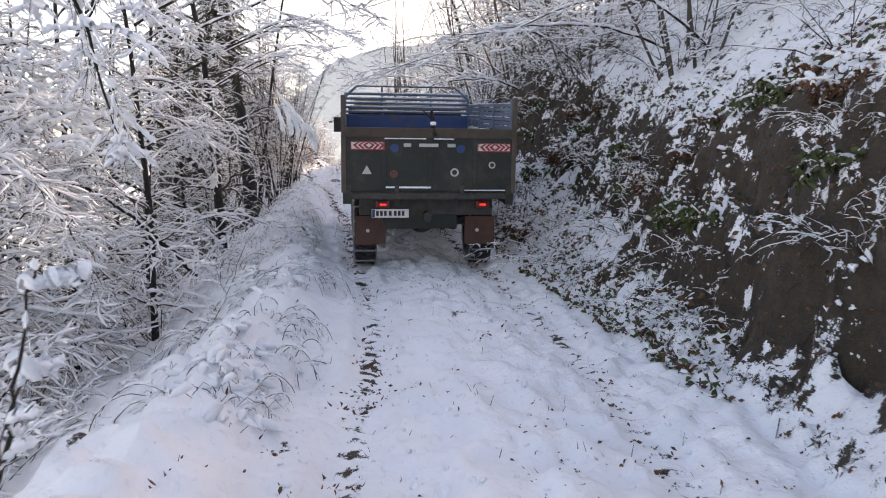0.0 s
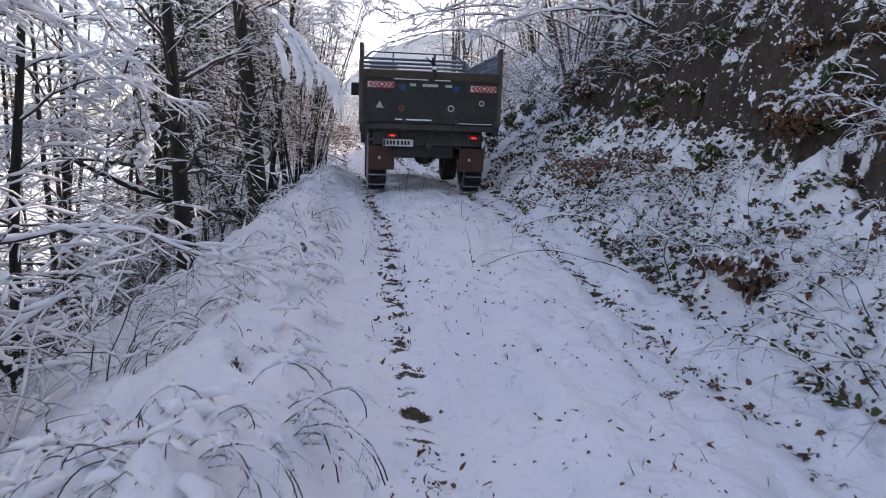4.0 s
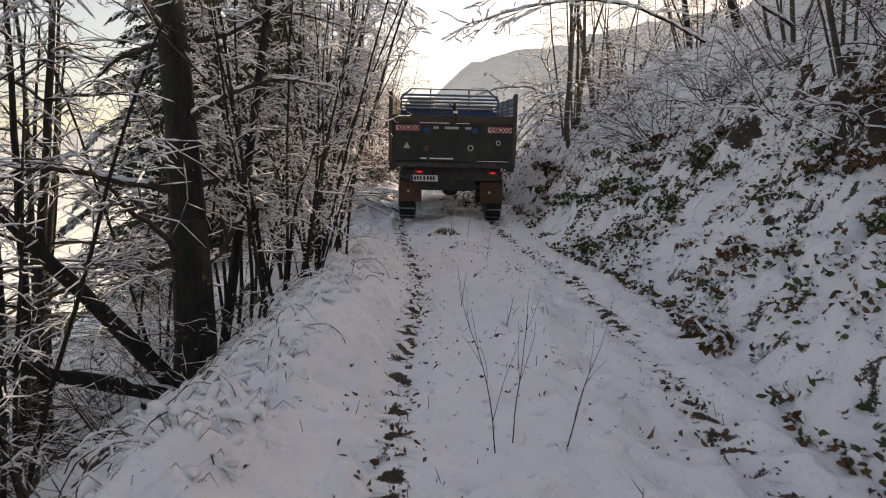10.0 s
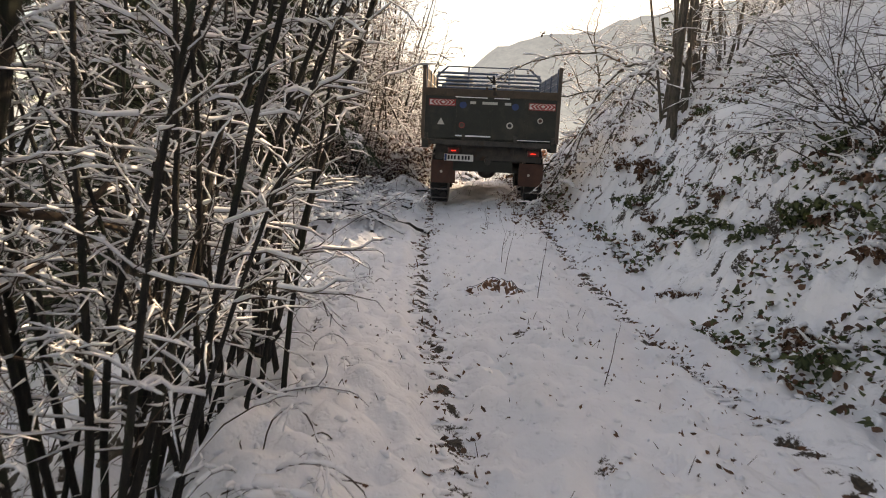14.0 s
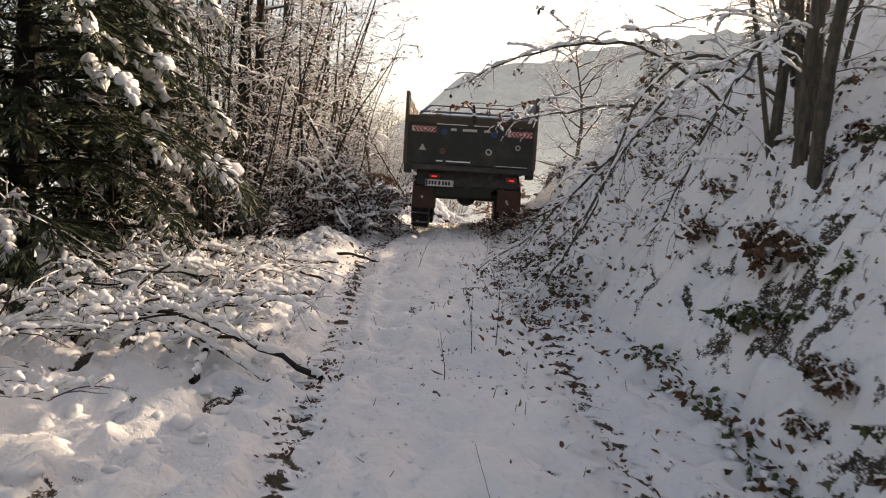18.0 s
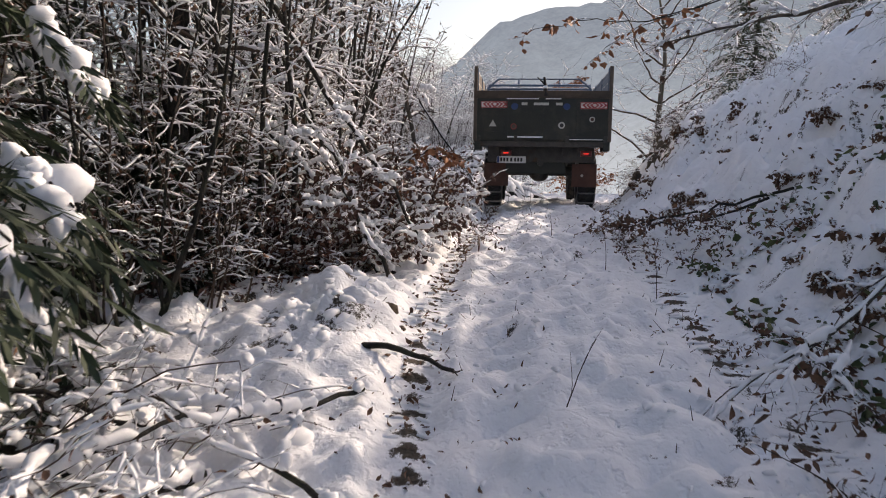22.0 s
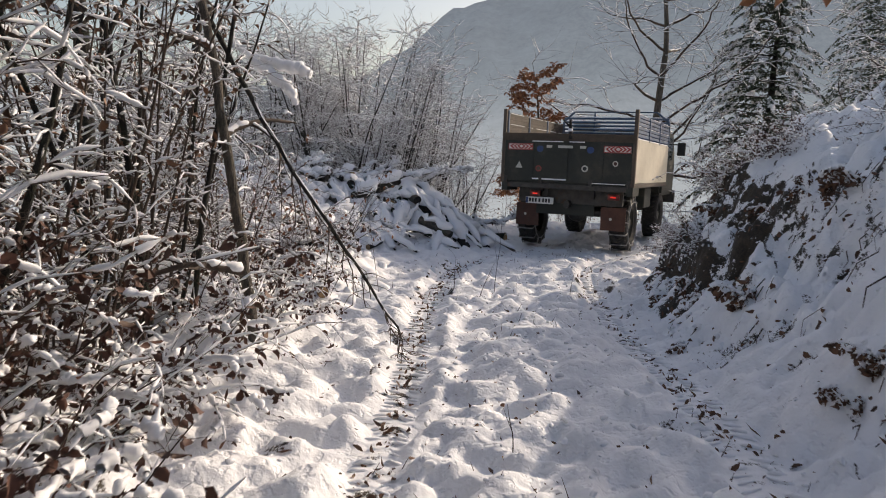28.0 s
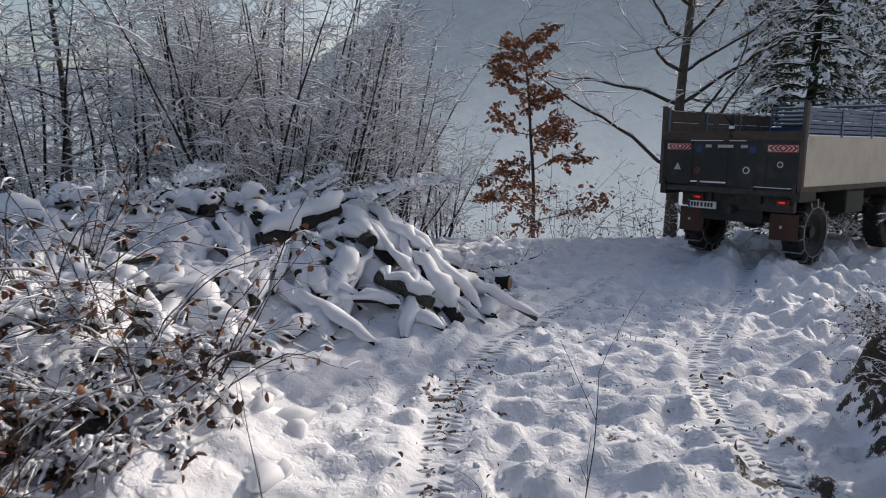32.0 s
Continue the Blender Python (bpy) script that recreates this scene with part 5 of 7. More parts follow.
# ---------------------------------------------------------------- distance
def build_mountains():
    """Wooded, snowed ridges across the valley; their haze is a glow in the material."""
    mat, nodes, links, shader = material("haze_glow_forest")
    fac = noise_tex(nodes, links, 0.035, 8, 0.75)
    fine = noise_tex(nodes, links, 0.16, 4, 0.8)
    col = ramp_node(nodes, links, fac, [(0.35, (0.07, 0.085, 0.09)), (0.65, (0.20, 0.22, 0.22))])
    col = mix_col(nodes, links, 0.25, col, ramp_node(nodes, links, fine, [(0.35, (0.05, 0.06, 0.065)), (0.7, (0.30, 0.32, 0.33))]))
    links.new(col, shader.inputs["Base Color"])
    shader.inputs["Roughness"].default_value = 1.0
    # haze painted as emission by height, palest low down for the valley fog
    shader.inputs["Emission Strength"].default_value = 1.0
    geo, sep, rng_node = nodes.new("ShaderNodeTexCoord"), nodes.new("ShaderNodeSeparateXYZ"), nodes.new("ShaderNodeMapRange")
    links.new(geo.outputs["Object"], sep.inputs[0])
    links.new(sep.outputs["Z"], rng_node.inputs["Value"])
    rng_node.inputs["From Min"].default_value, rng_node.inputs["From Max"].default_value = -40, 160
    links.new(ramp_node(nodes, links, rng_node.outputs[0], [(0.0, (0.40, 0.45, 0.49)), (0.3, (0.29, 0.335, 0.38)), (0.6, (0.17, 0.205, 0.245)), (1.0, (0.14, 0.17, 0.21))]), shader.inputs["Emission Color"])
    # skyline: degrees right of +y, height in degrees
    azs = np.array([-180, -120, -80, -55, -38, -24, -15, -11, -9, -6, 0, 7, 14, 24, 36, 50, 80, 120, 180.0])
    elev = np.array([6, 6, 5, 4.5, 4.5, 4.6, 5.6, 8.2, 10.6, 11.8, 12.8, 14.2, 14.6, 12.6, 10.0, 8, 6, 6, 6.0])
    rows, cols = 44, 420
    az = np.radians(np.linspace(-180, 180, cols))
    top = np.interp(np.degrees(az), azs, elev) + 0.8 * fbm(np.degrees(az) * 0.35, az * 0, 61, 4) + 0.35 * (vnoise(np.degrees(az) * 4.5, az * 0, 62) - 0.5)
    s = np.linspace(0, 1, rows)[:, None]
    dist = 430 + 420 * s + 50 * fbm(np.degrees(az)[None] * 0.25 + 0 * s, s * 4, 63, 3)
    high = -70 + (np.tan(np.radians(top))[None] * 850 + 70) * (s ** 1.25) + 14 * fbm(np.degrees(az)[None] * 0.5, s * 9, 64, 4) * np.minimum(s * 4, 1) * np.minimum((1 - s) * 6, 1)
    V = np.stack([np.sin(az)[None] * dist - 6, np.cos(az)[None] * dist + 40, high + 5], -1).reshape(-1, 3)
    i = (np.arange(rows - 1)[:, None] * cols + np.arange(cols - 1)[None]).ravel()
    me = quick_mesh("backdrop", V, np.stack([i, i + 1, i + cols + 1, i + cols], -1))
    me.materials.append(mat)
    tagged(new("backdrop", me), "wooded mountain ridge across the valley, haze and fog painted in", "mountain", kind="structure")


build_mountains()
truck, wheels = build_truck()

rng = np.random.default_rng(7)


def scatter(n, y0, y1, u0, u1, s0=0.8, s1=1.2):
    rows = []
    for k in range(n):
        y = y0 + (y1 - y0) * (k + rng.random()) / n
        u = u0 + (u1 - u0) * rng.random()
        rows.append((float(road_x(min(y, 56))) + u, y, rng.random() * 360, s0 + (s1 - s0) * rng.random()))
    return rows


# ---------------------------------------------------------------- below the track
edge_tree = frost_tree(1, 8.5, 0.115, 26, 2.7, 0.22, 0.10, 1.1)
edge_tree = plant("beech_tree", edge_tree, "young beech covered in frost beside the track", "tree", "bark", 0.007, 0.65)
set_down(edge_tree, [(-4.75, 15.35, 30, 1.0)])

old = frost_tree(2, 11, 0.23, 30, 2.3, 0.16, 0.06, 0.9)
old.stem((-0.1, 0.05, -0.1), (-0.75, -0.35, 1.0), 4.6, 0.10, 0.03, 12, 0.05, 0.05, main=True)
old.stem((-0.1, -0.1, -0.1), (-1.0, -0.5, 0.55), 4.2, 0.09, 0.03, 12, -0.04, 0.05, main=True)
second = old.stem((0.12, 0.5, -0.2), (0.06, 0.05, 1.0), 8.5, 0.06, 0.025, 12, 0.0, 0.03, main=True)
for sub in old.sides(second, 14, 2.4, 0.02, 6, 0.15, 0.14, 65, 0.25, 0.2, 0.2):
    old.sides(sub, 7, 0.7, 0.006, 3, 0.15, 0.2, 50, 0.05, 0.2)
old_tree = plant("beech_tree", old, "old mossy double-stemmed beech with low leaning limbs", "tree", "bark", 0.0075, 0.6)
set_down(old_tree, [(-5.75, 21.5, 15, 1.0)])

slope_tree = plant("beech_tree", frost_tree(5, 8.0, 0.07, 24, 2.7, 0.28, 0.05, 1.15), "frosted young beech on the slope below the track", "tree", "bark", 0.019, 0.97, group="trees below the track", lumpy=False)
set_down(slope_tree, [(-3.9, 9.6, 50, 0.75), (-4.9, 7.0, 200, 0.9), (-5.6, 10.8, 120, 0.9), (-5.2, 12.6, 290, 0.85), (-6.4, 8.4, 20, 1.0)] + scatter(9, 3, 14, -10.5, -5.2, 0.8, 1.15) + scatter(4, 4, 16, -19, -11, 0.9, 1.3))
dim_tree = plant("beech_tree", frost_tree(15, 8.0, 0.08, 18, 2.4, 0.2, 0.06, 0.75), "young beech with dark snow-lined twigs below the track", "tree", "bark", 0.010, 0.75, group="trees below the track", lumpy="far")
set_down(dim_tree, scatter(9, 12, 24, -9.5, -5.2, 0.8, 1.1) + scatter(11, 14, 29, -10.5, -5.2, 0.8, 1.15) + scatter(14, 13, 30, -16, -8.5, 0.9, 1.3))
coppice = plant("coppice_clump", stem_cluster(3, 7, 6.5, 0.025, 0.5, 0.12, 15, 0.75, 0.12), "clump of thin dark coppice stems with snowy twigs", "tree", "bark", 0.011, 0.85, group="coppice clumps", lumpy="far")
set_down(coppice, [(-5.3, 22.6, 0, 0.95), (-5.15, 23.6, 250, 0.95), (-5.7, 24.2, 140, 1.05), (-6.6, 24.4, 300, 1.1), (-7.3, 23.6, 100, 1.1), (-5.9, 19.0, 260, 0.9), (-4.95, 21.95, 330, 0.85), (-5.15, 22.5, 80, 0.8), (-4.85, 22.9, 190, 0.7)])
under = plant("understory_shrub", shrub(6, 13, 1.9, 0.010, 0.22, 1.0, 6), "low tangled shrub bowed under snow", "shrub", "twig", 0.019, 0.95, group="shrubs below the track", lumpy=False, stems=False)
set_down(under, scatter(13, 4, 10.5, -6.6, -3.2, 0.7, 1.2))
dim_shrub = shrub(16, 13, 1.8, 0.010, 0.18, 1.0, 6)
dim_under = plant("understory_shrub", dim_shrub, "brown twiggy undergrowth with a little snow", "shrub", "twig", 0.005, 0.5, group="shrubs below the track", leaves=tips(dim_shrub, 0.04, dim_shrub.rng), lumpy="far", stems=False)
set_down(dim_under, scatter(24, 14, 29, 3.3, 5.4, 0.6, 1.0) + scatter(44, 9, 26.5, -6.6, -3.7, 0.5, 0.9) + scatter(12, 12, 27, -10, -6.5, 0.9, 1.4) + [(-5.2, 21.8, 10, 0.6), (-5.4, 20.8, 190, 0.65), (-5.9, 22.3, 40, 0.8), (-5.3, 19.8, 130, 0.7), (-4.9, 18.6, 220, 0.6), (-6.9, 26.6, 0, 0.5), (-7.6, 27.8, 90, 0.6), (-6.6, 25.4, 200, 0.5)])

# ---------------------------------------------------------------- above the track
hill_tree = plant("hazel_tree", stem_cluster(8, 8, 6.5, 0.032, 0.5, 0.36, 12, 1.7, 0.10), "many-stemmed frosted hazel on the bank", "tree", "bark_grey", 0.014, 0.85, group="hazels above the track", lumpy="far")
set_down(hill_tree, [(0.9, 32.6, 0, 0.9), (-0.3, 37.5, 100, 0.8), (2.0, 19.5, 50, 1.0), (1.2, 23.5, 170, 1.0), (3.0, 15.2, 230, 0.9), (3.9, 11.5, 30, 0.9), (1.4, 44.8, 70, 0.8), (3.2, 47.6, 200, 0.9), (3.8, 42.4, 310, 0.9)] + scatter(22, 9, 32, 5.2, 15, 0.8, 1.2))
stool = stem_cluster(88, 9, 7.5, 0.045, 0.38, 0.10, 9, 1.5, 0.10)
stool_ob = plant("alder_tree", stool, "upright clump of stout brown alder stems on the bank", "tree", "bark_grey", 0.009, 0.75, group="stools on the bank", lumpy="far")
set_down(stool_ob, [(-2.03, 31.6, 0, 1.0), (-1.2, 33.9, 120, 0.7)])
lean = frost_tree(9, 8.5, 0.12, 18, 3.6, 0.14, 0.2, 0.8, -0.25)
lean_tree = plant("beech_tree", lean, "leaning bare beech above the earth bank with snowy limbs", "tree", "bark", 0.015, 0.85, group="trees above the track", lumpy="far")
set_down(lean_tree, [(5.6, 13.3, 0, 1.0), (5.1, 14.7, 20, 0.9), (3.6, 21.8, -15, 0.9), (2.9, 26.5, 10, 0.85), (6.5, 7.5, 0, 0.9)] + [(x, y, float(rng.normal(0, 40)), s) for x, y, _, s in scatter(12, 10, 33, 7, 22, 0.9, 1.3)] + [(1.4, 30.2, 20, 0.8), (2.6, 32.4, -30, 0.9), (0.9, 33.4, 60, 0.7), (4.2, 31.0, 10, 1.0), (3.4, 34.6, -60, 0.8), (5.6, 35.0, 90, 1.0)])
bank_shrub = plant("bank_shrub", shrub(10, 12, 1.5, 0.008, 0.30, 1.0, 6), "snowed twiggy shrub on the earth bank", "shrub", "twig", 0.010, 0.8, group="shrubs on the bank", lumpy="far", stems=False)
set_down(bank_shrub, scatter(12, 3, 13, 2.0, 3.0, 0.35, 0.6) + scatter(26, 7, 40, 3.2, 6.0, 0.7, 1.2) + scatter(8, 9, 16, 1.8, 3.0, 0.6, 0.9))

# ---------------------------------------------------------------- spruces
spruce = conifer("spruce", 11, 9.0, 2.5, "dark green spruce with snow pillows on its boughs", rows=34, snowy=0.6, bare=0.015)
set_down(spruce, [(-10.1, 32.7, 0, 1.15), (-9.9, 28.9, 70, 0.8), (-11.9, 31.4, 200, 1.1), (-10.6, 35.2, 130, 0.75)])
young = conifer("spruce", 17, 3.3, 1.35, "young spruce standing dark in the thicket's shade", rows=22, snowy=0.2, bare=0.02, blades=34)
set_down(young, [(-8.9, 36.8, 0, 0.5), (-9.5, 36.3, 80, 0.55), (-9.0, 37.6, 160, 0.5), (-9.8, 37.3, 240, 0.6), (-9.1, 35.9, 300, 0.4)])

far_spruce = conifer("spruce", 13, 12.5, 2.9, "spruce at the clearing's edge with snow along its drooping boughs", rows=40, snowy=1.0, bare=0.13, blades=9)
set_down(far_spruce, [(0.2, 62.4, 45, 1.0)])
# added off to the right, only to throw shade over the brush pile
shade_spruce = conifer("spruce", 14, 19.0, 4.6, "tall dark spruce added past the clearing to shade the brush pile", rows=46, snowy=0.7, bare=0.08, blades=9)
set_down(shade_spruce, [(7.5, 67.2, 90, 0.98), (6.2, 68.6, 210, 1.02)])

# ---------------------------------------------------------------- single boughs, brush and piles
def along(points, pieces):
    """A smooth polyline through the points."""
    pts = np.array(points, float)
    s = np.linspace(0, len(pts) - 1, pieces + 1)
    out = []
    for v in s:
        k = min(int(v), len(pts) - 2)
        f = v - k
        p0, p1, p2, p3 = pts[max(k - 1, 0)], pts[k], pts[k + 1], pts[min(k + 2, len(pts) - 1)]
        out.append(0.5 * (2 * p1 + (p2 - p0) * f + (2 * p0 - 5 * p1 + 4 * p2 - p3) * f**2 + (3 * p1 - p0 - 3 * p2 + p3) * f**3))
    return np.array(out)


def bough(name, label, points, r0, r1, seed, subs=8, sub_len=0.6, droop=0.2, load=0.02, share=0.85, leaves=0.0, leaf_mat="leaf_brown", leaf_size=0.06, bark="bark", category="branch", pieces=18, upness=0.1, angle=50, wiggle=0.012, twigs=4, first=0.15, group="", big=1.6):
    """One limb along a given line, with side shoots, snow and leaves."""
    base = np.array(points[0], float)
    sk = Skeleton(seed)
    line = along(points, pieces) - base
    line[1:] += sk.rng.normal(0, wiggle, (pieces, 3))
    nodes = []
    sk.count = 1
    sk.mains.append(1)
    for k in range(pieces):
        a, b = k / pieces, (k + 1) / pieces
        sk.rows.append((*line[k], *line[k + 1], r0 + (r1 - r0) * a, r0 + (r1 - r0) * b))
        sk.ids.append(1)
        d = line[k + 1] - line[k]
        nodes.append((line[k + 1], d / np.linalg.norm(d), b))
    for sub in sk.sides(nodes, subs, sub_len, max(r1 * 1.3, 0.005), 5, droop, 0.16, angle, upness, 0.2, first):
        sk.sides(sub, twigs, sub_len * 0.4, max(r1 * 0.7, 0.0032), 3, droop, 0.2, 45, 0.0, 0.25)
    pts = tips(sk, leaves, sk.rng) if leaves else None
    ob = plant(name, sk, label, category, bark, load, share, big, pts, leaf_mat, leaf_size, group, True, 6, r0 > 0.02)
    ob.matrix_basis = Matrix.Translation(base)
    return ob


def smooth_mesh(name, vf, mat):
    me = quick_mesh(name, *vf)
    me.materials.append(mat)
    me.polygons.foreach_set("use_smooth", np.ones(len(me.polygons), bool))
    return me


# overhanging, thickly snowed sprays on the outer side
def sleeve_bough(lines, seed, size=1.0):
    """Hanging shoots, each in one long soft sleeve of snow with the dark shoot on its upper face."""
    r = np.random.default_rng(seed)
    base = np.array(lines[0][0], float)
    ob = thing("snowy_bough", Matrix.Translation(base), "beech bough hanging over the track under thick sleeves of snow", "branch")
    for pts in lines:
        k = 22
        line = along(pts, k) - base
        line[1:] += r.normal(0, 0.006, (k, 3))
        v, f = loft(line[None], np.linspace(0.009, 0.003, k + 1)[None], 6)
        mesh_part("shoot", smooth_mesh("shoot", (v, f), M["twig"]), ob)
        wide = np.interp(np.linspace(0, 1, k + 1), [0, 0.3, 0.7, 0.93, 1], [0.03 * size, 0.062 * size, 0.058 * size, 0.036 * size, 0.012 * size]) * (0.75 + 0.5 * r.random(k + 1))
        soft = line + np.array([0.0, 0.02, 0.012]) + r.normal(0, 0.006, line.shape)
        mesh_part("snow_sleeve", smooth_mesh("snow_sleeve", loft(soft[None], wide[None], 9, 1.0, 0.22, r), M["snow"]), ob, "thick lumpy sleeve of snow")
    return ob


sleeve_bough([[(-3.65, 15.86, 3.9), (-3.1, 15.47, 3.28), (-2.75, 15.31, 2.92), (-2.66, 15.3, 2.43)], [(-3.03, 15.39, 3.2), (-2.83, 15.35, 2.92), (-2.75, 15.33, 2.73), (-2.73, 15.31, 2.53)], [(-3.42, 15.63, 3.59), (-3.18, 15.47, 3.2), (-3.1, 15.35, 3.0), (-3.1, 15.31, 2.75)], [(-3.49, 15.63, 3.59), (-3.34, 15.47, 3.35), (-3.23, 15.35, 3.04), (-3.24, 15.31, 2.87)], [(-3.26, 15.55, 3.43), (-3.07, 15.47, 3.2), (-2.96, 15.35, 3.04), (-2.95, 15.31, 2.85)], [(-3.65, 15.7, 3.59), (-3.49, 15.47, 3.28), (-3.42, 15.38, 3.08), (-3.4, 15.35, 2.92)], [(-2.95, 15.39, 3.12), (-2.87, 15.35, 3.0), (-2.82, 15.33, 2.87), (-2.82, 15.31, 2.71)]], 711, 0.8)
for k, (y, lift, reach) in enumerate([(15.0, 3.9, 2.6), (17.2, 4.3, 3.2), (18.8, 3.6, 2.2), (20.0, 4.6, 3.6), (22.0, 4.0, 3.0), (24.2, 4.6, 3.4), (25.5, 3.9, 2.6), (27.2, 4.3, 2.8), (10.6, 4.4, 2.6), (12.6, 4.2, 3.2), (13.6, 5.0, 3.8)]):
    x, z = float(road_x(y)) - 3.6, float(road_z(y)) + lift
    bough("snowy_limb", "snow-lined limb reaching from the outer trees over the track", [(x - 0.8, y + 0.5, z - 0.7), (x + reach * 0.35, y, z), (x + reach * 0.7, y - 0.4, z + 0.05), (x + reach, y - 0.7, z - 0.45)], 0.026, 0.004, 620 + k, 16, 1.1, 0.2, 0.018, 0.92, twigs=6, group="limbs from the outer side")
bough("snowy_bough", "white clump of frosted twigs hanging against a trunk", [(-4.3, 13.3, 3.1), (-4.35, 13.1, 2.7), (-4.2, 13.05, 2.3), (-4.1, 13.05, 1.85)], 0.012, 0.004, 75, 12, 0.6, 0.5, 0.045, 0.97, twigs=5, upness=-0.3)
bough("bare_limb", "dark bent limb rising from the slope", [(-3.5, 10.1, 0.45), (-4.0, 9.5, 1.2), (-4.6, 9.1, 1.72), (-5.6, 8.8, 1.95)], 0.035, 0.01, 76, 6, 0.8, 0.1, 0.012, 0.6)
bough("snowy_bough", "heavily frosted bough close beside the track", [(-3.4, 4.6, 4.4), (-2.75, 4.9, 3.4), (-2.45, 5.0, 2.7), (-2.3, 5.1, 2.0)], 0.022, 0.006, 77, 16, 0.9, 0.35, 0.032, 0.97, twigs=6)
bough("snowy_bough", "snow-capped twig close beside the track", [(-1.25, 1.5, 0.3), (-1.05, 1.6, 0.85), (-0.97, 1.6, 1.12), (-0.98, 1.7, 1.4)], 0.008, 0.003, 78, 4, 0.25, 0.3, 0.02, 0.9)
for k, (x, y, z) in enumerate([(-3.6, 7.3, 3.9), (-4.6, 11.5, 4.8), (-3.3, 9.2, 4.6), (-5.2, 6.3, 4.6), (-5.6, 9.5, 3.2), (-4.4, 7.9, 2.6)]):
    a = 0.5 * k
    bough("snowy_bough", "frosted beech spray below the track's edge", [(x - 1.6, y + 0.8, z - 0.5), (x - 0.8, y + 0.3, z + 0.1), (x, y, z), (x + 0.7, y - 0.3, z - 0.55)], 0.022, 0.004, 80 + k, 16, 1.0, 0.3, 0.026, 0.95, twigs=6, group="frosted sprays")
# limbs reaching over from the bank
for k, (x, y, z, dx, dz) in enumerate([(4.4, 11.3, 3.6, -3.6, 0.9), (4.2, 12.6, 4.0, -4.0, 0.4), (3.2, 16.0, 4.3, -3.4, 0.8), (2.6, 18.5, 4.0, -3.5, 0.5), (2.4, 21.0, 4.6, -4.4, 1.0), (1.6, 23.5, 5.2, -4.4, 0.6), (1.2, 26.0, 5.4, -4.2, 0.8), (2.6, 24.8, 6.0, -5.2, 1.0), (3.0, 20.0, 6.2, -5.4, 0.8), (3.6, 14.0, 5.6, -4.8, 1.0), (0.3, 27.6, 5.5, -4.0, 0.6), (4.2, 9.5, 4.9, -4.4, 1.2)]):
    bough("snowy_limb", "snow-lined limb arching from the bank over the track", [(x, y, z), (x + dx * 0.35, y - 0.4, z + dz), (x + dx * 0.7, y - 0.9, z + dz * 0.8), (x + dx, y - 1.2, z + dz * 0.2)], 0.028, 0.005, 100 + k, 15, 1.3, 0.12, 0.016, 0.9, twigs=5, group="limbs over the track")

# thicket on the outer side further up
thicket = stem_cluster(21, 8, 5.5, 0.028, 0.55, 0.16, 12, 0.9, 0.12)
thicket_ob = plant("thicket_clump", thicket, "dark thicket stems with snow and withered leaves", "shrub", "bark", 0.011, 0.8, leaves=tips(thicket, 0.16, thicket.rng), leaf_size=0.06, group="thicket beyond the spruces")
set_down(thicket_ob, [(-9.0, 35.9, 0, 0.8), (-8.6, 36.5, 90, 0.9), (-9.3, 37.4, 200, 1.0), (-8.9, 38.4, 20, 0.9), (-9.9, 38.6, 70, 1.1), (-9.4, 39.8, 130, 1.0), (-10.3, 36.4, 250, 1.1), (-9.9, 41.2, 300, 0.9), (-10.8, 34.8, 30, 1.1), (-11.4, 38.0, 160, 1.2), (-10.9, 40.2, 340, 1.1), (-8.7, 34.9, 280, 0.7), (-9.7, 43.2, 45, 0.9), (-10.6, 42.4, 210, 1.1), (-9.2, 37.0, 310, 1.1), (-9.6, 40.6, 15, 1.15), (-12.0, 41.0, 100, 1.2), (-12.4, 36.0, 190, 1.2)])
leafy = shrub(22, 20, 1.6, 0.010, 0.2, 0.85, 8)
leafy_ob = plant("leafy_shrub", leafy, "scrub with withered red-brown leaves under pillows of snow", "shrub", "twig", 0.009, 0.55, 3.2, tips(leafy, 1.0, leafy.rng), "leaf_dark", 0.066, "leafy scrub", stems=False, sides=6)
set_down(leafy_ob, [(-8.3, 37.7, 0, 0.9), (-8.15, 38.5, 110, 0.75), (-9.3, 38.7, 230, 0.9), (-8.9, 37.3, 60, 0.8), (-9.6, 40.2, 300, 1.0), (-9.2, 36.4, 170, 0.7), (-10.0, 41.8, 20, 0.9), (-8.75, 36.7, 40, 0.65), (-8.95, 36.0, 130, 0.7), (-8.5, 37.4, 260, 0.65)])
heavy = shrub(24, 22, 1.45, 0.009, 0.16, 0.62, 7)
heavy_ob = plant("leafy_shrub", heavy, "scrub with rusty leaves bent under thick snow pillows", "shrub", "twig", 0.023, 0.62, 1.6, tips(heavy, 0.95, heavy.rng), "leaf_dark", 0.06, "heavily snowed scrub", stems=False, sides=6)
set_down(heavy_ob, [(-8.05, 37.3, 0, 0.95), (-7.75, 38.1, 100, 0.85), (-8.6, 38.0, 200, 1.1), (-8.1, 38.9, 290, 0.9), (-8.9, 37.0, 40, 1.0), (-8.7, 39.6, 150, 0.9), (-9.0, 41.2, 250, 0.8), (-8.9, 43.6, 80, 0.6), (-4.2, 47.3, 10, 0.36), (-3.9, 46.3, 120, 0.4), (-4.5, 48.3, 230, 0.3)])
for k, pts in enumerate([[(-8.1, 37.6, 3.4), (-7.7, 37.7, 3.95), (-7.25, 37.8, 4.25), (-6.95, 37.9, 4.2)], [(-8.0, 38.2, 3.4), (-7.6, 38.3, 3.8), (-7.3, 38.4, 3.95), (-7.05, 38.5, 3.85)]]):
    bough("leafy_branch", "oak twig with russet leaves leaning over the track", pts, 0.010, 0.004, 131 + 10 * k, 12, 0.35, 0.35, 0.012, 0.5, 0.8, "leaf_red", 0.075, group="russet twigs")
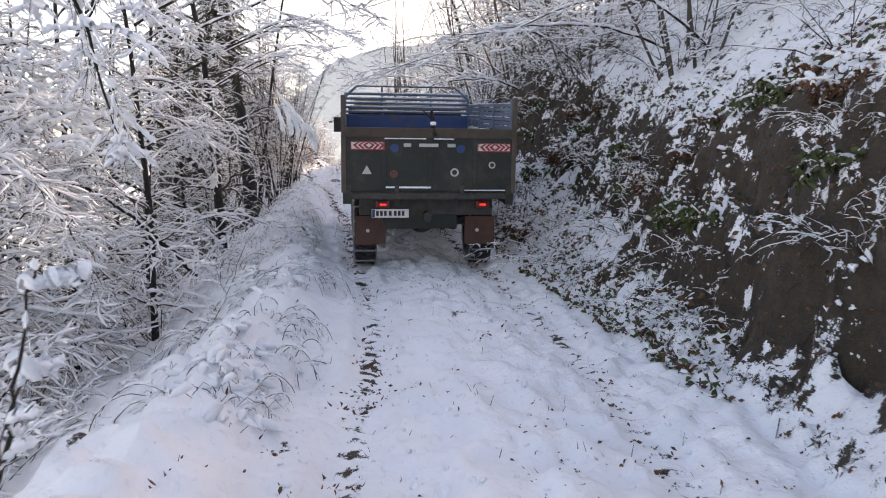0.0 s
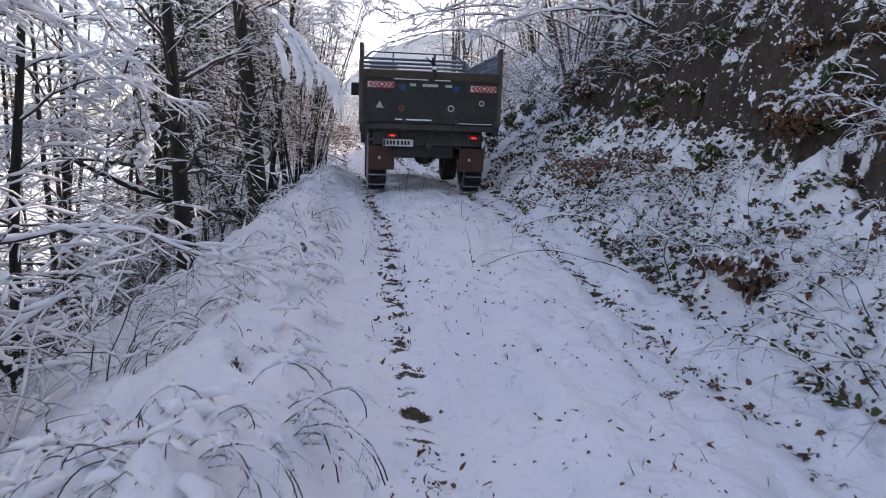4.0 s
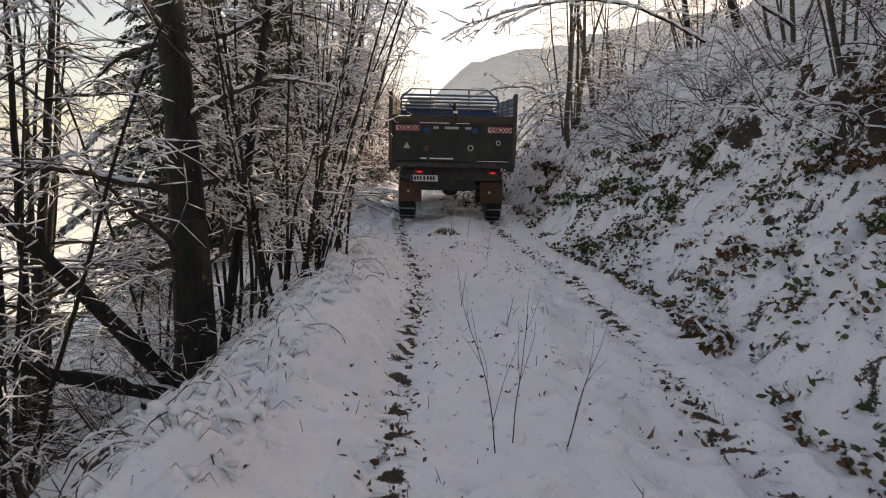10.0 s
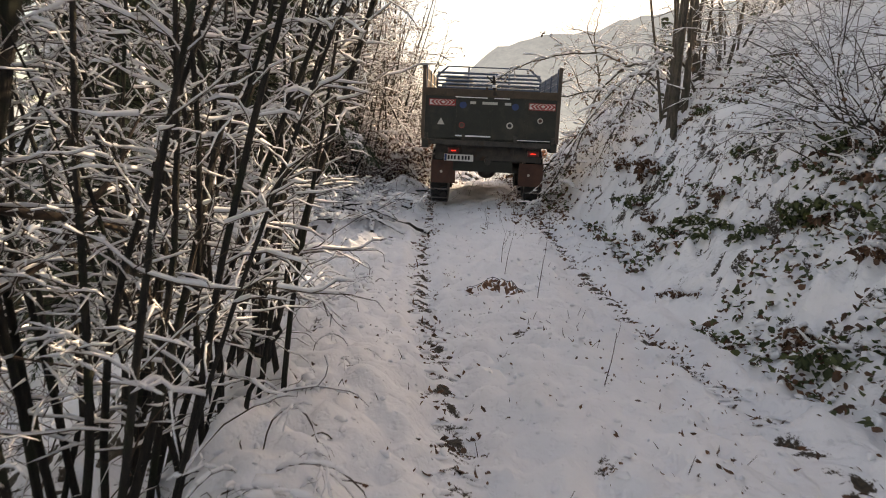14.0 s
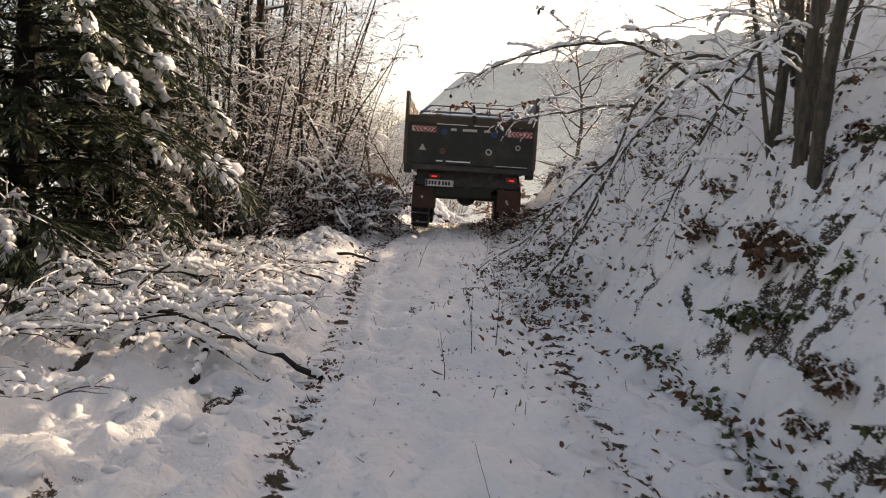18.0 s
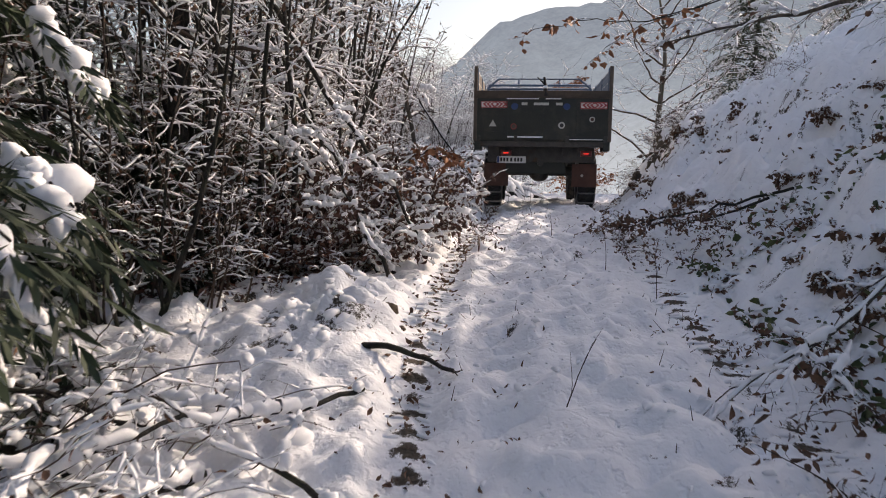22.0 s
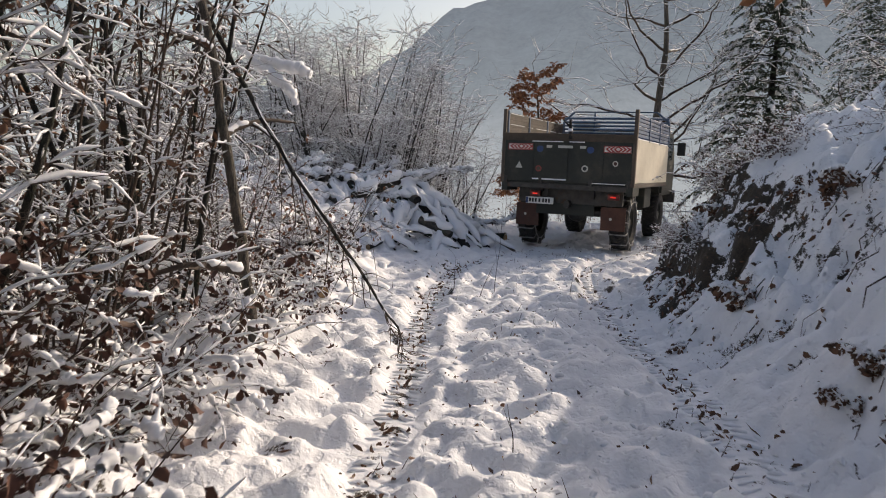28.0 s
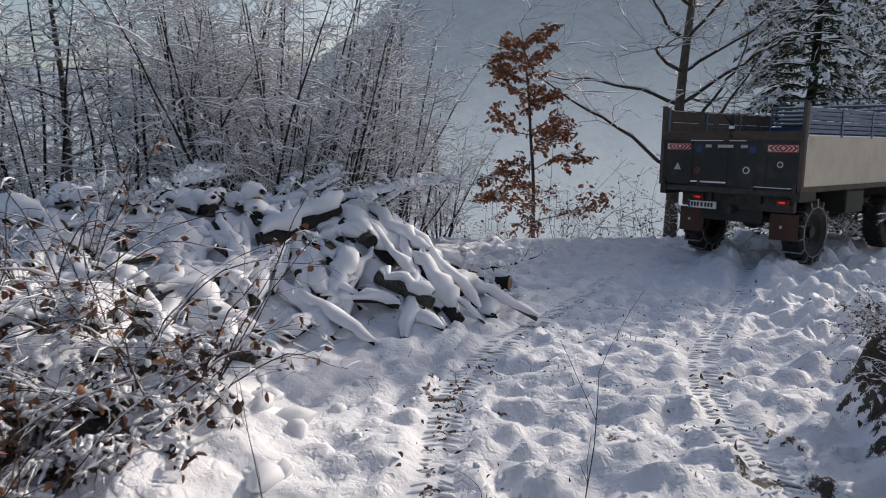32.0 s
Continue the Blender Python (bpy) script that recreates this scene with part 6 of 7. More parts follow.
bough("bare_twig", "thin arching bramble beside the track", [(-8.2, 39.0, 3.3), (-7.6, 39.2, 3.6), (-7.1, 39.3, 3.45), (-6.85, 39.35, 3.2)], 0.006, 0.003, 132, 4, 0.3, 0.3, 0.0, 0)
bough("bare_twig", "thin arching bramble beside the track", [(-8.2, 38.6, 3.25), (-7.5, 38.75, 3.42), (-6.9, 38.9, 3.38), (-6.5, 39.0, 3.25)], 0.006, 0.003, 133, 5, 0.3, 0.3, 0.0, 0)
bough("dead_trunk", "leaning dead stem with a thick crest of snow", [(-9.7, 36.0, 3.55), (-9.3, 36.5, 3.85), (-8.9, 37.0, 4.05), (-8.6, 37.35, 4.35)], 0.05, 0.03, 134, 3, 0.5, 0.1, 0.05, 1.0, big=0.7)
for k in range(7):
    x, y = -7.15 - 0.2 * k, 36.3 + 0.42 * k + 0.25 * (k % 2)
    bough("leaning_sapling", "thin leaning stem lined with snow", [(x, y, ground_at(x, y)), (x - 0.5, y + 0.1, 3.9), (x - 0.95, y + 0.15, 4.7), (x - 1.3, y + 0.3, 5.6)], 0.022, 0.008, 140 + k, 6, 0.6, 0.12, 0.024, 0.95, group="leaning stems")
bough("fallen_branch", "dark fallen stem under a long crest of snow", [(-8.5, 36.6, 5.7), (-7.95, 36.75, 4.75), (-7.5, 36.9, 4.1), (-7.1, 37.0, 3.42)], 0.026, 0.014, 152, 6, 0.5, 0.2, 0.032, 1.0, big=1.4, group="snow-crested stems")
bough("fallen_branch", "dark fallen stem under a long crest of snow", [(-8.9, 36.3, 4.9), (-8.3, 36.4, 4.35), (-7.8, 36.5, 3.85), (-7.4, 36.6, 3.4)], 0.024, 0.012, 153, 6, 0.5, 0.2, 0.032, 1.0, big=1.4, group="snow-crested stems")
bough("leaning_pole", "slender brown tree stem leaning at the track's edge", [(-8.5, 42.9, 3.2), (-8.75, 43.1, 4.4), (-9.05, 43.3, 5.6), (-9.4, 43.5, 7.2)], 0.045, 0.03, 150, 5, 0.8, 0.1, 0.01, 0.5, bark="bark_grey", category="tree")
bough("hanging_branch", "black broken branch hanging down to the snow", [(-9.6, 43.8, 6.8), (-9.1, 43.55, 5.75), (-8.5, 43.3, 4.9), (-7.87, 43.24, 4.06), (-7.44, 43.28, 3.45)], 0.026, 0.008, 151, 15, 0.75, 0.12, 0.004, 0.3, first=0.4, upness=-0.75, angle=35, twigs=3)

alder = frost_tree(71, 8.0, 0.10, 16, 2.0, 0.1, 0.22, 0.7)
alder_ob = plant("alder_tree", alder, "dark mossy alder standing in the thicket", "tree", "bark", 0.012, 0.65, leaves=tips(alder, 0.05, alder.rng), group="alders in the thicket")
set_down(alder_ob, [(-9.08, 36.1, 0, 1.0), (-8.7, 36.35, 80, 0.85), (-9.5, 37.9, 160, 1.1), (-10.0, 39.6, 240, 1.0), (-9.5, 34.3, 320, 0.8), (-10.8, 44.3, 60, 1.0), (-10.0, 42.1, 130, 0.9), (-9.4, 41.0, 200, 0.8), (-10.8, 46.2, 290, 0.8)])
brake = stem_cluster(72, 10, 4.0, 0.018, 0.6, 0.22, 11, 0.7, 0.12)
brake_ob = plant("thicket_clump", brake, "brown undergrowth stems with withered leaves and snow", "shrub", "twig", 0.010, 0.7, leaves=tips(brake, 0.2, brake.rng), group="undergrowth by the leaning pole", leaf_size=0.055)
set_down(brake_ob, [(-9.9, 43.1, 0, 0.8), (-10.6, 44.6, 90, 0.9), (-9.7, 42.4, 180, 0.9), (-10.7, 43.4, 270, 1.0), (-10.2, 45.6, 45, 0.5), (-11.3, 45.4, 135, 0.8), (-9.2, 41.4, 225, 0.8), (-9.6, 44.5, 315, 0.4), (-9.3, 33.3, 70, 0.7), (-8.4, 35.3, 110, 0.55), (-9.0, 35.0, 150, 0.7)])

# fallen branches in the brush between track and spruces
brush = np.random.default_rng(31)
for k in range(26):
    y = 28.2 + 5.4 * brush.random()
    x = float(road_x(y)) - 1.9 - 1.6 * brush.random()
    a, L = brush.random() * 2 * np.pi, 0.6 + 0.7 * brush.random()
    dx, dy = L * np.cos(a), L * np.sin(a)
    z0, z1, z2 = ground_at(x - dx, y - dy), ground_at(x, y), ground_at(x + dx, y + dy)
    lift = 0.08 + 0.32 * brush.random()
    bough("fallen_branch", "fallen branch with a thick ridge of snow", [(x - dx, y - dy, z0 + 0.03), (x - dx * 0.3, y - dy * 0.3, z1 + lift * 0.7), (x + dx * 0.4, y + dy * 0.4, z1 + lift), (x + dx, y + dy, z2 + lift * (0.2 + 1.2 * brush.random()))], 0.013 + 0.012 * brush.random(), 0.006, 200 + k, 9, 0.6, 0.12, 0.028, 0.75, angle=60, twigs=4, group="fallen branches", big=1.0, upness=0.25)
heaps = []
for k in range(170):
    y = 27.6 + 6.2 * brush.random()
    x = float(road_x(y)) - 1.6 - 2.6 * brush.random() ** 1.2
    a = brush.random() * 2 * np.pi
    r = 0.03 + 0.035 * brush.random() ** 2
    heaps.append(((x, y, ground_at(x, y) + r * 0.15), (np.cos(a), np.sin(a), brush.normal(0, 0.2)), r * (2 + 3 * brush.random()), r))
for k in range(120):
    x, y = -7.4 + 0.42 * brush.normal(), 35.2 + 0.65 * brush.normal()
    if x > float(road_x(y)) - 1.5:
        continue
    a, r = brush.random() * 2 * np.pi, 0.022 + 0.035 * brush.random() ** 2
    heaps.append(((x, y, ground_at(x, y) - r * 0.2), (np.cos(a), np.sin(a), brush.normal(0, 0.2)), r * (2 + 2 * brush.random()), r))
for k in range(130):
    y = 43.0 + 5.6 * brush.random()
    x = -8.35 - 2.6 * brush.random()
    a = brush.random() * 2 * np.pi
    r = 0.035 + 0.055 * brush.random() ** 1.5
    heaps.append(((x, y, ground_at(x, y) - r * 0.1), (np.cos(a), np.sin(a), brush.normal(0, 0.35)), r * (2 + 3 * brush.random()), r))
tagged(new("snow_heaps", smooth_mesh("snow_heaps", pillows(heaps), M["snow"])), "lumps of snow over low brush", "snow", kind="stuff")
bough("ground_stick", "dark bare stick lying on the snow", [(-6.92, 34.55, 2.99), (-6.7, 34.5, 3.02), (-6.45, 34.42, 3.0), (-6.24, 34.3, 2.95)], 0.024, 0.012, 260, 2, 0.2, 0, 0.0, 0, pieces=8, wiggle=0.006)

# brambles bowed under snow between the track and the thicket
bramble = shrub(64, 15, 1.5, 0.008, 0.26, 1.0, 6)
bramble_ob = plant("bramble", bramble, "tangle of arching brambles with sleeves of snow", "shrub", "twig", 0.008, 0.8, 1.5, tips(bramble, 0.10, bramble.rng), "leaf_brown", 0.06, "snowed brambles", stems=False, sides=5)
set_down(bramble_ob, [(-7.9, 32.2, 170, 1.0), (-7.5, 32.9, 250, 0.7), (-8.3, 39.4, 270, 0.7), (-8.9, 40.6, 350, 0.9), (-9.2, 42.0, 60, 0.9)])
# rubble mound
mound = thing("rubble_mound", Matrix.Translation((-7.25, 35.1, 3.0)), "rubble mound capped with snow at the track's edge", "mound")
for k in range(5):
    a = brush.random() * 2 * np.pi
    q = 0.35 + 0.2 * brush.random()
    bm = bmesh.new()
    bmesh.ops.create_icosphere(bm, subdivisions=2, radius=0.05 + 0.05 * brush.random())
    for v in bm.verts:
        v.co *= 0.75 + 0.5 * noise.noise(v.co * 6 + Vector((k * 3.1, 0, 0)))
    x, y = q * np.cos(a), q * np.sin(a)
    bmesh.ops.translate(bm, verts=bm.verts, vec=(x, y, ground_at(-7.25 + x, 35.1 + y) - 3.07))
    part("stone", bm, M["earth"], mound)


# the brush pile beside the clearing
def build_pile():
    r = np.random.default_rng(41)
    pile = thing("brush_pile", Matrix.Translation((-10.0, 50.6, 3.2)), "long pile of cut branches buried under snow pillows", "brush pile")
    for k in range(330):
        s, c = -3.6 + 6.7 * r.random(), -1.6 + 2.3 * r.random()
        x, y = -10.6 + s * 0.93 - c * 0.36, 50.6 + s * 0.36 + c * 0.93
        if k >= 240:
            x, y = -11.9 + 2.3 * r.random(), 46.7 + 3.4 * r.random()
        a = -0.85 + r.normal(0, 0.55) + (1.3 if r.random() < 0.2 else 0)
        thin = r.random() < 0.6
        L = (0.5 if thin else 0.3) + 0.75 * r.random()
        d = np.array([np.cos(a), np.sin(a)]) * L / 2
        z0, z1 = ground_at(x - d[0], y - d[1]), ground_at(x + d[0], y + d[1])
        rad = 0.012 + 0.02 * r.random() if thin else 0.045 + 0.055 * r.random() ** 1.5
        lift = rad * 0.25 + 0.09 * r.random() ** 3
        p0 = np.array((x - d[0] + 10.0, y - d[1] - 50.6, z0 + lift - 3.2))
        p1 = np.array((x + d[0] + 10.0, y + d[1] - 50.6, z1 + lift * 1.5 - 3.2))
        stick = part("branch" if thin else "log", rod(p0, p1, rad, 9, rad * 0.85), M["bark" if k % 3 else "bark_grey"], pile)
        e = (p1 - p0) / np.linalg.norm(p1 - p0)
        if not thin:
            part("cut_end", rod(p1, p1 + e * 0.006, rad * 0.82, 10), M["wood_cut" if k % 4 == 0 else "bark"], stick)
        # a blanket of snow along its upper side
        n = 9
        t = np.linspace(0.02, 1.03, n)[:, None]
        thick = rad * 0.7 + 0.03 + 0.07 * r.random() ** 1.5
        line = p0 * (1 - t) + p1 * t + np.array([0, 0, 1.0]) * (rad * 0.75 + thick * 0.35) + r.normal(0, 0.022, (n, 3))
        prof = np.array([0.25, 0.75, 0.95, 1.0, 0.9, 1.0, 0.95, 0.8, 0.3]) * (0.5 + 0.8 * r.random(n)) * thick
        mesh_part("snow_blanket", smooth_mesh("snow_blanket", loft(line[None], prof[None], 8, 0.75, 0.3, r), M["snow"]), stick)
    for x, y, a, rad, L in ((-7.75, 51.9, 0.5, 0.10, 0.7), (-7.9, 51.3, 0.2, 0.09, 0.6), (-7.6, 52.6, -0.3, 0.11, 0.8), (-8.66, 44.95, -1.2, 0.06, 0.35)):
        z = ground_at(x, y)
        d = Vector((math.cos(a), math.sin(a), 0)) * L / 2
        log = thing("log", Matrix.Translation((x, y, z + rad * 0.7)), "short sawn log with a snow cap", "log", "sawn logs")
        part("bark_side", rod(-d, d, rad, 14), M["bark"], log)
        for s in (-1, 1):
            part("cut_end", rod(s * d, s * d * 1.006, rad * 0.95, 14), M["wood_cut"], log, "ochre sawn end")
        cap = smooth_mesh("snow_cap", pillows([((0, 0, rad * 0.9), tuple(d), L * 1.05, rad * 0.75)], 8), M["snow"])
        mesh_part("snow_cap", cap, log)
    for k in range(8):
        s = -2.6 + 0.75 * k
        x, y = -10.6 + s * 0.93, 50.6 + s * 0.36
        a = 0.35 + r.normal(0, 0.5)
        z = ground_at(x, y)
        bough("pile_branch", "snowed branch sticking out of the brush pile", [(x, y, z - 0.05), (x + 0.4 * np.cos(a), y + 0.4 * np.sin(a), z + 0.12), (x + 0.9 * np.cos(a), y + 0.9 * np.sin(a), z + 0.22), (x + 1.3 * np.cos(a), y + 1.3 * np.sin(a), z + 0.2 + 0.3 * r.random())], 0.035, 0.012, 300 + k, 7, 0.5, 0.1, 0.03, 0.95, leaves=0.05, group="branches on the pile")


build_pile()

# scrub in front of the pile
near = shrub(43, 16, 1.3, 0.007, 0.2, 0.8, 6)
near_ob = plant("twiggy_shrub", near, "dark twiggy shrub with a few pale leaves over lumps of snow", "shrub", "twig", 0.006, 0.35, 1.4, tips(near, 0.06, near.rng), "leaf_red", 0.06, "scrub by the pile", stems=False, sides=6)
set_down(near_ob, [(-9.3, 46.9, 0, 0.9), (-9.9, 47.6, 100, 1.0), (-10.6, 46.8, 200, 1.0), (-9.6, 45.6, 300, 0.8), (-10.9, 48.3, 40, 1.1), (-9.4, 44.5, 160, 0.8)])
litter = shrub(44, 14, 0.75, 0.006, 0.4, 0.9, 6)
litter_ob = plant("leafy_shrub", litter, "low bramble with dead brown leaves under lumps of snow", "shrub", "twig", 0.024, 0.75, 1.5, tips(litter, 0.45, litter.rng), "leaf_dark", 0.07, "brambles by the pile", stems=False)
set_down(litter_ob, [(-9.35, 46.5, 0, 0.8), (-9.75, 46.2, 80, 0.9), (-10.0, 46.9, 170, 1.0), (-9.5, 47.1, 260, 0.9), (-10.4, 46.3, 40, 1.0), (-9.0, 45.6, 130, 0.6), (-8.7, 44.4, 220, 0.5), (-9.5, 44.9, 300, 0.7)])

# trees round the clearing
fan = stem_cluster(51, 12, 4.6, 0.032, 0.4, 0.34, 19, 1.3, -0.02)
fan_ob = plant("fan_shrub", fan, "wide fan of bare frosted stems behind the pile", "shrub", "bark", 0.011, 0.9, group="bare shrubs at the edge", lumpy="far")
set_down(fan_ob, [(-10.6, 53.6, 0, 1.0), (-11.9, 54.2, 90, 0.9), (-14.0, 53.0, 200, 0.9), (-9.2, 56.0, 40, 0.7), (-13.0, 56.5, 300, 1.0), (-16.0, 55.0, 120, 1.0), (-11.2, 55.4, 160, 0.95), (-12.6, 53.2, 250, 0.8), (-9.9, 54.6, 20, 0.75), (-14.8, 54.6, 70, 0.9), (-8.6, 57.4, 220, 0.5), (-17.5, 52.6, 10, 1.0), (-10.0, 53.3, 310, 0.8), (-11.0, 53.0, 130, 0.9), (-12.2, 55.6, 30, 1.05), (-9.6, 55.4, 260, 0.8)])
edge = plant("bare_tree", frost_tree(52, 6.5, 0.08, 16, 1.8, 0.0, 0.3, 0.7), "bare young tree touched with snow beside the pile", "tree", "bark_grey", 0.010, 0.7, group="bare trees at the edge", lumpy="far")
set_down(edge, [(-13.2, 52.4, 10, 0.8), (-15.5, 51.0, 80, 1.0), (-12.0, 58.0, 200, 0.9)])
big = frost_tree(53, 8.5, 0.15, 26, 4.6, -0.05, 0.16, 1.0)
bare_ob = plant("bare_tree", big, "spreading bare tree with snow on its branches", "tree", "bark_grey", 0.012, 0.8, lumpy="far")
set_down(bare_ob, [(-3.45, 60.2, 60, 1.2)])
russet = frost_tree(54, 4.9, 0.05, 20, 1.7, 0.05, 0.22, 0.9)
russet_ob = plant("oak_sapling", russet, "young oak still holding its russet leaves", "tree", "bark_grey", 0.008, 0.5, leaves=np.concatenate([tips(russet, 0.9, russet.rng), tips(russet, 0.7, russet.rng)]), leaf_mat="leaf_red", leaf_size=0.095)
set_down(russet_ob, [(-6.65, 59.4, 0, 1.12)])
weed = shrub(55, 9, 1.5, 0.006, 0.0, 0.35, 5)
weed_ob = plant("edge_scrub", weed, "low frosted scrub along the clearing's edge", "shrub", "twig", 0.007, 0.8, leaves=tips(weed, 0.10, weed.rng), leaf_size=0.06, group="scrub along the edge", stems=False, lumpy="far")
set_down(weed_ob, [(-11.5 + 0.62 * k + 0.2 * (k % 3), 57.8 + 0.5 * (k % 4), 77 * k, 0.75 + 0.2 * (k % 3)) for k in range(20)])

# hazels arching down from the bank, and leafy twigs at its foot
for k, pts in enumerate([[(-1.3, 33.6, 4.6), (-2.3, 33.5, 5.5), (-3.1, 33.45, 5.1), (-3.6, 33.25, 3.7), (-4.3, 33.0, 2.75)], [(-1.2, 33.2, 4.6), (-2.4, 33.0, 5.3), (-3.2, 32.8, 4.6), (-3.8, 32.4, 3.4), (-4.2, 32.2, 2.7)], [(-1.6, 34.2, 4.5), (-2.6, 34.2, 5.0), (-3.5, 34.3, 4.3), (-4.3, 34.2, 3.4), (-4.9, 34.0, 2.95)], [(-1.4, 32.8, 4.6), (-2.0, 32.0, 5.4), (-2.6, 31.6, 4.8), (-3.1, 31.4, 3.7)], [(-1.5, 34.6, 4.8), (-3.0, 34.8, 5.9), (-4.4, 35.2, 5.9), (-5.4, 35.4, 5.5)], [(-1.6, 36.5, 4.8), (-2.8, 37.0, 5.5), (-4.0, 37.2, 5.4), (-5.0, 37.3, 5.2)]]):
    bough("hazel_bough", "arching hazel bough with snow and withered hanging leaves", pts, 0.034, 0.006, 400 + k, 16, 1.0, 0.28, 0.020, 0.85, 0.16, "leaf_brown", 0.065, "bark_grey", pieces=22, twigs=4, group="hazel boughs")
twig = shrub(61, 9, 0.85, 0.005, 0.25, 0.9, 5)
twig_ob = plant("leafy_twigs", twig, "dark twigs with curled brown leaves in the snow", "shrub", "twig", 0.006, 0.4, 1.5, tips(twig, 0.7, twig.rng), "leaf_brown", 0.045, "leafy twigs at the bank", stems=False)
set_down(twig_ob, [(-5.0, 38.3, 0, 0.6), (-4.6, 37.7, 90, 0.7), (-4.2, 37.3, 180, 0.7), (-5.3, 38.7, 270, 0.4), (-4.4, 35.6, 140, 0.6), (-4.0, 34.3, 210, 0.8), (-4.3, 33.0, 320, 0.8)])
for k, pts in enumerate([[(-3.9, 37.0, 3.95), (-4.5, 37.5, 3.72), (-5.05, 38.2, 3.55), (-5.55, 38.8, 3.42)], [(-4.0, 37.4, 3.85), (-4.5, 37.95, 3.6), (-4.95, 38.5, 3.5), (-5.3, 39.0, 3.4)]]):
    bough("leafy_branch", "fallen leafy branch reaching from the bank onto the track", pts, 0.014, 0.004, 460 + k, 18, 0.45, 0.1, 0.006, 0.5, 0.8, "leaf_brown", 0.05, twigs=4, upness=0.2, group="leafy branches on the track")
end_shrub = shrub(62, 16, 1.2, 0.007, 0.2, 1.0, 6)
end_ob = plant("bank_shrub", end_shrub, "frosted shrub on the end of the bank", "shrub", "twig", 0.008, 0.75, leaves=tips(end_shrub, 0.3, end_shrub.rng), leaf_size=0.045, group="shrubs at the bank's end", stems=False)
set_down(end_ob, [(-4.6, 46.9, 0, 0.42), (-4.2, 47.6, 80, 0.5), (-3.8, 46.4, 160, 0.5), (-3.4, 48.3, 250, 0.6), (-4.3, 48.6, 310, 0.42), (-3.2, 45.0, 20, 0.5), (-2.8, 43.2, 100, 0.5), (-4.6, 46.0, 40, 0.38), (-3.7, 47.4, 300, 0.55), (-4.7, 47.6, 10, 0.36)])

# frosted trees on the rise beyond the bank
set_down(copy_thing(bare_ob, Matrix()), [(2.5, 57.5, 200, 0.8), (7.5, 60.5, 120, 0.8)])
set_down(copy_thing(end_ob, Matrix()), [(-2.6 + 0.4 * (k % 4), 35.5 + 1.6 * k, 63 * k, 0.4 + 0.1 * (k % 3)) for k in range(5)])

# a twig with a few leaves left, across the track
bough("leafy_twig", "thin bare twig with a few withered leaves hanging over the track", [(-3.9, 39.9, 6.2), (-4.97, 39.66, 5.85), (-5.7, 39.5, 5.85), (-6.4, 39.42, 5.72)], 0.010, 0.003, 450, 10, 0.5, 0.2, 0.004, 0.4, 0.3, "leaf_red", 0.10, twigs=3)
bough("leafy_twig", "thin bare twig with a few withered leaves hanging over the track", [(-3.2, 41.0, 6.8), (-4.2, 40.9, 6.3), (-5.0, 40.7, 6.0), (-5.6, 40.6, 5.6)], 0.010, 0.003, 451, 10, 0.6, 0.25, 0.006, 0.5, 0.25, "leaf_red", 0.10, twigs=3)
sleeve_bough([[(-9.7, 45.1, 5.95), (-9.23, 45.06, 5.58), (-9.08, 45.06, 5.48), (-8.98, 45.04, 5.31)], [(-9.5, 45.1, 5.8), (-9.1, 45.1, 5.7), (-8.95, 45.1, 5.68), (-8.85, 45.1, 5.62)]], 712)
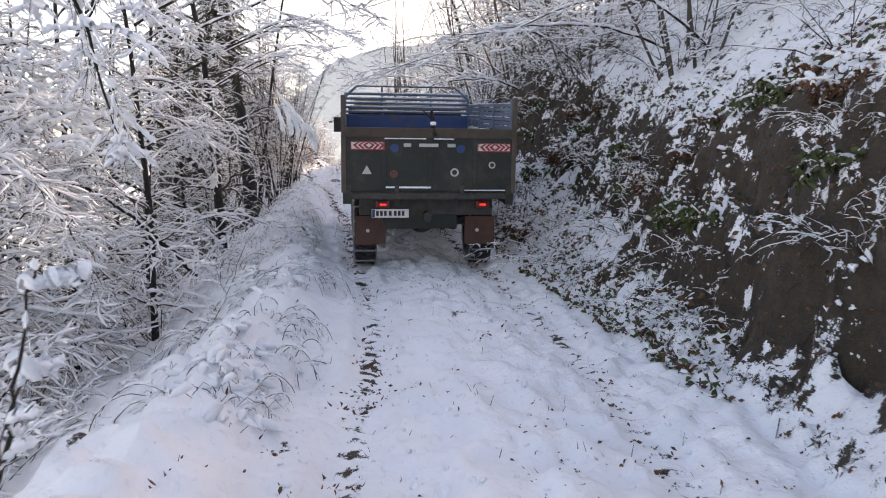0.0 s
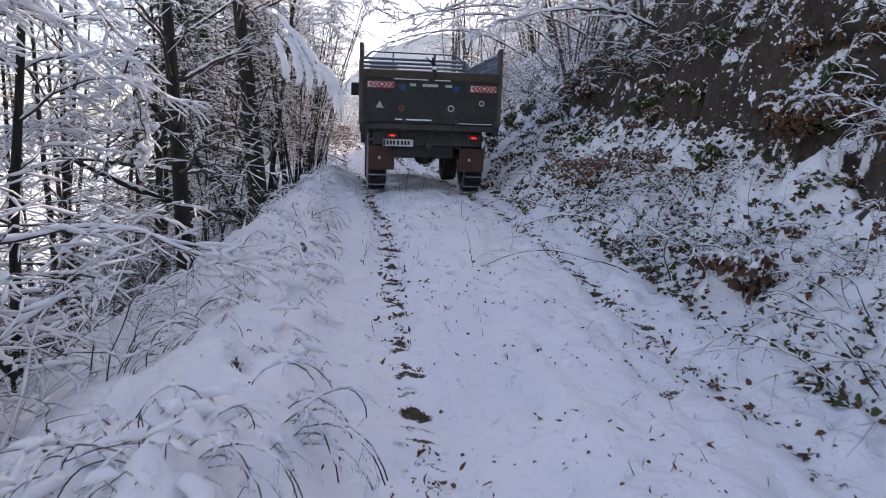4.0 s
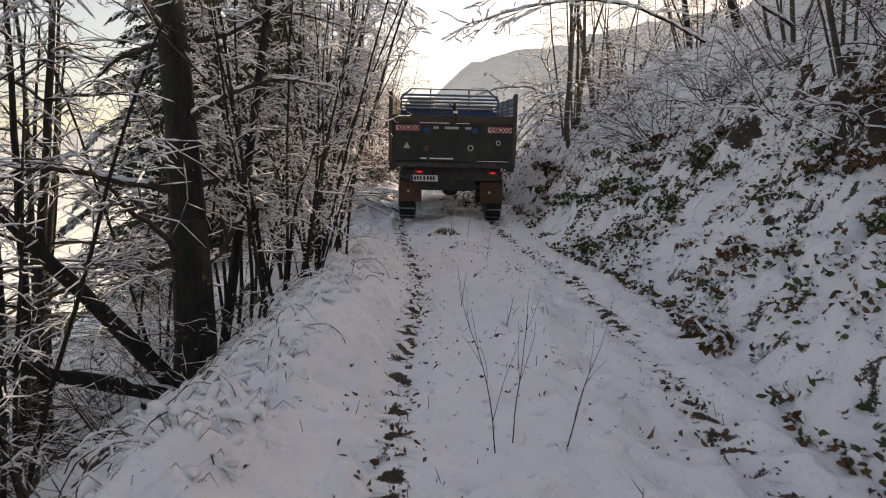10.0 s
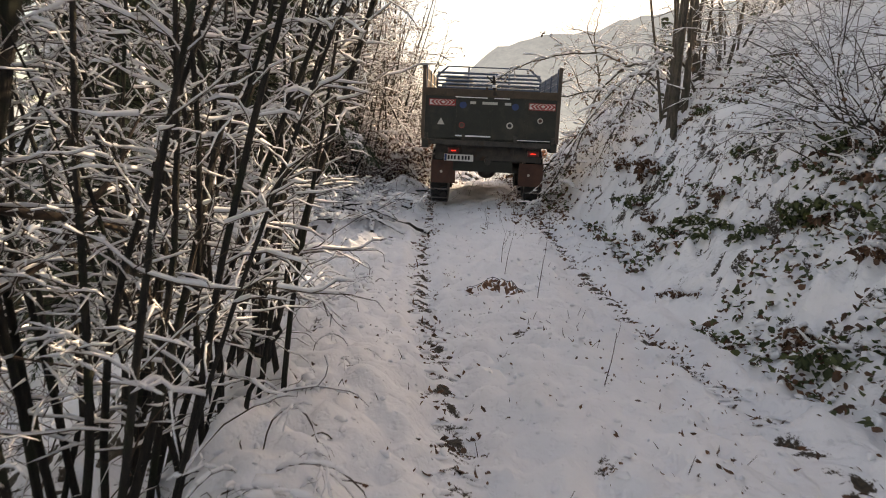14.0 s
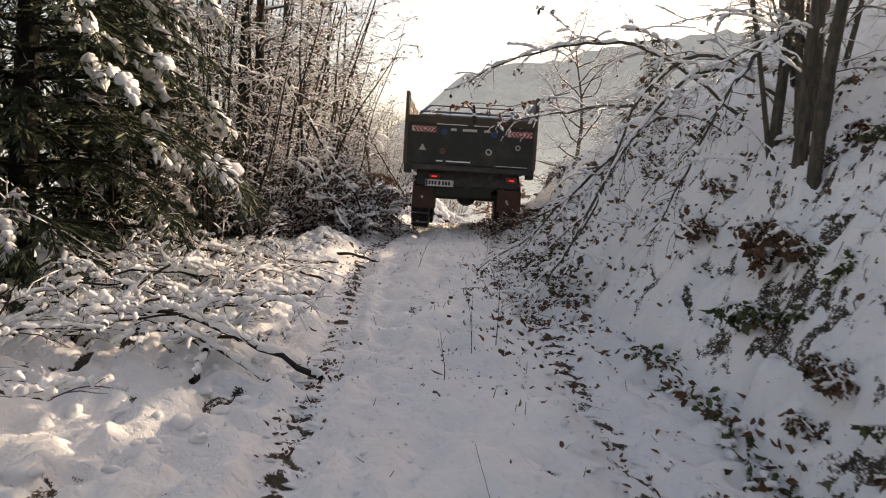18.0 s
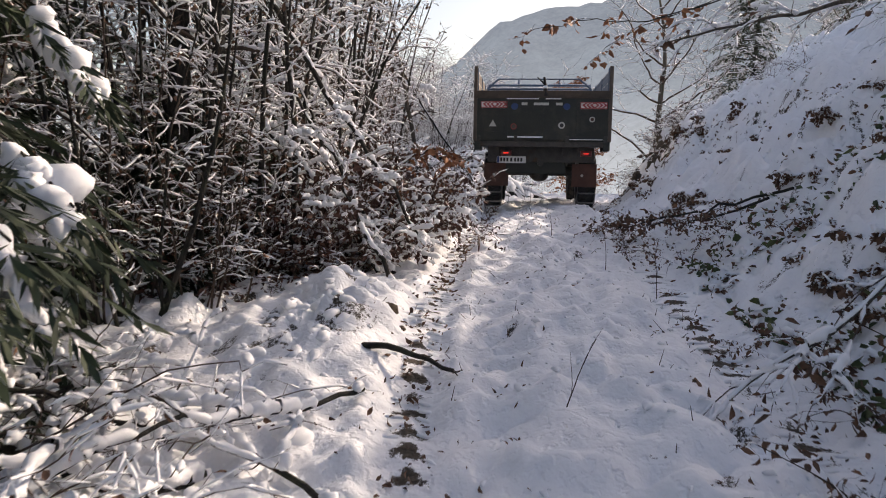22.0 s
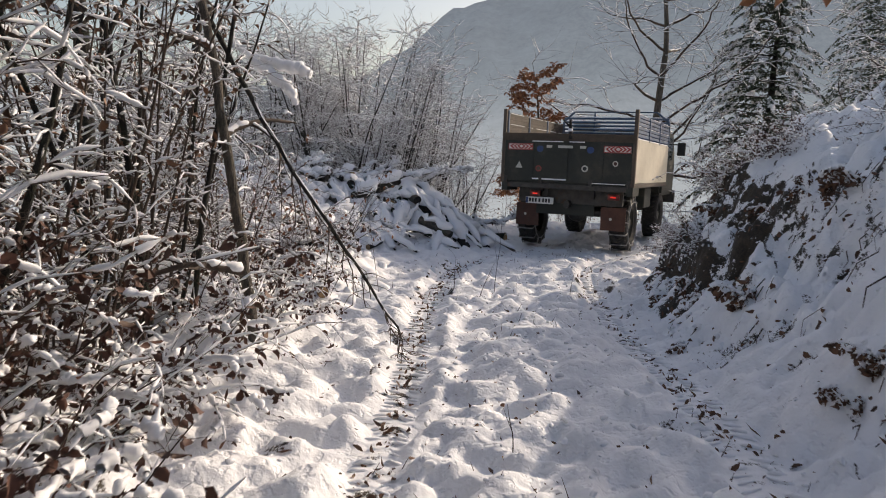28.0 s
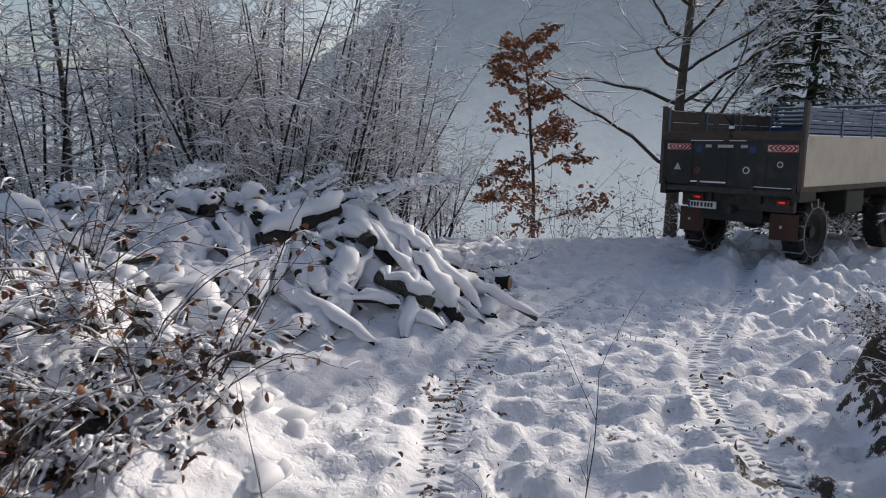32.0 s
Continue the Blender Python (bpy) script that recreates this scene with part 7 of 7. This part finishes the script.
# ---------------------------------------------------------------- small growth and litter
def tuft_stuff():
    """Ivy, bramble leaves, dry grass and leaf litter, with the snow on them."""
    r = np.random.default_rng(81)
    # leaves over the foot of the bank
    n = 24000
    y = 5 + 33 * r.random(n)
    u = bank_foot(y) - 0.15 + 2.6 * r.random(n) ** 1.3
    x = road_x(y) + u
    rise = (ground(x + 0.06, y, False) - ground(x - 0.06, y, False)) / 0.12
    keep = (vnoise(x * 1.3, y * 1.3, 91) + 0.5 * vnoise(x * 4, y * 4, 92) > 0.68) & ((rise < 1.1) | (r.random(n) < 0.08))
    x, y = x[keep], y[keep]
    pts = np.stack([x, y, ground(x, y) + 0.02 + 0.06 * r.random(len(x))], -1)
    half = r.random(len(x)) < 0.5
    tagged(new("ivy_leaves", leaf_cards(pts[half], r, M["leaf_green"], "ivy_leaves", 0.065, 0.25)), "dark green ivy leaves on the earth bank", "ivy", kind="stuff")
    tagged(new("dead_leaves", leaf_cards(pts[~half], r, M["leaf_brown"], "dead_leaves", 0.06, 0.3)), "dead brown leaves caught on the bank", "leaves", kind="stuff")
    spots = []
    for p in pts[::4]:
        a = r.random() * 6.28
        q = 0.010 + 0.026 * r.random() ** 2
        spots.append((p + np.array([r.normal(0, 0.05), r.normal(0, 0.05), 0.012]), (np.cos(a), np.sin(a), r.normal(0, 0.3)), q * (2.2 + 2 * r.random()), q))
    tagged(new("snow_tufts", smooth_mesh("snow_tufts", pillows(spots, 5), M["snow"])), "small caps of snow on the bank's leaves", "snow", kind="stuff")
    # litter in the ruts
    n = 6000
    y = 3 + 46 * r.random(n)
    s = np.where(r.random(n) < 0.56, -1, 1)
    u = s * RUT + r.normal(0, 0.09, n)
    x = rut_x(y) + u - 0.05 * np.sin(y * 0.7)
    keep = vnoise(x * 0.9, y * 0.9, 31) + 0.6 * vnoise(x * 6, y * 6, 32) + 0.35 * np.sin((y + 0.6 * np.abs(u - s * RUT)) * 2 * np.pi / 0.27) > 0.85
    x, y = x[keep], y[keep]
    pts = np.stack([x, y, ground(x, y) + 0.012], -1)
    tagged(new("rut_litter", leaf_cards(pts, r, M["leaf_brown"], "rut_litter", 0.038, 0.0, 0.5)), "dark dead leaves pressed into the wheel ruts", "leaves", kind="stuff")
    n = 7000
    y = 2.5 + 50 * r.random(n)
    x = road_x(y) + r.normal(0, 1.0, n)
    keep = vnoise(x * 1.5, y * 1.5, 97) + 0.5 * vnoise(x * 6, y * 6, 98) > 0.78
    x, y = x[keep], y[keep]
    pts = np.stack([x, y, ground(x, y) + 0.012], -1)
    tagged(new("scattered_leaves", leaf_cards(pts, r, M["leaf_brown"], "scattered_leaves", 0.024, 0.0, 0.6)), "single dead leaves scattered on the snow", "leaves", kind="stuff")
    # blades of dead grass standing out of the snow
    n = 2600
    y = 2.5 + 48 * r.random(n)
    x = road_x(y) + r.normal(0, 0.9, n)
    keep = vnoise(x * 2.2, y * 2.2, 99) + 0.3 * vnoise(x * 9, y * 9, 90) > 0.8
    x, y = x[keep], y[keep]
    base = np.stack([x, y, ground(x, y) - 0.01], -1)
    tip = base + np.stack([r.normal(0, 0.03, len(x)), r.normal(0, 0.03, len(x)), 0.03 + 0.07 * r.random(len(x)) ** 2], -1)
    me = quick_mesh("grass_blades", *tubes(base, tip, np.full(len(x), 0.003), np.full(len(x), 0.0012), 3))
    me.materials.append(M["twig"])
    tagged(new("grass_blades", me), "short dead grass blades poking out of the snow", "grass", kind="stuff")
    # crumbs of snow thrown up by the wheels
    n = 3600
    y = 2.5 + 46 * r.random(n)
    x = road_x(y) + r.normal(0, 1.05, n)
    z = ground(x, y)
    q = 0.007 + 0.020 * r.random(n) ** 3
    a = r.random(n) * 6.28
    spots = [((x[k], y[k], z[k] + q[k] * 0.3), (np.cos(a[k]), np.sin(a[k]), 0.1), q[k] * 3.0, q[k]) for k in range(n)]
    tagged(new("snow_crumbs", smooth_mesh("snow_crumbs", pillows(spots, 5), M["snow"])), "crumbs of snow thrown up on the track", "snow", kind="stuff")
    # prints of the tyres' lugs, pressed up in two slanting rows in each rut
    spots = []
    for s in (-1, 1):
        for y in np.arange(14.0, 53.5, 0.078):
            shown = ramp(y, 36, 40) if r.random() > 0.3 else 0.35
            for e in (-1, 1):
                if r.random() > 0.2 + 0.75 * shown:
                    continue
                x = float(rut_x(y)) + s * RUT - 0.05 * math.sin(y * 0.7) + 0.085 * e
                q = 0.012 + 0.009 * r.random()
                spots.append(((x + r.normal(0, 0.008), y + 0.02 * (e > 0) + r.normal(0, 0.006), ground_at(x, y) + 0.004), (1.0, -0.45 * e + r.normal(0, 0.12), 0.0), 0.12 + 0.05 * r.random(), q))
    tagged(new("tread_prints", smooth_mesh("tread_prints", pillows(spots, 5), M["snow"])), "ribbed tyre prints pressed into the snow", "snow", kind="stuff")
    # sprigs and curled leaves in the melted holes
    n = 30000
    y = 2.5 + 48 * r.random(n)
    x = road_x(y) + 2.6 * (2 * r.random(n) - 1)
    keep = holes(x, y, x - road_x(y)) > 0.45
    x, y = x[keep], y[keep]
    pts = np.stack([x, y, ground(x, y) + 0.008], -1)
    tagged(new("melted_leaves", leaf_cards(pts, r, M["leaf_brown"], "melted_leaves", 0.032, -0.25, 0.5)), "dark curled leaves melted into the snow", "leaves", kind="stuff")
    # dry leaves fallen below the hazels
    n = 650
    x, y = -3.9 + r.normal(0, 0.45, n), 32.6 + r.normal(0, 1.3, n)
    pts = np.stack([x, y, ground(x, y) + 0.015], -1)
    tagged(new("fallen_leaves", leaf_cards(pts, r, M["leaf_brown"], "fallen_leaves", 0.055, 0.0, 0.5)), "withered hazel leaves fallen on the snow", "leaves", kind="stuff")
    # dry grass over the outer berm
    n = 2600
    y = 4 + 23 * r.random(n)
    u = -1.5 - 1.0 * r.random(n)
    x = road_x(y) + u
    keep = vnoise(x * 1.6, y * 1.6, 93) > 0.5
    x, y = x[keep], y[keep]
    base = np.stack([x, y, ground(x, y) - 0.02], -1)
    a = r.random(len(x)) * 6.28
    L = 0.05 + 0.10 * r.random(len(x))
    bend = np.stack([np.cos(a) * L * 0.6, np.sin(a) * L * 0.6, L * 0.55], -1)
    tip = base + bend + np.stack([np.cos(a) * L * 0.5, np.sin(a) * L * 0.5, -L * 0.35], -1)
    v, f = joined([tubes(base, base + bend, np.full(len(x), 0.0022), np.full(len(x), 0.0018), 3), tubes(base + bend, tip, np.full(len(x), 0.0018), np.full(len(x), 0.001), 3)])
    me = quick_mesh("dry_grass", v, f)
    me.materials.append(M["twig"])
    tagged(new("dry_grass", me), "bowed dry grass poking through the snow", "grass", kind="stuff")
    spots = []
    for b, m in zip((base + bend)[::2], a[::2]):
        q = 0.018 + 0.03 * r.random()
        spots.append((b, (np.cos(m), np.sin(m), -0.3), q * (3 + 2 * r.random()), q))
    tagged(new("grass_snow", smooth_mesh("grass_snow", pillows(spots, 5), M["snow"])), "snow sleeves on the bowed grass", "snow", kind="stuff")


tuft_stuff()


def scarp_stuff():
    """Roots, dead leaves and dabs of snow caught on the bare earth face."""
    r = np.random.default_rng(83)
    n = 44000
    y = 2.5 + 45.5 * r.random(n)
    x = road_x(y) + bank_foot(y) + bank_wide(y) - 0.7 + 2.0 * r.random(n)
    rise = (ground(x + 0.05, y, False) - ground(x - 0.05, y, False)) / 0.1
    keep = (rise > 0.9) & (r.random(n) < 1.0 - 0.45 * ramp(y, 26, 30))
    x, y = x[keep], y[keep]
    pts = np.stack([x, y, ground(x, y)], -1)
    part_of = r.random(len(pts))
    a = pts[part_of < 0.16]
    m = len(a)
    a = a + np.array([-0.015, 0, 0])
    L = 0.08 + 0.3 * r.random((m, 1)) ** 2
    mid = a + np.concatenate([-0.35 * L * r.random((m, 1)), r.normal(0, 0.25, (m, 1)) * L, -0.4 * L], 1)
    end = mid + np.concatenate([-0.15 * L * r.random((m, 1)), r.normal(0, 0.35, (m, 1)) * L, -0.6 * L], 1)
    q = 0.0025 + 0.004 * r.random(m) ** 2
    me = quick_mesh("roots", *joined([tubes(a, mid, q, q * 0.8, 3), tubes(mid, end, q * 0.8, q * 0.4, 3)]))
    me.materials.append(M["twig"])
    tagged(new("roots", me), "thin roots hanging out of the earth bank", "roots", kind="stuff")
    b = pts[(part_of > 0.16) & (part_of < 0.52)]
    tagged(new("caught_leaves", leaf_cards(b + np.array([-0.02, 0, 0.01]), r, M["leaf_brown"], "caught_leaves", 0.05, 0.6)), "dead leaves caught on the earth face", "leaves", kind="stuff")
    c = pts[part_of > 0.52]
    c = c[vnoise(c[:, 0] * 2.3, c[:, 1] * 2.3, 95) + 0.6 * vnoise(c[:, 2] * 6, c[:, 1] * 3, 96) > 0.93]
    spots = []
    for p in c:
        w = r.random() * 6.28
        q = 0.008 + 0.016 * r.random() ** 2
        spots.append((p + np.array([-0.012, 0, 0.01]), (0.3 * np.cos(w), np.sin(w), 0.5 * r.normal()), q * (2.2 + 2.5 * r.random()), q))
    tagged(new("snow_dabs", smooth_mesh("snow_dabs", pillows(spots, 5), M["snow"])), "dabs of snow stuck to the earth face", "snow", kind="stuff")


scarp_stuff()
clump = shrub(95, 11, 0.30, 0.004, 0.55, 0.9, 4)
clump_ob = plant("leaf_clump", clump, "clump of withered leaves on the bank under snow caps", "bush", "twig", 0.020, 0.9, 1.3, tips(clump, 1.0, clump.rng), "leaf_brown", 0.055, "leaf clumps on the bank", stems=False)
green_ob = plant("leaf_clump", clump, "clump of dark green ivy on the bank under snow caps", "bush", "twig", 0.018, 0.75, 1.3, tips(clump, 1.0, clump.rng), "leaf_green", 0.06, "leaf clumps on the bank", stems=False)
clump_rng = np.random.default_rng(96)


def clump_spots(n, y0, y1, wide):
    rows = []
    while len(rows) < n:
        y = y0 + (y1 - y0) * clump_rng.random()
        x = float(road_x(y) + bank_foot(y)) + 0.05 + wide * clump_rng.random() ** 0.8
        if vnoise(np.array([x * 1.15]), np.array([y * 1.15]), 73)[0] > 0.42:
            rows.append((x, y, 360 * clump_rng.random(), 0.6 + 0.8 * clump_rng.random()))
    return rows


set_down(clump_ob, clump_spots(85, 5.5, 33, 2.2) + [(x, y, a, q * 0.65) for x, y, a, q in clump_spots(60, 33, 46.5, 1.9)])
set_down(green_ob, clump_spots(60, 5.0, 31, 2.0))
tussock = shrub(84, 17, 0.42, 0.0028, 0.75, 0.8, 3)
tussock_ob = plant("grass_tussock", tussock, "tussock of dry grass bowed under sleeves of snow", "grass", "twig", 0.008, 0.85, 1.3, None, group="tussocks on the outer berm", stems=False)
spots_rng = np.random.default_rng(85)
set_down(tussock_ob, [(float(road_x(y)) - 1.65 - (1.1 if y < 17 else 0.3) * spots_rng.random(), y, 360 * spots_rng.random(), 0.7 + 0.7 * spots_rng.random()) for y in np.concatenate([np.linspace(4.6, 13.5, 26), np.linspace(13.9, 27, 18)])])


def weed_stem(name, label, x, y, h, lean, seed, forks=2, r=0.004, mat="twig"):
    sk = Skeleton(seed)
    main = sk.stem((0, 0, -0.03), (lean[0], lean[1], 1), h, r, 0.0015, 8, 0.05, 0.05)
    sk.sides(main, forks, h * 0.5, r * 0.6, 4, 0.0, 0.08, 30, 0.4, 0.1, 0.2, 0.3)
    ob = plant(name, sk, label, "weed", mat, 0.0, 0, stems=False)
    ob.matrix_basis = Matrix.Translation((x, y, ground_at(x, y)))
    return ob


WEEDS = [(-2.23, 18.2, 0.75, (-0.15, 0), 6), (-2.15, 18.25, 0.7, (0.1, 0.05), 4), (-1.88, 18.1, 0.55, (0.25, 0.1), 4), (-2.0, 13.2, 0.3, (0.1, 0), 1), (-0.9, 13.0, 0.3, (-0.1, 0), 1), (-1.1, 15.6, 0.35, (-0.05, 0), 1), (-2.9, 14.2, 0.3, (-0.3, 0), 1), (-3.59, 26.46, 0.75, (0.02, 0), 2), (-4.1, 27.6, 0.5, (0.0, 0), 3), (-4.0, 27.2, 0.45, (0.1, 0), 1), (-2.9, 21.3, 0.4, (0.1, 0), 1), (-2.4, 20.6, 0.3, (0.2, 0), 2), (-3.0, 24.2, 0.4, (0.05, 0), 1), (-4.5, 30.6, 0.5, (-0.05, 0), 3), (-4.35, 30.9, 0.55, (0.05, 0), 3), (-4.6, 29.9, 0.35, (0.1, 0), 2), (-5.6, 33.9, 0.4, (0.2, 0), 3), (-5.0, 36.4, 0.45, (0.0, 0), 2), (-5.4, 37.2, 0.4, (0.1, 0), 1), (-6.0, 38.8, 0.3, (-0.05, 0), 1), (-6.5, 41.6, 0.3, (0.0, 0), 1), (-6.95, 46.1, 0.85, (0.0, 0), 3), (-7.4, 45.9, 0.4, (0.02, 0), 2), (-7.1, 45.8, 0.45, (0.35, 0), 1), (-6.1, 45.6, 0.3, (0.0, 0), 0), (-8.3, 46.0, 0.9, (-0.05, 0), 3)]
for k, (x, y, h, lean, forks) in enumerate(WEEDS):
    weed_stem("dry_weed", "thin dry weed stalk standing in the snow", x, y, h, lean, 500 + k, forks)
bough("bent_twig", "forked dark twig leaning in the snow beside the track", [(-4.62, 22.65, 2.0), (-4.55, 22.7, 2.25), (-4.5, 22.75, 2.45), (-4.48, 22.8, 2.72)], 0.013, 0.006, 560, 3, 0.5, 0.0, 0.006, 0.3)
bough("fern_frond", "arching withered frond over the snow", [(-3.65, 26.5, 2.1), (-3.85, 26.5, 2.27), (-4.1, 26.5, 2.26), (-4.3, 26.5, 2.15)], 0.005, 0.002, 561, 14, 0.14, 0.5, 0.004, 0.3, 0.5, "fern", 0.06, upness=-0.8, twigs=1)
for k, (x, y) in enumerate([(0.75, 16.7), (0.95, 16.2), (1.15, 15.5), (0.6, 17.3), (1.3, 14.9), (0.35, 18.8), (1.5, 16.9)]):
    z = ground_at(x, y)
    for j in range(3):
        a = 2.2 + 1.1 * j + 0.5 * k
        bough("fern_frond", "withered reddish fern frond hanging on the bank", [(x, y, z), (x + 0.2 * math.cos(a), y + 0.2 * math.sin(a), z + 0.22), (x + 0.42 * math.cos(a), y + 0.42 * math.sin(a), z + 0.18), (x + 0.6 * math.cos(a), y + 0.6 * math.sin(a), z - 0.02)], 0.004, 0.0015, 570 + 3 * k + j, 14, 0.16, 0.3, 0.006, 0.5, 0.6, "fern", 0.045, upness=-0.3, twigs=2, angle=70, group="withered ferns")


def motions():
    """The truck's way and its turning wheels."""
    rows = [(0, -0.21, 10.0), (1, -0.55, 12.1), (2, -0.95, 14.2), (3, -1.34, 16.4), (4.5, -2.0, 19.4), (6, -2.76, 22.4), (7.5, -3.35, 25.1), (9, -4.0, 27.4), (10.5, -4.25, 28.5), (12, -4.49, 29.45), (13, -4.82, 30.7), (14.5, -5.1, 33.2), (16, -5.36, 35.7), (17.5, -5.55, 37.6), (19, -5.73, 39.4), (21, -6.35, 42.0), (23, -6.68, 44.5), (24.5, -6.68, 46.5), (26, -6.6, 48.4), (26.5, -6.52, 48.9), (28.5, -5.98, 51.2), (29, -5.81, 51.9), (30, -5.30, 52.8), (32, -3.83, 54.8)]
    head = [(0, 8), (6, 12), (10, 11), (13, 10), (16, 9), (19, 8), (21, 7), (23, 5), (24.5, 1), (26, -6), (26.5, -9), (28.5, -20), (30, -28), (31, -36), (32, -46)]
    T, X, Y = np.array(rows).T
    fine = np.arange(0, 32.01, 0.25)
    kernel = np.ones(7) / 7
    soft = lambda v: np.convolve(np.pad(v, 3, mode="reflect", reflect_type="odd"), kernel, "valid")
    xs, ys = soft(np.interp(fine, T, X)), soft(np.interp(fine, T, Y))
    yaw = soft(np.interp(fine, *np.array(head).T))
    far = np.r_[0, np.cumsum(np.hypot(np.diff(xs), np.diff(ys)))]
    keys = []
    for t, x, y, a in zip(fine, xs, ys, yaw):
        fwd, right = np.array([-math.sin(radians(a)), math.cos(radians(a))]), np.array([math.cos(radians(a)), math.sin(radians(a))])
        at = lambda s, f: float(ground(x + right[0] * s + fwd[0] * f, y + right[1] * s + fwd[1] * f, False)) + 0.05
        rear, front = (at(-0.86, 0.95) + at(0.86, 0.95)) / 2, (at(-0.86, 4.05) + at(0.86, 4.05)) / 2
        tilt = math.degrees(math.atan2(front - rear, 3.1))
        z = rear - 0.95 * (front - rear) / 3.1
        keys.append((t, pose(x, y, z, tilt, 0, a)))
    walk(truck, keys)
    # a wheel of 0.5 m turns 115 degrees a metre: keys close enough for less than 90 degrees each
    for ob, x, y in wheels:
        count = int(far[-1] / 0.6)
        marks = np.linspace(0, far[-1], count)
        turned, last = [], -1
        for s in marks:
            t = float(np.interp(s, far, fine))
            if frame(t) != last:
                last = frame(t)
                turned.append((t, pose(x, y, 0.5) @ Matrix.Rotation(-s / 0.5, 4, "X")))
        if frame(turned[-1][0]) != frame(32.0):
            turned.append((32.0, turned[-1][1]))
        walk(ob, turned)


motions()
